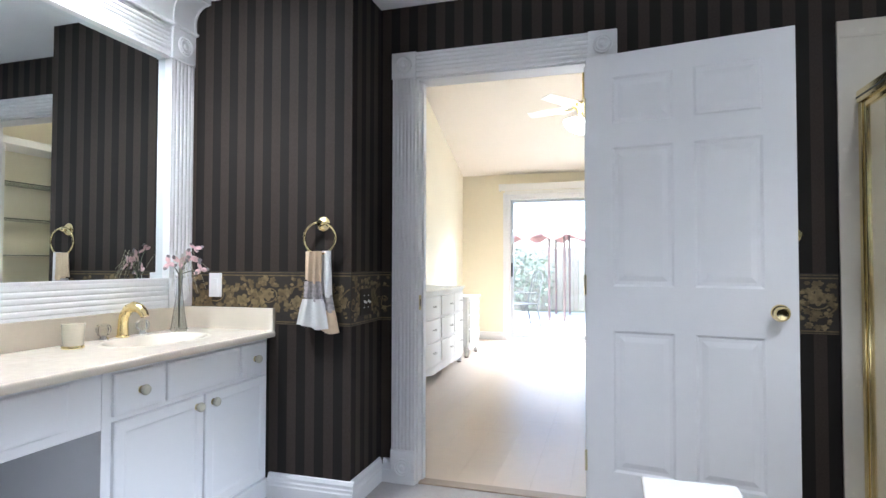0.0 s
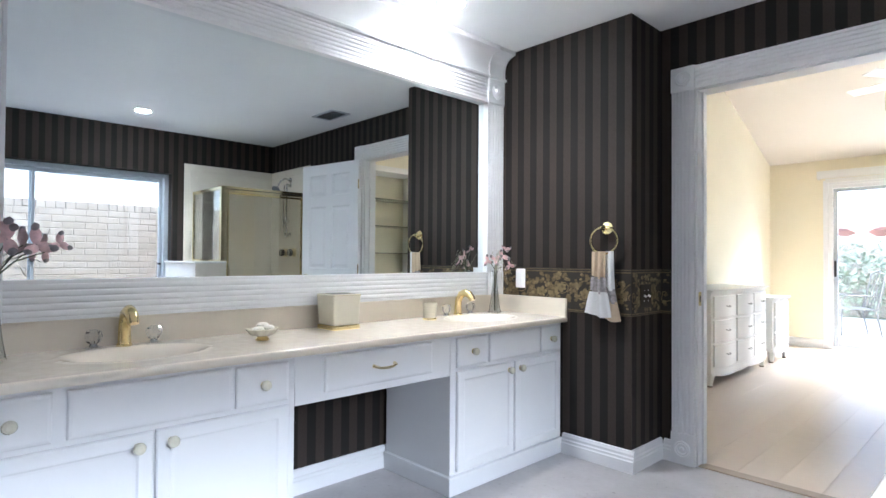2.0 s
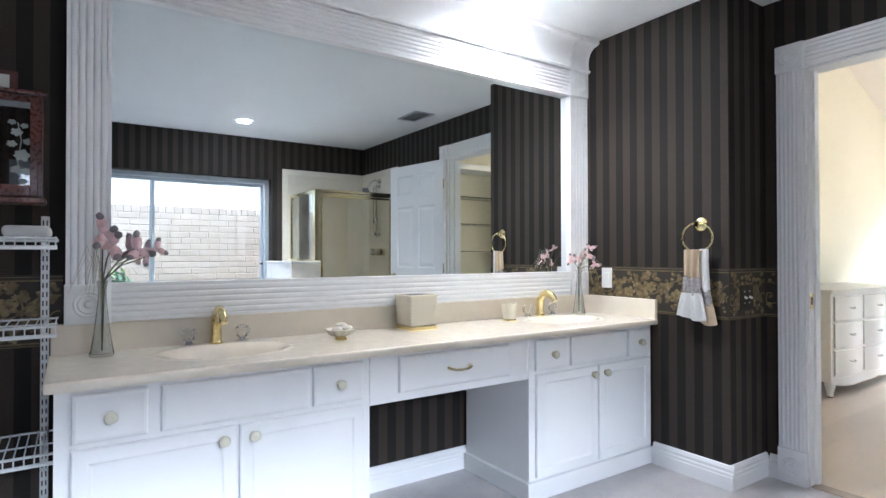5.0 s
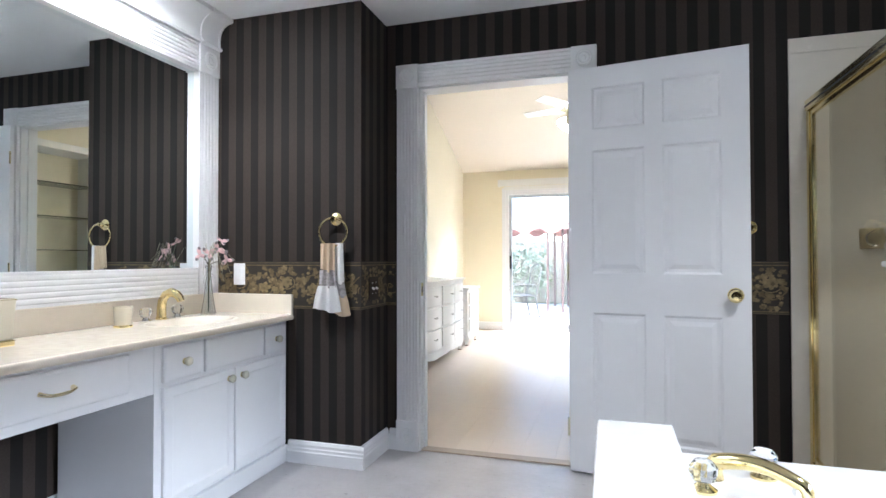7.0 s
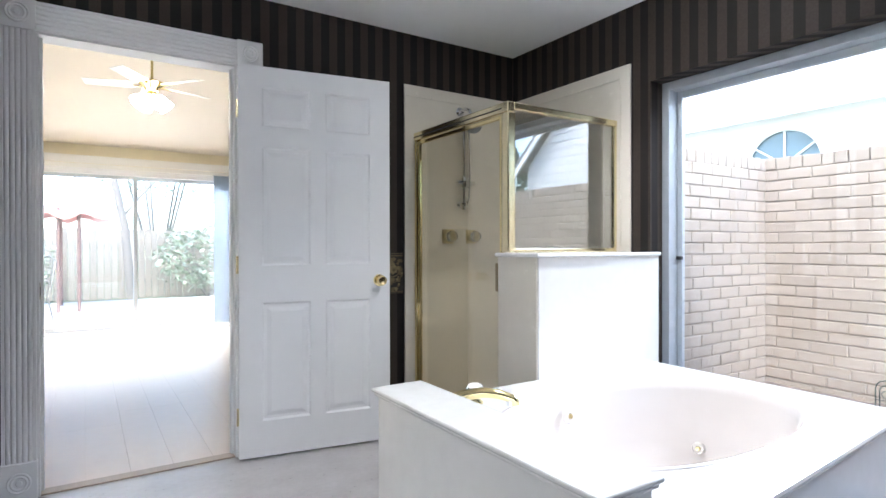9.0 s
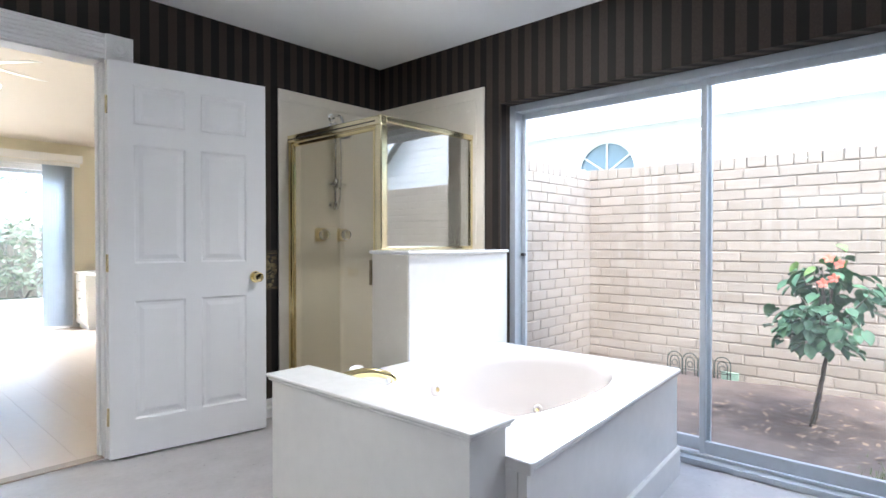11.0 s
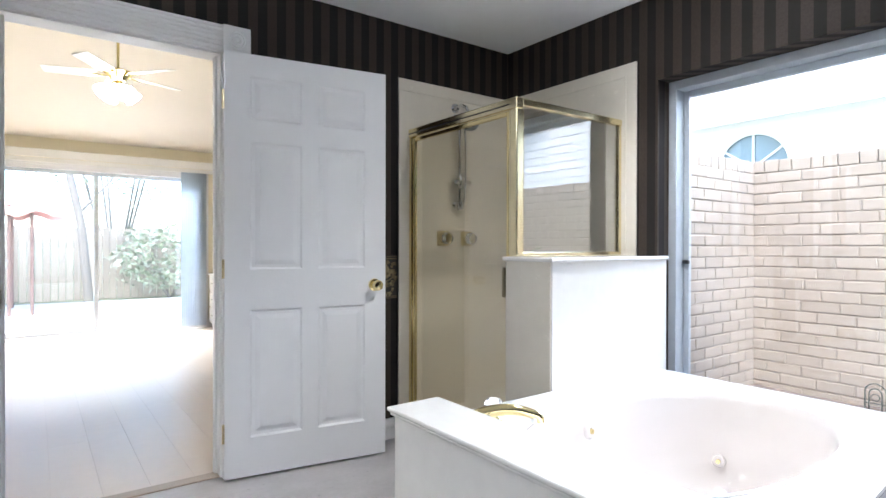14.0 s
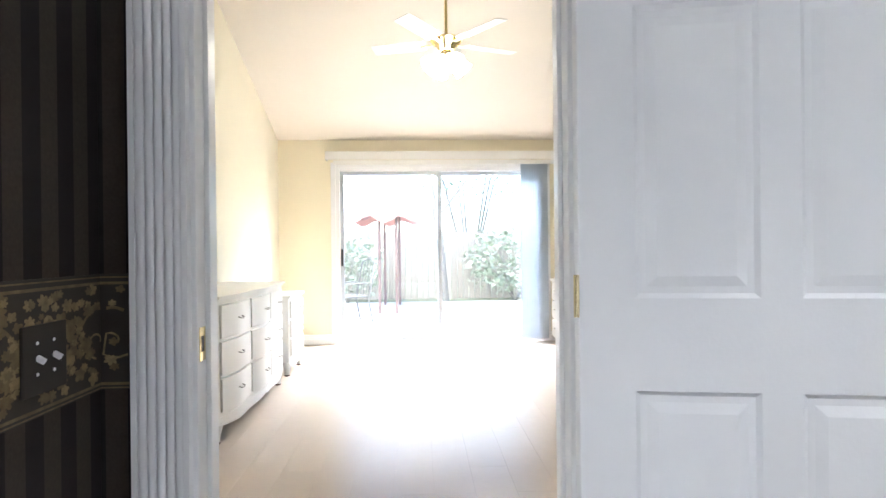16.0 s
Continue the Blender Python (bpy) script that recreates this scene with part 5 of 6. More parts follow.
d = part("glass_door_frame", boxes(((JX - 0.006, -0.414, JZ0 + 0.024), (JX + 0.004, -0.392, JZ1 - 0.018)), ((JX - 0.006, JY1 - 0.034, JZ0 + 0.024), (JX + 0.004, JY1 - 0.013, JZ1 - 0.018)), ((JX - 0.006, -0.3915, JZ0 + 0.024), (JX + 0.004, JY1 - 0.0345, JZ0 + 0.060)), ((JX - 0.006, -0.3915, JZ1 - 0.040), (JX + 0.004, JY1 - 0.0345, JZ1 - 0.018)), bevel=0.002), MAHOG, t)
part("door_glass", boxes(((JX - 0.002, -0.392, JZ0 + 0.059), (JX, JY1 - 0.034, JZ1 - 0.039))), glass_mat("etched_glass", (0.55, 0.57, 0.56), 0.28), d, "etched glass pane")
bm = bmesh.new()
o = (JX + 0.0006, 0, 0)
for cy, cz, r in ((-0.338, 1.47, 0.026), (-0.350, 1.425, 0.018), (-0.322, 1.42, 0.017), (-0.362, 1.505, 0.015), (-0.318, 1.515, 0.015), (-0.345, 1.545, 0.018), (-0.328, 1.385, 0.014), (-0.358, 1.58, 0.012), (-0.325, 1.57, 0.012)):
    lobed(bm, o, (0, 1, 0), (0, 0, 1), (cy, cz), r, cz * 30, 6)
    o = (o[0] + 0.0001, 0, 0)
ribbon(bm, o, (0, 1, 0), (0, 0, 1), [(-0.34, 1.40), (-0.345, 1.45), (-0.335, 1.52), (-0.345, 1.58)], 0.0016)
part("etched_flower", bm, mat("frosted_etching", (0.24, 0.25, 0.24), 0.7), d, "frosted etched flower")
part("door_pull", box(bmesh.new(), (JX + 0.0042, -0.408, 1.50), (JX + 0.012, -0.402, 1.55), 0.002), BRASS, d)
t = thing("card", (WX + 0.02, -0.41, JZ1), "small white card in a dusky pink mount above the jewellery cabinet", "card")
part("mount", boxes(((WX + 0.0005, -0.462, JZ1 + 0.001), (WX + 0.004, -0.352, JZ1 + 0.085))), mat("dusky_mount", (0.10, 0.035, 0.030), 0.6, var=0.3, scale=30), t)
part("sheet", boxes(((WX + 0.0042, -0.445, JZ1 + 0.012), (WX + 0.006, -0.375, JZ1 + 0.070))), mat("white_paper", (0.72, 0.70, 0.66), 0.8), t)

def film_mat(name, col):
    """Thin printed film that daylight shines through."""
    m, t, b, add, link = nodes(name)
    tr, mx = add("ShaderNodeBsdfTranslucent"), add("ShaderNodeMixShader")
    tr.inputs[0].default_value = b.inputs["Base Color"].default_value = (*col, 1)
    b.inputs["Roughness"].default_value = 0.4
    mx.inputs[0].default_value = 0.7
    link(b.outputs[0], mx.inputs[1]), link(tr.outputs[0], mx.inputs[2])
    link(mx.outputs[0], t.nodes["Material Output"].inputs[0])
    return m


t = thing("window_sticker", (EX + 0.14, -0.465, 1.38), "blue security sticker on the sliding glass", "sticker")
SKX = EX + 0.1395
part("field", boxes(((SKX - 0.001, -0.498, 1.325), (SKX, -0.432, 1.428))), film_mat("blue_vinyl", (0.52, 0.72, 0.78)), t)
PRINT = film_mat("pale_blue_print", (0.80, 0.88, 0.90))
for k, z in enumerate((1.334, 1.345, 1.356)):
    part("print_bar", boxes(((SKX - 0.0016, -0.491, z), (SKX - 0.0012, -0.439 - 0.01 * (k % 2), z + 0.006))), PRINT, t)
part("emblem", lathe(bmesh.new(), [(0.016, 0), (0.016, 0.0004), (0, 0.0004)], aim((SKX - 0.0012, -0.465, 1.397), (-1, 0, 0)), 16), PRINT, t)

# ---- walled garden ----
GZ = -0.06
bm = boxes(((-300, -300, -0.40), (300, 300, -0.20)))
solid("ground", bm, GRASS, "lawn and open ground out to the horizon", "ground", kind="structure")
KX, KY = 4.16, 2.125                              # the garden wall's inner faces and its top
bm = bmesh.new()
n = 60
rng = random.Random(5)
g = [[bm.verts.new((EX + 0.225 + (KX - EX - 0.12) * i / n, -4.5 + (KY + 4.6) * j / n, GZ + 0.075 * i / n + 0.03 * noise.noise(Vector((i * 0.35, j * 0.35, 0))) + rng.uniform(-0.006, 0.006))) for j in range(n + 1)] for i in range(n + 1)]
for i in range(n):
    for j in range(n):
        bm.faces.new((g[i][j], g[i + 1][j], g[i + 1][j + 1], g[i][j + 1]))
solid("soil_bed", bm, SOIL, "bare brown soil in the walled garden", "soil", kind="structure", smooth=180)

# ---- house next door ----
t = thing("neighbour_house", (11, 4, -0.2), "pale stucco house with a half-round window and grey roof", "house")
AY, AZ, AR, HX = 5.0, 2.62, 0.66, 10.4
bm = bmesh.new()
arc = [(AY + AR * math.cos(math.pi * k / 20), AZ + AR * math.sin(math.pi * k / 20)) for k in range(21)]
y0, y1, z1 = -3.0, 12.0, 3.58
o = [bm.verts.new((HX, y, z)) for y, z in [(y0, AZ), (y0, z1), (y1, z1), (y1, AZ)]]
r = [bm.verts.new((HX, y, z)) for y, z in arc]
q = [bm.verts.new((HX + 0.15, y, z)) for y, z in arc]
bm.faces.new([o[0], o[1]] + r[10:21])
bm.faces.new([o[2], o[3]] + r[0:11] + [o[1]])
for k in range(20):
    bm.faces.new((r[k], r[k + 1], q[k + 1], q[k]))
lo = [bm.verts.new((HX, y, -0.2)) for y in (y0, y1)]
bm.faces.new([o[0], lo[0], lo[1], o[3], r[0], r[20]])
part("front_wall", bm, STUCCO, t)
part("side_wall", boxes(((HX + 0.001, y0, -0.2), (HX + 8, y0 + 0.15, z1)), ((HX + 0.001, y1 - 0.15, -0.2), (HX + 8, y1, z1))), STUCCO, t)
bm = bmesh.new()
bm.faces.new([bm.verts.new((HX + 0.12, y, z)) for y, z in arc])
w = part("arched_pane", bm, mat("dim_window_glass", (0.18, 0.24, 0.28), 0.08, var=0.05), t, "half-round window pane")
bm = bmesh.new()
for a in (0.6, math.pi / 2, math.pi - 0.6):
    tube(bm, [(HX + 0.09, AY, AZ), (HX + 0.09, AY + AR * math.cos(a), AZ + AR * math.sin(a))], 0.022, 6)
tube(bm, [(HX + 0.06, y, z) for y, z in arc], 0.035, 6)
part("glazing_bars", bm, WHITE, w)
bm = bmesh.new()
saw = []
for k in range(22):
    saw += [(-0.45 + 0.18 * k, 0.125 * k), (-0.45 + 0.18 * k, 0.125 * k + 0.014)]
sweep(bm, saw + [(3.5, 2.74), (3.5, 2.5), (-0.40, -0.06)], (HX, y0 - 0.3, z1 + 0.02), (1, 0, 0), (0, 0, 1), (0, 1, 0), y1 - y0 + 0.6)
# shingle grey lifted towards white to hold the sky's glare
part("roof", bm, mat("glare_pale_shingles", (0.60, 0.59, 0.58), 0.9, var=0.15, scale=4), t)
part("fascia", boxes(((HX - 0.50, y0 - 0.3, z1 - 0.16), (HX - 0.455, y1 + 0.3, z1 + 0.01))), WHITE, t)

# ---- bedroom ----
SL = 0.40
solid("floor_bedroom", boxes(((BW, NY + 0.03, -0.1), (BE, BN, -0.004))), mat("board_joint", (0.60, 0.505, 0.42), 0.7), "bedding under the pale bedroom floorboards", "floor", kind="structure")
solid("wall_bedroom_west", boxes(((BW - 0.12, NY + 0.06, -0.1), (BW, BN + 0.12, 5.2))), LEFTWALL, "pale cream painted bedroom wall", "wall", kind="structure")
solid("wall_bedroom_east", boxes(((BE, NY + 0.06, -0.1), (BE + 0.12, BN + 0.12, 5.2))), LEFTWALL, "pale cream painted bedroom wall", "wall", kind="structure")
BGX0, BGX1, BGH = -1.13, 1.36, 2.085
bm = boxes(((BW, BN, -0.1), (BGX0, BN + 0.12, 2.6)), ((BGX1, BN, -0.1), (BE, BN + 0.12, 2.6)), ((BGX0, BN, BGH), (BGX1, BN + 0.12, 2.6)))
solid("wall_bedroom_north", bm, CREAMWALL, "warm cream painted bedroom wall around the patio door", "wall", kind="structure")
bm = bmesh.new()
sweep(bm, [(BN + 0.12, 2.36), (BN + 0.12, 2.46), (NY + 0.06, 2.50 + SL * (BN - NY)), (NY + 0.06, 2.40 + SL * (BN - NY))], (BW - 0.12, 0, 0), (0, 1, 0), (0, 0, 1), (1, 0, 0), BE - BW + 0.24)
solid("ceiling_bedroom", bm, mat("cream_ceiling_paint", (0.74, 0.68, 0.60), 0.9, var=0.02, scale=2, bump=0.2, bscale=120), "cream white sloping bedroom ceiling", "ceiling", kind="structure")
baseboard(BW, NY + 0.12, 0, 1, BN - NY - 0.12, (1, 0))
baseboard(BW, BN, 1, 0, BGX0 - BW - 0.06, (0, -1))
baseboard(BGX1 + 0.06, BN, 1, 0, BE - BGX1 - 0.06, (0, -1))

t = thing("window_2", (0.13, BN + 0.06, 0), "white-framed sliding glass patio door of the bedroom", "sliding door", kind="structure")
part("outer_frame", boxes(((BGX0, BN - 0.012, 0), (BGX0 + 0.045, BN + 0.12, BGH)), ((BGX1 - 0.045, BN - 0.012, 0), (BGX1, BN + 0.12, BGH)), ((BGX0 + 0.0455, BN - 0.012, BGH - 0.045), (BGX1 - 0.0455, BN + 0.12, BGH)), ((BGX0 + 0.0455, BN - 0.012, 0), (BGX1 - 0.0455, BN + 0.12, 0.035)), bevel=0.003), WHITE, t)
mid = 0.095
for x0, x1, y in ((BGX0 + 0.046, mid + 0.025, BN + 0.035), (mid - 0.025, BGX1 - 0.046, BN + 0.075)):
    s = part("sash", boxes(((x0, y - 0.012, 0.037), (x0 + 0.045, y + 0.012, BGH - 0.047)), ((x1 - 0.045, y - 0.012, 0.037), (x1, y + 0.012, BGH - 0.047)), ((x0 + 0.0455, y - 0.012, BGH - 0.09), (x1 - 0.0455, y + 0.012, BGH - 0.047)), ((x0 + 0.0455, y - 0.012, 0.037), (x1 - 0.0455, y + 0.012, 0.10)), bevel=0.003), ALU, t)
    p = part("pane", boxes(((x0 + 0.043, y - 0.003, 0.098), (x1 - 0.043, y + 0.003, BGH - 0.088))), PLAINPANE, s)
    p.visible_shadow = False
part("pull_handle", box(bmesh.new(), (BGX0 + 0.055, BN - 0.002, 0.92), (BGX0 + 0.078, BN + 0.022, 1.12), 0.004), BLACK, t)
bm = boxes(((BGX0 - 0.058, BN - 0.016, 0), (BGX0 - 0.001, BN - 0.001, BGH + 0.058)), ((BGX1 + 0.001, BN - 0.016, 0), (BGX1 + 0.058, BN - 0.001, BGH + 0.058)), ((BGX0, BN - 0.016, BGH + 0.001), (BGX1, BN - 0.001, BGH + 0.058)), bevel=0.003)
part("window_casing", bm, WHITE, t)

# ---- walled garden: planting ----
t = thing("hibiscus_tree", (3.32, 0.20, GZ), "small standard hibiscus with glossy leaves and coral flowers", "tree")
rng = random.Random(21)
for k in range(3):
    pts = [(3.32 + 0.013 * math.cos(2.1 * k + 1.1 * i) * (1 - 0.06 * i), 0.20 - 0.0095 * i + 0.013 * math.sin(2.1 * k + 1.1 * i) * (1 - 0.06 * i), GZ - 0.02 + 0.060 * i) for i in range(10)]
    part("trunk_strand", tube(bmesh.new(), pts, [0.0095 - 0.0004 * i for i in range(10)], 8), BARK, t, smooth=60)
CC = Vector((3.32, 0.118, 0.73))
tips = []
for k in range(22):
    a, e = rng.uniform(0, 6.28), rng.uniform(-0.95, 1.4)
    d = Vector((math.cos(a) * math.cos(e), math.sin(a) * math.cos(e), math.sin(e)))
    tip = CC + Vector((d.x * 0.24, d.y * 0.25, d.z * 0.28)) * rng.uniform(0.75, 1.1)
    b = Vector((3.32, 0.115, 0.47))
    part("limb", tube(bmesh.new(), [b, b.lerp(tip, 0.4) + Vector((0, 0, 0.05)), tip], [0.009, 0.006, 0.003], 6), BARK, t, smooth=60)
    tips.append(tip)
leaf_meshes = []
for k in range(4):
    bm = bmesh.new()
    rows = []
    for i in range(6):
        s = i / 5
        w = 0.40 * math.sin(math.pi * min(s * 0.86 + 0.10, 1.0)) ** 0.9
        z = -0.35 * s * s * (0.6 + 0.25 * k)
        rows.append([bm.verts.new((s, q * w, z + 0.16 * abs(q))) for q in (-1, 0, 1)])
    for p, q in zip(rows, rows[1:]):
        for i in range(2):
            bm.faces.new((p[i], p[i + 1], q[i + 1], q[i]))
    leaf_meshes.append(finish(bm, "leaf", LEAF if k < 3 else LEAFNEW, 180))
for k in range(300):
    tip = rng.choice(tips)
    r = rng.random() ** 0.5
    p = Vector((3.32, 0.115, 0.64)).lerp(tip, 0.30 + 0.72 * r) + Vector([rng.gauss(0, 0.050) for _ in range(3)])
    high = p.z > 0.96 and rng.random() < 0.6
    ob = new("leaf", leaf_meshes[3 if high else rng.randrange(3)])
    ob.parent = t
    ob.matrix_parent_inverse = HOME[t].inverted()
    d = p - Vector((3.32, 0.115, 0.70))
    ob.matrix_basis = Matrix.Translation(p) @ Euler((rng.uniform(-0.5, 0.5), rng.uniform(-0.2, 0.9), math.atan2(d.y, d.x) + rng.gauss(0, 0.7))).to_matrix().to_4x4() @ Matrix.Scale(rng.uniform(0.058, 0.100), 4)
for p in ((3.22, 0.10, 1.02), (3.17, 0.04, 0.99), (3.08, 0.11, 0.88), (3.10, 0.06, 0.91)):
    bm = bmesh.new()
    f = Vector((-0.8, rng.uniform(-0.4, 0.4), 0.4)).normalized()
    u = f.orthogonal().normalized()
    v = f.cross(u)
    for k in range(5):
        a = 6.28318 * k / 5
        d = u * math.cos(a) + v * math.sin(a) + f * 0.5
        petal(bm, p, d, d.cross(f), 0.032, 0.012)
    part("flower", bm, PETAL, t, "coral red flower", smooth=180)


def edging(y0, n, x):
    GZ = 0.005
    t = thing("garden_edging", (x, y0, GZ), "low dark green wire border fence leaning on the brick", "garden edging", "garden edgings")
    for k in range(n):
        y = y0 - 0.125 * k
        for w, h in ((0.060, 0.19), (0.036, 0.155)):
            pts = [(x, y - w, GZ - 0.01), (x, y - w, GZ + h - w)] + [(x, y - w * math.cos(a), GZ + h - w + w * math.sin(a)) for a in (0.5, 1.05, 1.57, 2.1, 2.64)] + [(x, y + w, GZ + h - w), (x, y + w, GZ - 0.01)]
            part("hoop", tube(bmesh.new(), pts, 0.0045, 5), EDGE, t, smooth=60)
        part("cross_wire", tube(bmesh.new(), [(x - 0.004, y - 0.062, GZ + 0.055), (x - 0.004, y + 0.062, GZ + 0.055)], 0.004, 5), EDGE, t)
        part("scroll", tube(bmesh.new(), [(x - 0.003, y + 0.024 * math.cos(a), GZ + 0.095 + 0.024 * math.sin(a)) for a in [6.28318 * i / 12 for i in range(13)]], 0.0035, 5), EDGE, t)


EDGE = mat("dark_green_wire", (0.045, 0.060, 0.052), 0.6, var=0.3, scale=30)
edging(1.285, 4, KX - 0.10)
edging(-0.54, 4, KX - 0.12)
MINT = mat("pale_green_plastic", (0.36, 0.52, 0.40), 0.5, var=0.15, scale=12)
for y0, y1 in ((-0.60, -1.05), (0.93, 0.80)):
    t = thing("edging_strip", (KX - 0.05, (y0 + y1) / 2, 0.0), "pale green plastic edging strip standing against the brick", "edging strip", "edging strips")
    part("strip", box(bmesh.new(), (KX - 0.062, y0, -0.03), (KX - 0.050, y1, 0.065), 0.004), MINT, t)
    part("rim", tube(bmesh.new(), [(KX - 0.056, y0, 0.066), (KX - 0.056, y1, 0.066)], 0.009, 8), MINT, t, smooth=60)
bm = bmesh.new()
for k in range(420):
    x, y = rng.uniform(EX + 0.30, KX - 0.05), rng.uniform(-2.2, KY - 0.05)
    if rng.random() < 0.35:
        x, y = 3.32 + rng.gauss(0, 0.22), 0.20 + rng.gauss(0, 0.25)
    a, s = rng.uniform(0, 6.28), rng.uniform(0.012, 0.034)
    c, d = Vector((math.cos(a), math.sin(a), rng.uniform(-0.2, 0.4))) * s, Vector((-math.sin(a), math.cos(a), rng.uniform(-0.3, 0.3))) * s * 0.45
    o = Vector((min(max(x, EX + 0.28), KX - 0.03), y, GZ + 0.028 + 0.075 * (x - EX - 0.225) / (KX - EX - 0.12)))
    bm.faces.new([bm.verts.new(o + q) for q in (-c, d, c, -d)])
solid("leaf_litter", bm, mat("dead_leaf", (0.36, 0.26, 0.18), 0.9, var=0.5, scale=25), "dry fallen leaves scattered over the soil", "leaf litter", kind="stuff")
bm = bmesh.new()
for k in range(120):
    x, y, a = 2.75 + rng.gauss(0, 0.10), -0.30 + rng.gauss(0, 0.12), rng.uniform(0, 6.28)
    o = Vector((x, y, GZ + 0.005))
    c = Vector((math.cos(a), math.sin(a), 0))
    bm.faces.new([bm.verts.new(q) for q in (o - c * 0.003, o + c * 0.003, o + Vector((rng.uniform(-0.03, 0.03), rng.uniform(-0.03, 0.03), rng.uniform(0.03, 0.07))))])
solid("grass_tuft", bm, LEAFNEW, "tuft of young grass in the bare soil", "grass", kind="stuff")

# gabled house and pines beyond the far end of the garden
t = thing("gabled_house", (8.2, -3.0, -0.2), "white sided house with a steep gable and grey roof", "house")
HX0, HX1, HY = 7.0, 9.5, -1.6
bm = bmesh.new()
a = [bm.verts.new((HX0, y, z)) for y, z in ((HY, -0.2), (HY, 2.7), (HY - 1.4, 4.0), (HY - 2.8, 2.7), (HY - 2.8, -0.2))]
bm.faces.new(a)
part("gable_wall", bm, STUCCO, t)
for k in range(25):
    z = 0.3 + 0.145 * k
    half = 1.4 if z + 0.12 < 2.7 else 1.4 * (4.0 - z - 0.12) / 1.3
    if half > 0.1:
        part("siding_board", box(bmesh.new(), (HX0 - 0.030, HY - 1.4 - half, z), (HX0 - 0.001, HY - 1.4 + half, z + 0.132)), STUCCO, t)
part("side_wall", boxes(((HX0 + 0.001, HY - 0.15, -0.2), (HX1, HY, 2.7))), STUCCO, t)
part("side_wall", boxes(((HX0 + 0.001, HY - 2.8, -0.2), (HX1, HY - 2.65, 2.7))), STUCCO, t)
SHINGLE = mat("grey_shingles", (0.26, 0.25, 0.25), 0.9, var=0.25, scale=6)
for s in (-1, 1):
    bm = bmesh.new()
    sweep(bm, [(0, 4.06), (s * 1.62, 2.56), (s * 1.62, 2.64), (0, 4.14)], (HX0 - 0.25, HY - 1.4, 0), (0, 1, 0), (0, 0, 1), (1, 0, 0), HX1 - HX0 + 0.25)
    part("roof_slope", bm, SHINGLE, t)
    bm = bmesh.new()
    sweep(bm, [(0, 3.92), (s * 1.62, 2.42), (s * 1.62, 2.555), (0, 4.055)], (HX0 - 0.25, HY - 1.4, 0), (0, 1, 0), (0, 0, 1), (1, 0, 0), 0.04)
    part("barge_board", bm, WHITE, t)
t = thing("house_wing", (3.3, -4.5, -0.2), "white lap-sided wing of the house closing the garden", "house", kind="structure")
part("wing_wall", boxes(((EX + 0.226, -6.5, -0.2), (4.43, -3.53, 4.4))), STUCCO, t)
for k in range(29):
    z = -0.12 + 0.155 * k
    part("siding_board", box(bmesh.new(), (EX + 0.23, -3.53, z), (4.40, -3.505, z + 0.140)), STUCCO, t)
part("corner_board", boxes(((4.401, -3.53, -0.2), (4.455, -3.498, 4.4))), STUCCO, t)
NEEDLE = mat("pine_needles", (0.085, 0.125, 0.080), 0.8, var=0.4, scale=3)


def pine(x, y, h, seed):
    rng = random.Random(seed)
    t = thing("pine_tree", (x, y, -0.2), "tall dark green pine behind the garden wall", "tree", "pines")
    part("trunk", tube(bmesh.new(), [(x, y, -0.2), (x + 0.1, y, h * 0.5), (x, y + 0.1, h)], [0.20, 0.14, 0.03], 8), BARK, t, smooth=60)
    bm = bmesh.new()
    for k in range(2600):
        s = rng.random() ** 0.8
        r = (0.25 + 0.20 * h * (1 - s) * (0.6 + 0.4 * math.sin(9 * s))) * rng.random() ** 0.5
        a = rng.uniform(0, 6.28)
        o = Vector((x + r * math.cos(a), y + r * math.sin(a), h * (0.28 + 0.74 * s) - 0.15 * r))
        c = Vector((math.cos(a), math.sin(a), rng.uniform(-0.5, 0.5))) * rng.uniform(0.07, 0.19)
        d = Vector((rng.uniform(-1, 1), rng.uniform(-1, 1), rng.uniform(-1, 1))) * 0.07
        bm.faces.new([bm.verts.new(o + q) for q in (-c * 0.4, d, c, -d)])
    tagged(part("crown", bm, NEEDLE, t, "uneven crown of needle clumps"), kind="stuff")


pine(8.7, -7.4, 5.8, 1)
pine(14.0, -17.5, 5.4, 2)
pine(16.6, -20.0, 5.0, 3)

# ---- bedroom furniture ----
FURN = mat("white_lacquer", (0.80, 0.79, 0.76), 0.35, var=0.02, scale=4)
STEEL = mat("dull_steel", (0.45, 0.43, 0.40), 0.35, 1.0)


def leg(parent, x, y, h):
    part("leg", lathe(bmesh.new(), [(0.020, 0.0), (0.022, 0.012), (0.020, 0.03), (0.030, h * 0.55), (0.038, h * 0.8), (0.034, h * 0.92), (0.04, h)], Matrix.Translation((x, y, 0)), 16), FURN, parent, smooth=50)
    part("foot", lathe(bmesh.new(), [(0.021, 0.0), (0.023, 0.004), (0.023, 0.012), (0, 0.012)], Matrix.Translation((x, y, 0.0005)), 14), BRONZE, parent, "dark bronze foot cap")


BRONZE = mat("dark_bronze", (0.12, 0.08, 0.05), 0.4, 0.8)


def bow(y, y0, y1, amp):
    s = (y - y0) / (y1 - y0)
    return amp * (math.sin(math.pi * s) ** 2 + 0.55 * math.sin(3 * math.pi * s) ** 2)


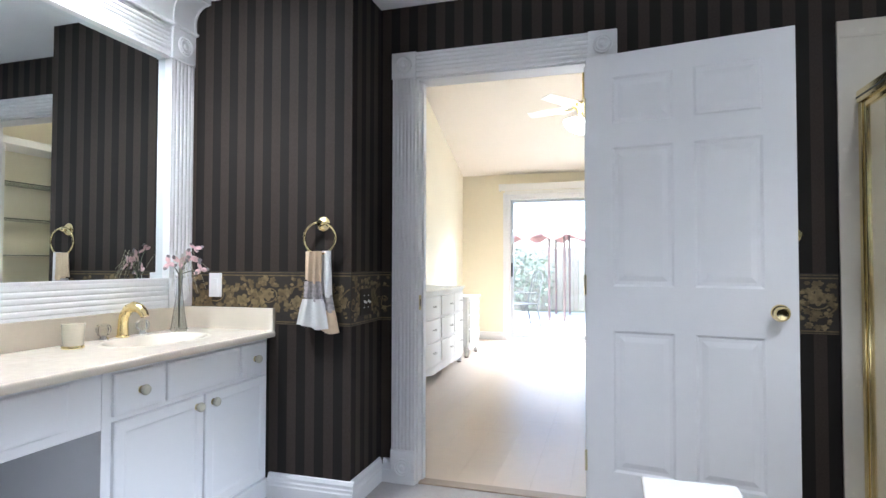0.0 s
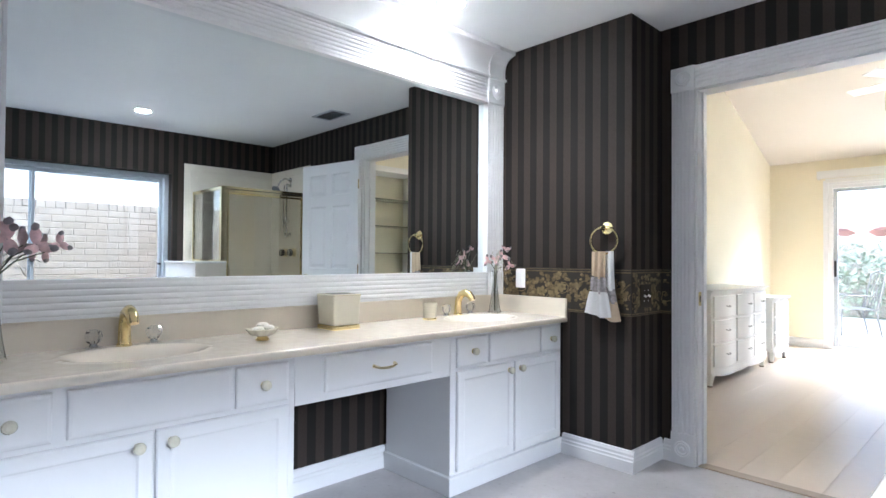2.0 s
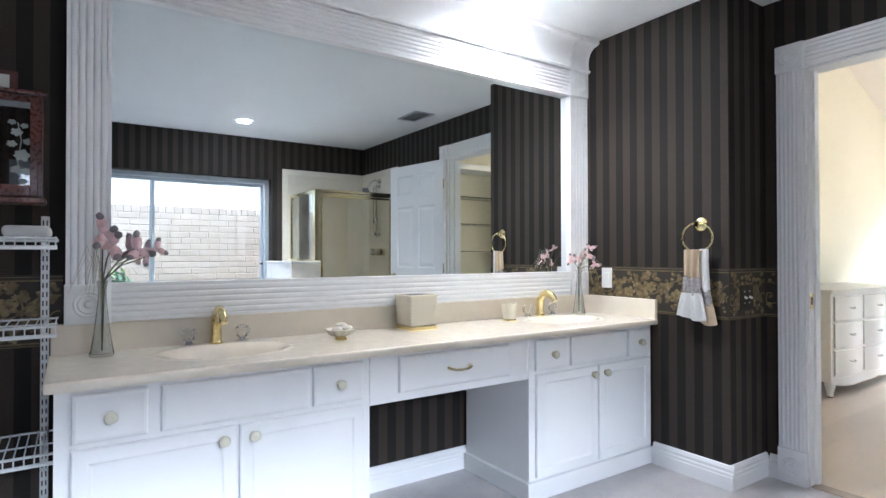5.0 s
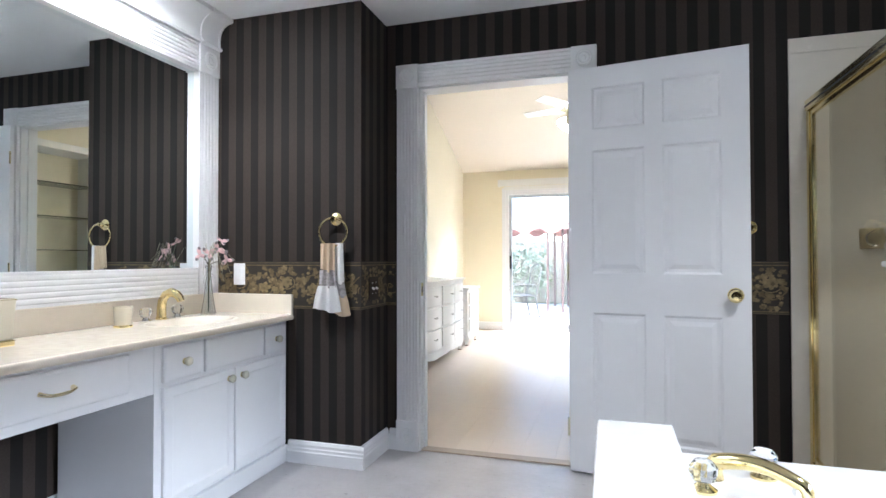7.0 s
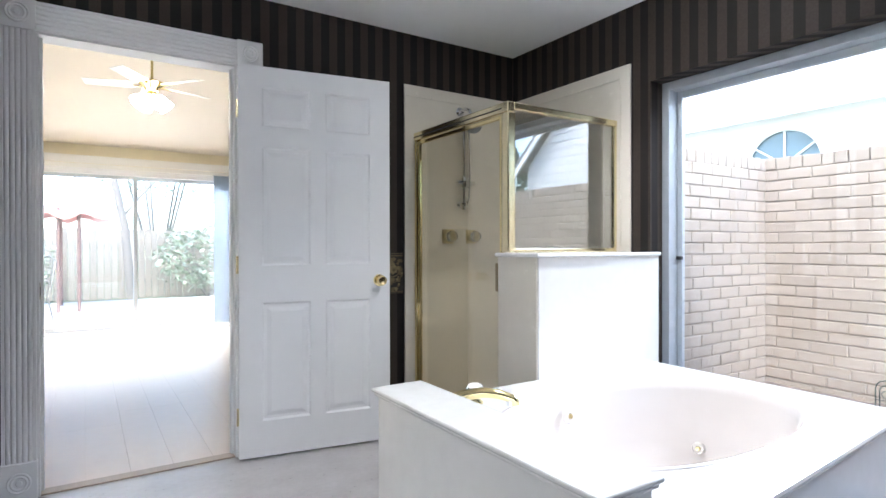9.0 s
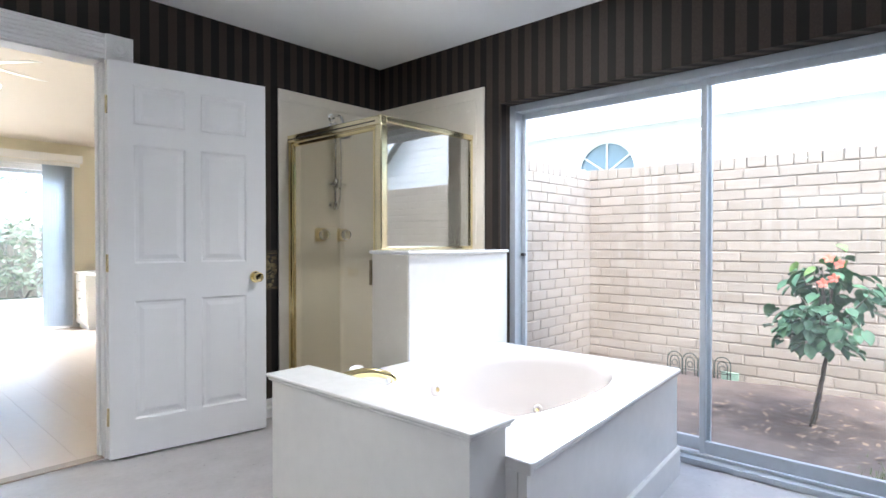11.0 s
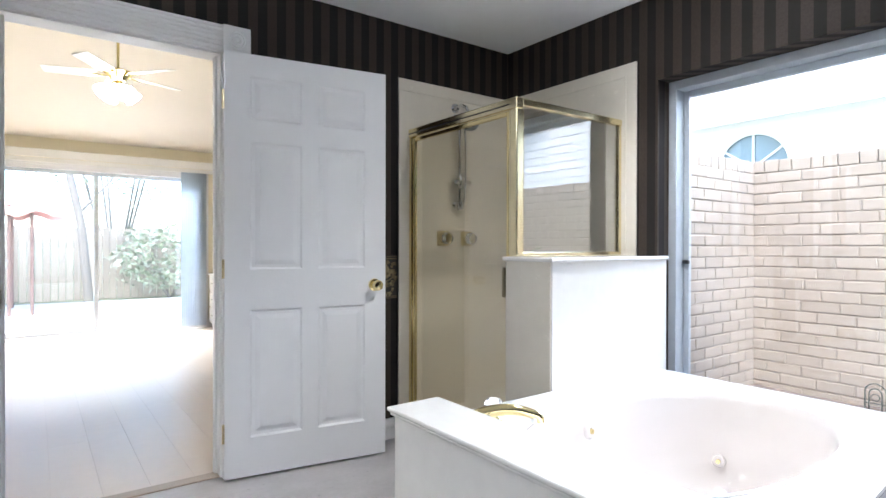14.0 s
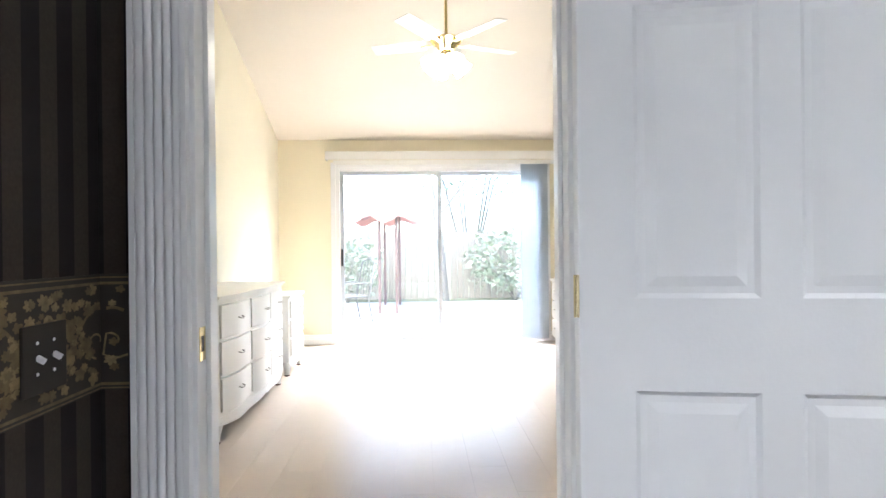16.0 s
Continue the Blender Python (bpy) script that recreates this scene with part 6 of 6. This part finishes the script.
def curved_front(bm, y0, y1, z0, z1, xf, a0, a1, amp, th):
    n = 12
    g = []
    for i in range(n + 1):
        y = y0 + (y1 - y0) * i / n
        x = xf + bow(y, a0, a1, amp)
        g.append([bm.verts.new(p) for p in ((x, y, z0), (x + th, y, z0 + 0.006), (x + th, y, z1 - 0.006), (x, y, z1), (x - 0.01, y, z1), (x - 0.01, y, z0))])
    for p, q in zip(g, g[1:]):
        for k in range(6):
            bm.faces.new((p[k], p[(k + 1) % 6], q[(k + 1) % 6], q[k]))
    bm.faces.new(g[0][::-1]), bm.faces.new(g[-1])
    return bm


def chest(name, label, xb, xf, y0, y1, h, cols, rows, amp, cat):
    t = thing(name, ((xb + xf) / 2, (y0 + y1) / 2, 0), label, cat)
    lh = 0.125
    n = 24
    bm = bmesh.new()
    edge = [(xb, y0)] + [(xf - 0.02 + bow(y0 + (y1 - y0) * i / n, y0, y1, amp), y0 + (y1 - y0) * i / n) for i in range(n + 1)] + [(xb, y1)]
    sweep(bm, edge, (0, 0, lh), (1, 0, 0), (0, 1, 0), (0, 0, 1), h - lh - 0.03)
    part("body", bm, FURN, t)
    for k, (dz, o) in enumerate(((0.030, 0.012), (0.016, 0.026))):
        bm = bmesh.new()
        top = [(xb, y0 - o)] + [(xf - 0.02 + o + bow(y0 + (y1 - y0) * i / n, y0, y1, amp), y0 - o + (y1 - y0 + 2 * o) * i / n) for i in range(n + 1)] + [(xb, y1 + o)]
        sweep(bm, top, (0, 0, h - dz), (1, 0, 0), (0, 1, 0), (0, 0, 1), 0.0138 if k == 0 else 0.016)
        part("top_moulding" if k == 0 else "top", bm, FURN, t)
    bm = bmesh.new()
    pts = [(y0 + (y1 - y0) * i / n, lh - 0.035 * abs(math.sin(2 * math.pi * i / n)) ** 0.7) for i in range(n + 1)]
    v = [[bm.verts.new((xf - 0.014 + bow(y, y0, y1, amp), y, q)) for q in (z - 0.01, lh + 0.03)] + [bm.verts.new((xf - 0.035 + bow(y, y0, y1, amp), y, q)) for q in (lh + 0.03, z - 0.01)] for y, z in pts]
    for p, q in zip(v, v[1:]):
        for k in range(4):
            bm.faces.new((p[k], p[(k + 1) % 4], q[(k + 1) % 4], q[k]))
    part("shaped_apron", bm, FURN, t, smooth=40)
    rh = (h - lh - 0.03 - 0.06) / rows
    cw = (y1 - y0 - 0.06) / cols
    for c in range(cols):
        for r in range(rows):
            a, b = y0 + 0.03 + cw * c + 0.012, y0 + 0.03 + cw * (c + 1) - 0.012
            z0 = lh + 0.045 + rh * r + 0.008
            d = part("drawer", curved_front(bmesh.new(), a, b, z0, z0 + rh - 0.016, xf - 0.02, y0, y1, amp, 0.014), FURN, t)
            yc = (a + b) / 2
            xx = xf - 0.006 + bow(yc, y0, y1, amp)
            bm = tube(bmesh.new(), [(xx, yc - 0.035, z0 + rh * 0.5), (xx + 0.018, yc - 0.03, z0 + rh * 0.47), (xx + 0.020, yc, z0 + rh * 0.45), (xx + 0.018, yc + 0.03, z0 + rh * 0.47), (xx, yc + 0.035, z0 + rh * 0.5)], 0.004, 6)
            part("pull", bm, STEEL, d, "dull metal pull")
    for x in (xb + 0.04, xf - 0.045):
        for y in (y0 + 0.045, y1 - 0.045):
            leg(t, x, y, lh)
    return t


chest("dresser", "white lacquered serpentine dresser with nine drawers against the wall", BW + 0.03, -1.285, 4.76, 6.24, 0.855, 3, 3, 0.040, "dresser")
chest("nightstand", "white lacquered bedside chest with bowed drawers", BW + 0.03, -1.285, 6.47, 7.03, 0.715, 1, 3, 0.020, "nightstand")

t = thing("writing_desk", (1.8, 7.5, 0), "white lacquered desk with a drawer pedestal", "desk")
part("top", box(bmesh.new(), (1.40, 6.90, 0.715), (2.02, 8.10, 0.745), 0.004), FURN, t)
part("pedestal", boxes(((1.43, 7.66, 0.06), (2.0, 8.08, 0.7148))), FURN, t)
for k in range(3):
    d = part("drawer", box(bmesh.new(), (1.412, 7.675, 0.075 + 0.215 * k), (1.4298, 8.065, 0.275 + 0.215 * k), 0.003), FURN, t)
    part("pull", tube(bmesh.new(), [(1.411, 7.83, 0.185 + 0.215 * k), (1.395, 7.84, 0.18 + 0.215 * k), (1.395, 7.90, 0.18 + 0.215 * k), (1.411, 7.91, 0.185 + 0.215 * k)], 0.004, 6), STEEL, d)
part("plinth", boxes(((1.45, 7.68, 0), (1.98, 8.06, 0.06))), FURN, t)
part("end_panel", box(bmesh.new(), (1.43, 6.92, 0), (2.0, 6.95, 0.7148), 0.002), FURN, t)

t = thing("bookcase", (2.25, 6.2, 0), "tall built-in white bookcase with glass shelves", "bookcase")
KB, KF = BE - 0.002, 2.05
for y in (4.20, 5.10, 6.0, 6.9, 8.10):
    part("upright", boxes(((KF, y, 0), (KB - 0.02, y + 0.03, 2.32))), FURN, t)
part("back_panel", boxes(((KB - 0.0198, 4.20, 0), (KB, 8.13, 2.32))), LEFTWALL, t)
part("cornice", box(bmesh.new(), (KF - 0.03, 4.17, 2.3202), (KB, 8.14, 2.40), 0.006), FURN, t)
SHELFGLASS = mat("green_edged_glass", (0.42, 0.50, 0.47), 0.05, trans=0.8, var=0.0)
for a, b in ((4.23, 5.10), (5.13, 6.0), (6.03, 6.9), (6.93, 8.10)):
    for z in (0.42, 0.80, 1.18, 1.56, 1.94):
        part("shelf", boxes(((KF + 0.02, a + 0.002, z), (KB - 0.022, b - 0.002, z + 0.010))), SHELFGLASS, t)

t = thing("valance", (0.25, BN - 0.06, 2.16), "white valance box over the patio door", "valance")
part("front_board", box(bmesh.new(), (-1.235, BN - 0.115, 2.160), (1.495, BN - 0.10, 2.258), 0.003), FURN, t)
part("top_board", boxes(((-1.235, BN - 0.0995, 2.243), (1.495, BN - 0.001, 2.258))), FURN, t)
for x in (-1.235, 1.48):
    part("end_board", boxes(((x, BN - 0.0995, 2.160), (x + 0.015, BN - 0.001, 2.2428))), FURN, t)
t = thing("vertical_blinds", (1.28, BN - 0.06, 0.05), "stacked blue-grey vertical blinds drawn to one side", "vertical blinds")
BLIND = mat("blue_grey_blind", (0.62, 0.68, 0.75), 0.7, var=0.06, scale=6)
part("head_rail", boxes(((-1.15, BN - 0.075, 2.110), (1.47, BN - 0.045, 2.159))), FURN, t)
for k in range(11):
    x = 1.075 + 0.029 * k
    bm = bmesh.new()
    g = [[bm.verts.new((x + 0.040 * s * 0.55 + 0.006 * (1 - s * s), BN - 0.060 + 0.040 * s * 0.8, z)) for s in (-1, -0.5, 0, 0.5, 1)] for z in (0.035, 2.109)]
    h = [[bm.verts.new(v.co + Vector((0.0012, -0.0006, 0))) for v in row] for row in g]
    for a in (g, h):
        for i in range(4):
            bm.faces.new((a[0][i], a[0][i + 1], a[1][i + 1], a[1][i]))
    part("vane", bm, BLIND, t, smooth=180)

t = thing("ceiling_fan", (0.08, 5.6, 2.4), "brass ceiling fan with white blades and lit glass shades", "ceiling fan")
FXC, FYC, FZ = 0.064, 5.60, 2.60
part("downrod", tube(bmesh.new(), [(FXC, FYC, FZ + 0.05), (FXC, FYC, 2.40 + SL * (BN - FYC) - 0.01)], 0.012, 10), BRASS, t, smooth=60)
part("canopy", lathe(bmesh.new(), [(0.02, 0), (0.05, 0.03), (0.07, 0.08), (0.07, 0.12)], Matrix.Translation((FXC, FYC, 2.40 + SL * (BN - FYC) - 0.10)), 20), BRASS, t, smooth=50)
part("motor", lathe(bmesh.new(), [(0.015, 0.075), (0.05, 0.068), (0.115, 0.040), (0.120, 0.030), (0.10, 0.010), (0.07, -0.01), (0.06, -0.04), (0.045, -0.05), (0, -0.05)], Matrix.Translation((FXC, FYC, FZ)), 28), BRASS, t, smooth=40)
part("light_kit", lathe(bmesh.new(), [(0.035, -0.05), (0.05, -0.06), (0.05, -0.075), (0.03, -0.10), (0.015, -0.12), (0, -0.125)], Matrix.Translation((FXC, FYC, FZ)), 20), BRASS, t, smooth=40)
BULB = mat("lit_shade", (1.0, 0.93, 0.80), 0.4, var=0.0, emit=2.0)
for k in range(5):
    a = 0.35 + 6.28318 * k / 5
    m = Matrix.Translation((FXC, FYC, FZ + 0.012)) @ Matrix.Rotation(a, 4, "Z")
    b = part("blade", box(bmesh.new(), (0.16, -0.060, -0.003), (0.56, 0.060, 0.003), 0.002, m=m @ Matrix.Rotation(0.2, 4, "X")), FURN, t)
    part("blade_iron", box(bmesh.new(), (0.09, -0.018, -0.012), (0.20, 0.018, -0.006), 0.002, m=m), BRASS, b)
for k in range(4):
    a = 0.4 + 6.28318 * k / 4
    d = Vector((math.cos(a), math.sin(a), -0.9)).normalized()
    c = Vector((FXC, FYC, FZ - 0.085)) + Vector((math.cos(a), math.sin(a), -0.2)) * 0.06
    s = part("shade", lathe(bmesh.new(), [(0.020, 0), (0.036, 0.025), (0.062, 0.075), (0.072, 0.115), (0.064, 0.12), (0, 0.112)], aim(c, d), 16), BULB, t, "glowing frosted glass shade", smooth=60)
lamp("fan_lamp", "POINT", FAN_W, Matrix.Translation((FXC, FYC, FZ - 0.30)), (1.0, 0.86, 0.66), radius=0.12)

# ---- patio beyond the bedroom ----
solid("patio", boxes(((-5.0, BN + 0.125, -0.195), (6.0, 13.5, -0.03))), CONCRETE, "pale concrete patio slab", "patio", kind="structure")
# canvas, iron and pole colours lightened to carry the washed-out outdoor glare
RED = mat("hazed_red_canvas", (0.50, 0.30, 0.28), 0.85, var=0.25, scale=4)
IRON = mat("hazed_iron", (0.13, 0.125, 0.12), 0.5, 0.2, var=0.2)
HAZEPOLE = mat("hazed_pole_paint", (0.17, 0.115, 0.105), 0.7, var=0.3, scale=9)
t = thing("gazebo", (-1.5, 12.0, -0.03), "patio gazebo with a haze-paled red canvas roof on brown poles", "gazebo")
for x in (-2.6, -0.86, -0.56):
    for y in (11.4, 12.9):
        part("pole", tube(bmesh.new(), [(x, y, -0.03), (x, y, 1.78)], 0.025, 8), HAZEPOLE, t, smooth=60)
bm = bmesh.new()
n = 24
pts = [(-2.9 + 2.85 * i / n, 1.76 + 0.05 * math.sin(i * 1.3)) for i in range(n + 1)]
for y, s in ((11.25, 0), (13.05, 1)):
    a = [bm.verts.new((x, y, z - 0.10 - 0.04 * abs(math.sin(i * 0.8)))) for i, (x, z) in enumerate(pts)]
    b = [bm.verts.new((x, y + (0.02 if s else -0.02), z)) for x, z in pts]
    for i in range(n):
        bm.faces.new((a[i], a[i + 1], b[i + 1], b[i]))
    if s == 0:
        keep = b
ridge = [bm.verts.new((x * 0.5 - 0.7, 12.15, z + 0.10)) for x, z in pts]
for i in range(n):
    bm.faces.new((keep[i], keep[i + 1], ridge[i + 1], ridge[i])), bm.faces.new((ridge[i], ridge[i + 1], b[i + 1], b[i]))
part("canopy", bm, RED, t, "haze-paled red canvas roof")


def patio_chair(x, y, rz):
    t = thing("patio_chair", pose(x, y, -0.03, 0, 0, rz), "wrought-iron patio armchair in haze-lightened grey", "chair")
    for s in (-0.24, 0.24):
        part("side_frame", tube(bmesh.new(), [(s, 0.25, 0), (s, 0.24, 0.55), (s, 0.20, 0.62), (s, -0.20, 0.62), (s, -0.24, 0.55), (s, -0.20, 0.40), (s, -0.28, 0)], 0.013, 8), IRON, t, smooth=60, local=True)
    part("seat", box(bmesh.new(), (-0.24, -0.22, 0.40), (0.24, 0.25, 0.42), 0.005), IRON, t, local=True)
    for k in range(5):
        part("back_bar", tube(bmesh.new(), [(-0.2 + 0.1 * k, -0.22, 0.42), (-0.2 + 0.1 * k, -0.32, 0.95)], 0.007, 6), IRON, t, local=True)
    part("back_rail", tube(bmesh.new(), [(-0.25, -0.22, 0.40), (-0.24, -0.33, 0.94), (0, -0.34, 1.0), (0.24, -0.33, 0.94), (0.25, -0.22, 0.40)], 0.013, 8), IRON, t, smooth=60, local=True)


patio_chair(-1.25, 10.3, 120)
# bark and leaf colours paled to put the bright outdoor haze into them
HAZEBARK = mat("hazed_bark", (0.22, 0.20, 0.18), 0.9, var=0.2, scale=12)
SHRUB = mat("hazed_shrub_leaf", (0.30, 0.34, 0.25), 0.6, var=0.5, scale=6)


def shrub(x, y, z, r, h, n, seed, label, name="shrub"):
    rng = random.Random(seed)
    t = thing(name, (x, y, -0.2), label, "shrub" if name == "shrub" else "tree")
    for k in range(7):
        a = rng.uniform(0, 6.28)
        part("stem", tube(bmesh.new(), [(x, y, -0.2), (x + 0.35 * r * math.cos(a), y + 0.35 * r * math.sin(a), z + h * 0.35), (x + 0.8 * r * math.cos(a), y + 0.8 * r * math.sin(a), z + h * rng.uniform(0.6, 0.95))], [0.014 * h, 0.008 * h, 0.005], 6), HAZEBARK, t, smooth=60)
    bm = bmesh.new()
    for k in range(n):
        d = Vector((rng.gauss(0, 1), rng.gauss(0, 1), rng.gauss(0, 1))).normalized() * (0.55 + 0.5 * rng.random())
        o = Vector((x + d.x * r, y + d.y * r, z + h * 0.55 + d.z * h * 0.5)) + Vector([rng.gauss(0, 0.09) for _ in range(3)])
        c = Vector((rng.uniform(-1, 1), rng.uniform(-1, 1), rng.uniform(-0.6, 0.6))) * 0.085
        e = Vector((rng.uniform(-1, 1), rng.uniform(-1, 1), rng.uniform(-1, 1))) * 0.045
        bm.faces.new([bm.verts.new(o + q) for q in (-c, e, c, -e)])
    tagged(part("foliage", bm, SHRUB, t, "loose small leaves"), kind="stuff")


shrub(-1.9, 15.0, -0.1, 0.9, 1.5, 900, 31, "pale leafy shrub against the garden fence")
shrub(2.2, 15.2, -0.1, 1.3, 1.7, 1400, 32, "wide pale leafy shrub against the garden fence")
shrub(3.6, 15.4, -0.1, 1.0, 1.9, 900, 33, "pale leafy shrub against the garden fence")
shrub(1.6, 21.0, 2.2, 2.6, 3.6, 1500, 34, "broad tree with thin foliage behind the fence", "garden_tree")
t = thing("tree_trunk", (0.35, 14.6, -0.2), "leaning bare grey tree trunk beyond the patio", "tree")
part("trunk", tube(bmesh.new(), [(0.45, 14.6, -0.2), (0.30, 14.6, 1.6), (-0.05, 14.6, 3.4), (-0.4, 14.7, 6.0)], [0.10, 0.085, 0.07, 0.05], 10), HAZEBARK, t, smooth=60)
part("limb", tube(bmesh.new(), [(0.25, 14.6, 1.8), (1.1, 14.7, 2.9), (1.8, 14.8, 3.4)], [0.03, 0.02, 0.010], 8), HAZEBARK, t, smooth=60)
FENCEW = piece_mat("weathered_fence", (0.26, 0.225, 0.19), (0.38, 0.34, 0.29), 0.9, 0.3, 50)
t = thing("fence", (0, 16.0, -0.2), "weathered pale board fence at the end of the garden", "fence")
me = finish(box(bmesh.new(), (-0.068, -0.010, -0.2), (0.068, 0.010, 1.55), 0.004), "board", FENCEW, 0)
for k in range(120):
    ob = new("board", me)
    ob.parent, ob.matrix_parent_inverse = t, HOME[t].inverted()
    ob.matrix_basis = Matrix.Translation((-9 + 0.15 * k, 16.0 + 0.012 * (k % 2), 0.02 * math.sin(k * 2.7)))
for z in (0.3, 1.2):
    part("rail", boxes(((-9, 16.03, z), (9, 16.07, z + 0.09))), FENCEW, t)

# ---- bricks of the garden wall ----
CO, BL = 0.0827, 0.248
rows_n = 22
top0 = GZ - 0.05 + CO * rows_n
rngb = random.Random(77)


def brick_mesh(l, h, d, seed):
    rng = random.Random(seed)
    bm = bmesh.new()
    rings = []
    for y, inset in ((0.0, 0.0), (-d + 0.006, 0.0), (-d + 0.0018, 0.0022), (-d, 0.007)):
        pts = []
        for x, z in ((0, 0), (0.33, 0), (0.66, 0), (1, 0), (1, 0.5), (1, 1), (0.66, 1), (0.33, 1), (0, 1), (0, 0.5)):
            j = 0.0035 if y else 0.0
            pts.append(bm.verts.new((inset + x * (l - 2 * inset) + rng.uniform(-j, j), y, inset + z * (h - 2 * inset) + rng.uniform(-j, j))))
        rings.append(pts)
    for a, b in zip(rings, rings[1:]):
        for k in range(10):
            bm.faces.new((a[k], a[(k + 1) % 10], b[(k + 1) % 10], b[k]))
    bm.faces.new(rings[-1])
    return finish(bm, "brick", BRICK, 0)


full = [brick_mesh(BL - 0.007, CO - 0.007, 0.033, k) for k in range(8)]
cap_m = [brick_mesh(w, 0.092, 0.125, 40 + k) for k, w in enumerate((0.075, 0.085, 0.10, 0.125, 0.19))]


def garden_wall(label, core, origin, along, out, length, near):
    t = thing("garden_wall", core[0], label, "garden wall", "garden walls", kind="structure")
    part("mortar_core", boxes(core), MORTAR, t)
    (ax, ay, az), (bx, by, bz) = core
    part("cap_bed", boxes(((ax + 0.025, ay + 0.025, bz + 0.001), (bx - 0.09, by - 0.09, bz + 0.078))), MORTAR, t)
    u, o = Vector(along), Vector(out)
    base = Matrix((( u.x, -o.x, 0, 0), (u.y, -o.y, 0, 0), (0, 0, 1, 0), (0, 0, 0, 1)))
    left = []
    for r in range(rows_n):
        s = -BL * (0.5 if r % 2 else 0.0) - rngb.uniform(0, 0.05)
        while s < length:
            a, b = max(s, 0.0), min(s + BL, length)
            if b - a > 0.05:
                p = Vector(origin) + u * a + Vector((0, 0, GZ - 0.05 + CO * r)) + o * rngb.uniform(-0.0025, 0.0025)
                m = Matrix.Translation(p) @ base @ Matrix.Diagonal(((b - a) / BL, 1, 1, 1))
                (left.append((p, m)))
            s += BL
    left.sort(key=lambda q: (q[0] - Vector(near)).length)
    for k, (p, m) in enumerate(left[:300]):
        ob = new("brick", full[k % 8])
        ob.parent, ob.matrix_parent_inverse, ob.matrix_basis = t, HOME[t].inverted(), m
    if left[300:]:
        vs, fs = [], []
        for k, (p, m) in enumerate(left[300:]):
            me = full[k % 8]
            n0 = len(vs)
            vs += [m @ v.co for v in me.vertices]
            fs += [[n0 + i for i in f.vertices] for f in me.polygons]
        me = bpy.data.meshes.new("far_bricks")
        me.from_pydata(vs, [], fs)
        me.materials.append(BRICK)
        ob = new("far_bricks", me)
        ob.parent, ob.matrix_parent_inverse = t, HOME[t].inverted()
        tagged(ob, kind="stuff")
    s = 0.0
    while s < length - 0.04:
        me = cap_m[rngb.choice((0, 1, 1, 2, 2, 2, 3))]
        w = max(v.co.x for v in me.vertices)
        ob = new("cap_brick", me)
        ob.parent, ob.matrix_parent_inverse = t, HOME[t].inverted()
        ob.matrix_basis = Matrix.Translation(Vector(origin) + u * s - o * 0.10 + Vector((0, 0, top0 + rngb.uniform(-0.004, 0.006)))) @ base
        s += w + 0.004


garden_wall("tan brick garden wall with a rowlock cap", ((KX - 0.001, -3.495, -0.3), (KX + 0.20, KY + 0.2, top0 - 0.004)), (KX + 0.024, KY, 0), (0, -1, 0), (-1, 0, 0), 5.59, (KX, 0.2, 0.9))
garden_wall("short tan brick garden wall joining the house", ((EX + 0.225, KY - 0.001, -0.3), (KX - 0.002, KY + 0.20, top0 - 0.004)), (EX + 0.225, KY + 0.024, 0), (1, 0, 0), (0, -1, 0), KX - EX - 0.23, (3.2, KY, 0.9))

# ---- bedroom floorboards ----
t = thing("floorboards", (0, 5, 0), "pale oak floorboards running into the bedroom", "floorboards", kind="structure")
bw = 0.19
meb = [finish(box(bmesh.new(), (0.0004, 0.0004, -0.0038), (bw - 0.0004, l - 0.0004, 0.0), 0.0003, seg=1), "board", BOARD, 0) for l in (0.9, 1.2, 1.5)]
for c in range(int((BE - BW) / bw)):
    y = NY + 0.072
    y += 0.0
    k = rngb.randrange(3)
    while y < BN - 0.02:
        l = (0.9, 1.2, 1.5)[k]
        s = min(l, BN - 0.012 - y) / l
        ob = new("board", meb[k])
        ob.parent, ob.matrix_parent_inverse = t, HOME[t].inverted()
        ob.matrix_basis = Matrix.Translation((BW + bw * c, y, 0)) @ Matrix.Diagonal((1, s, 1, 1))
        y += l
        k = rngb.randrange(3)
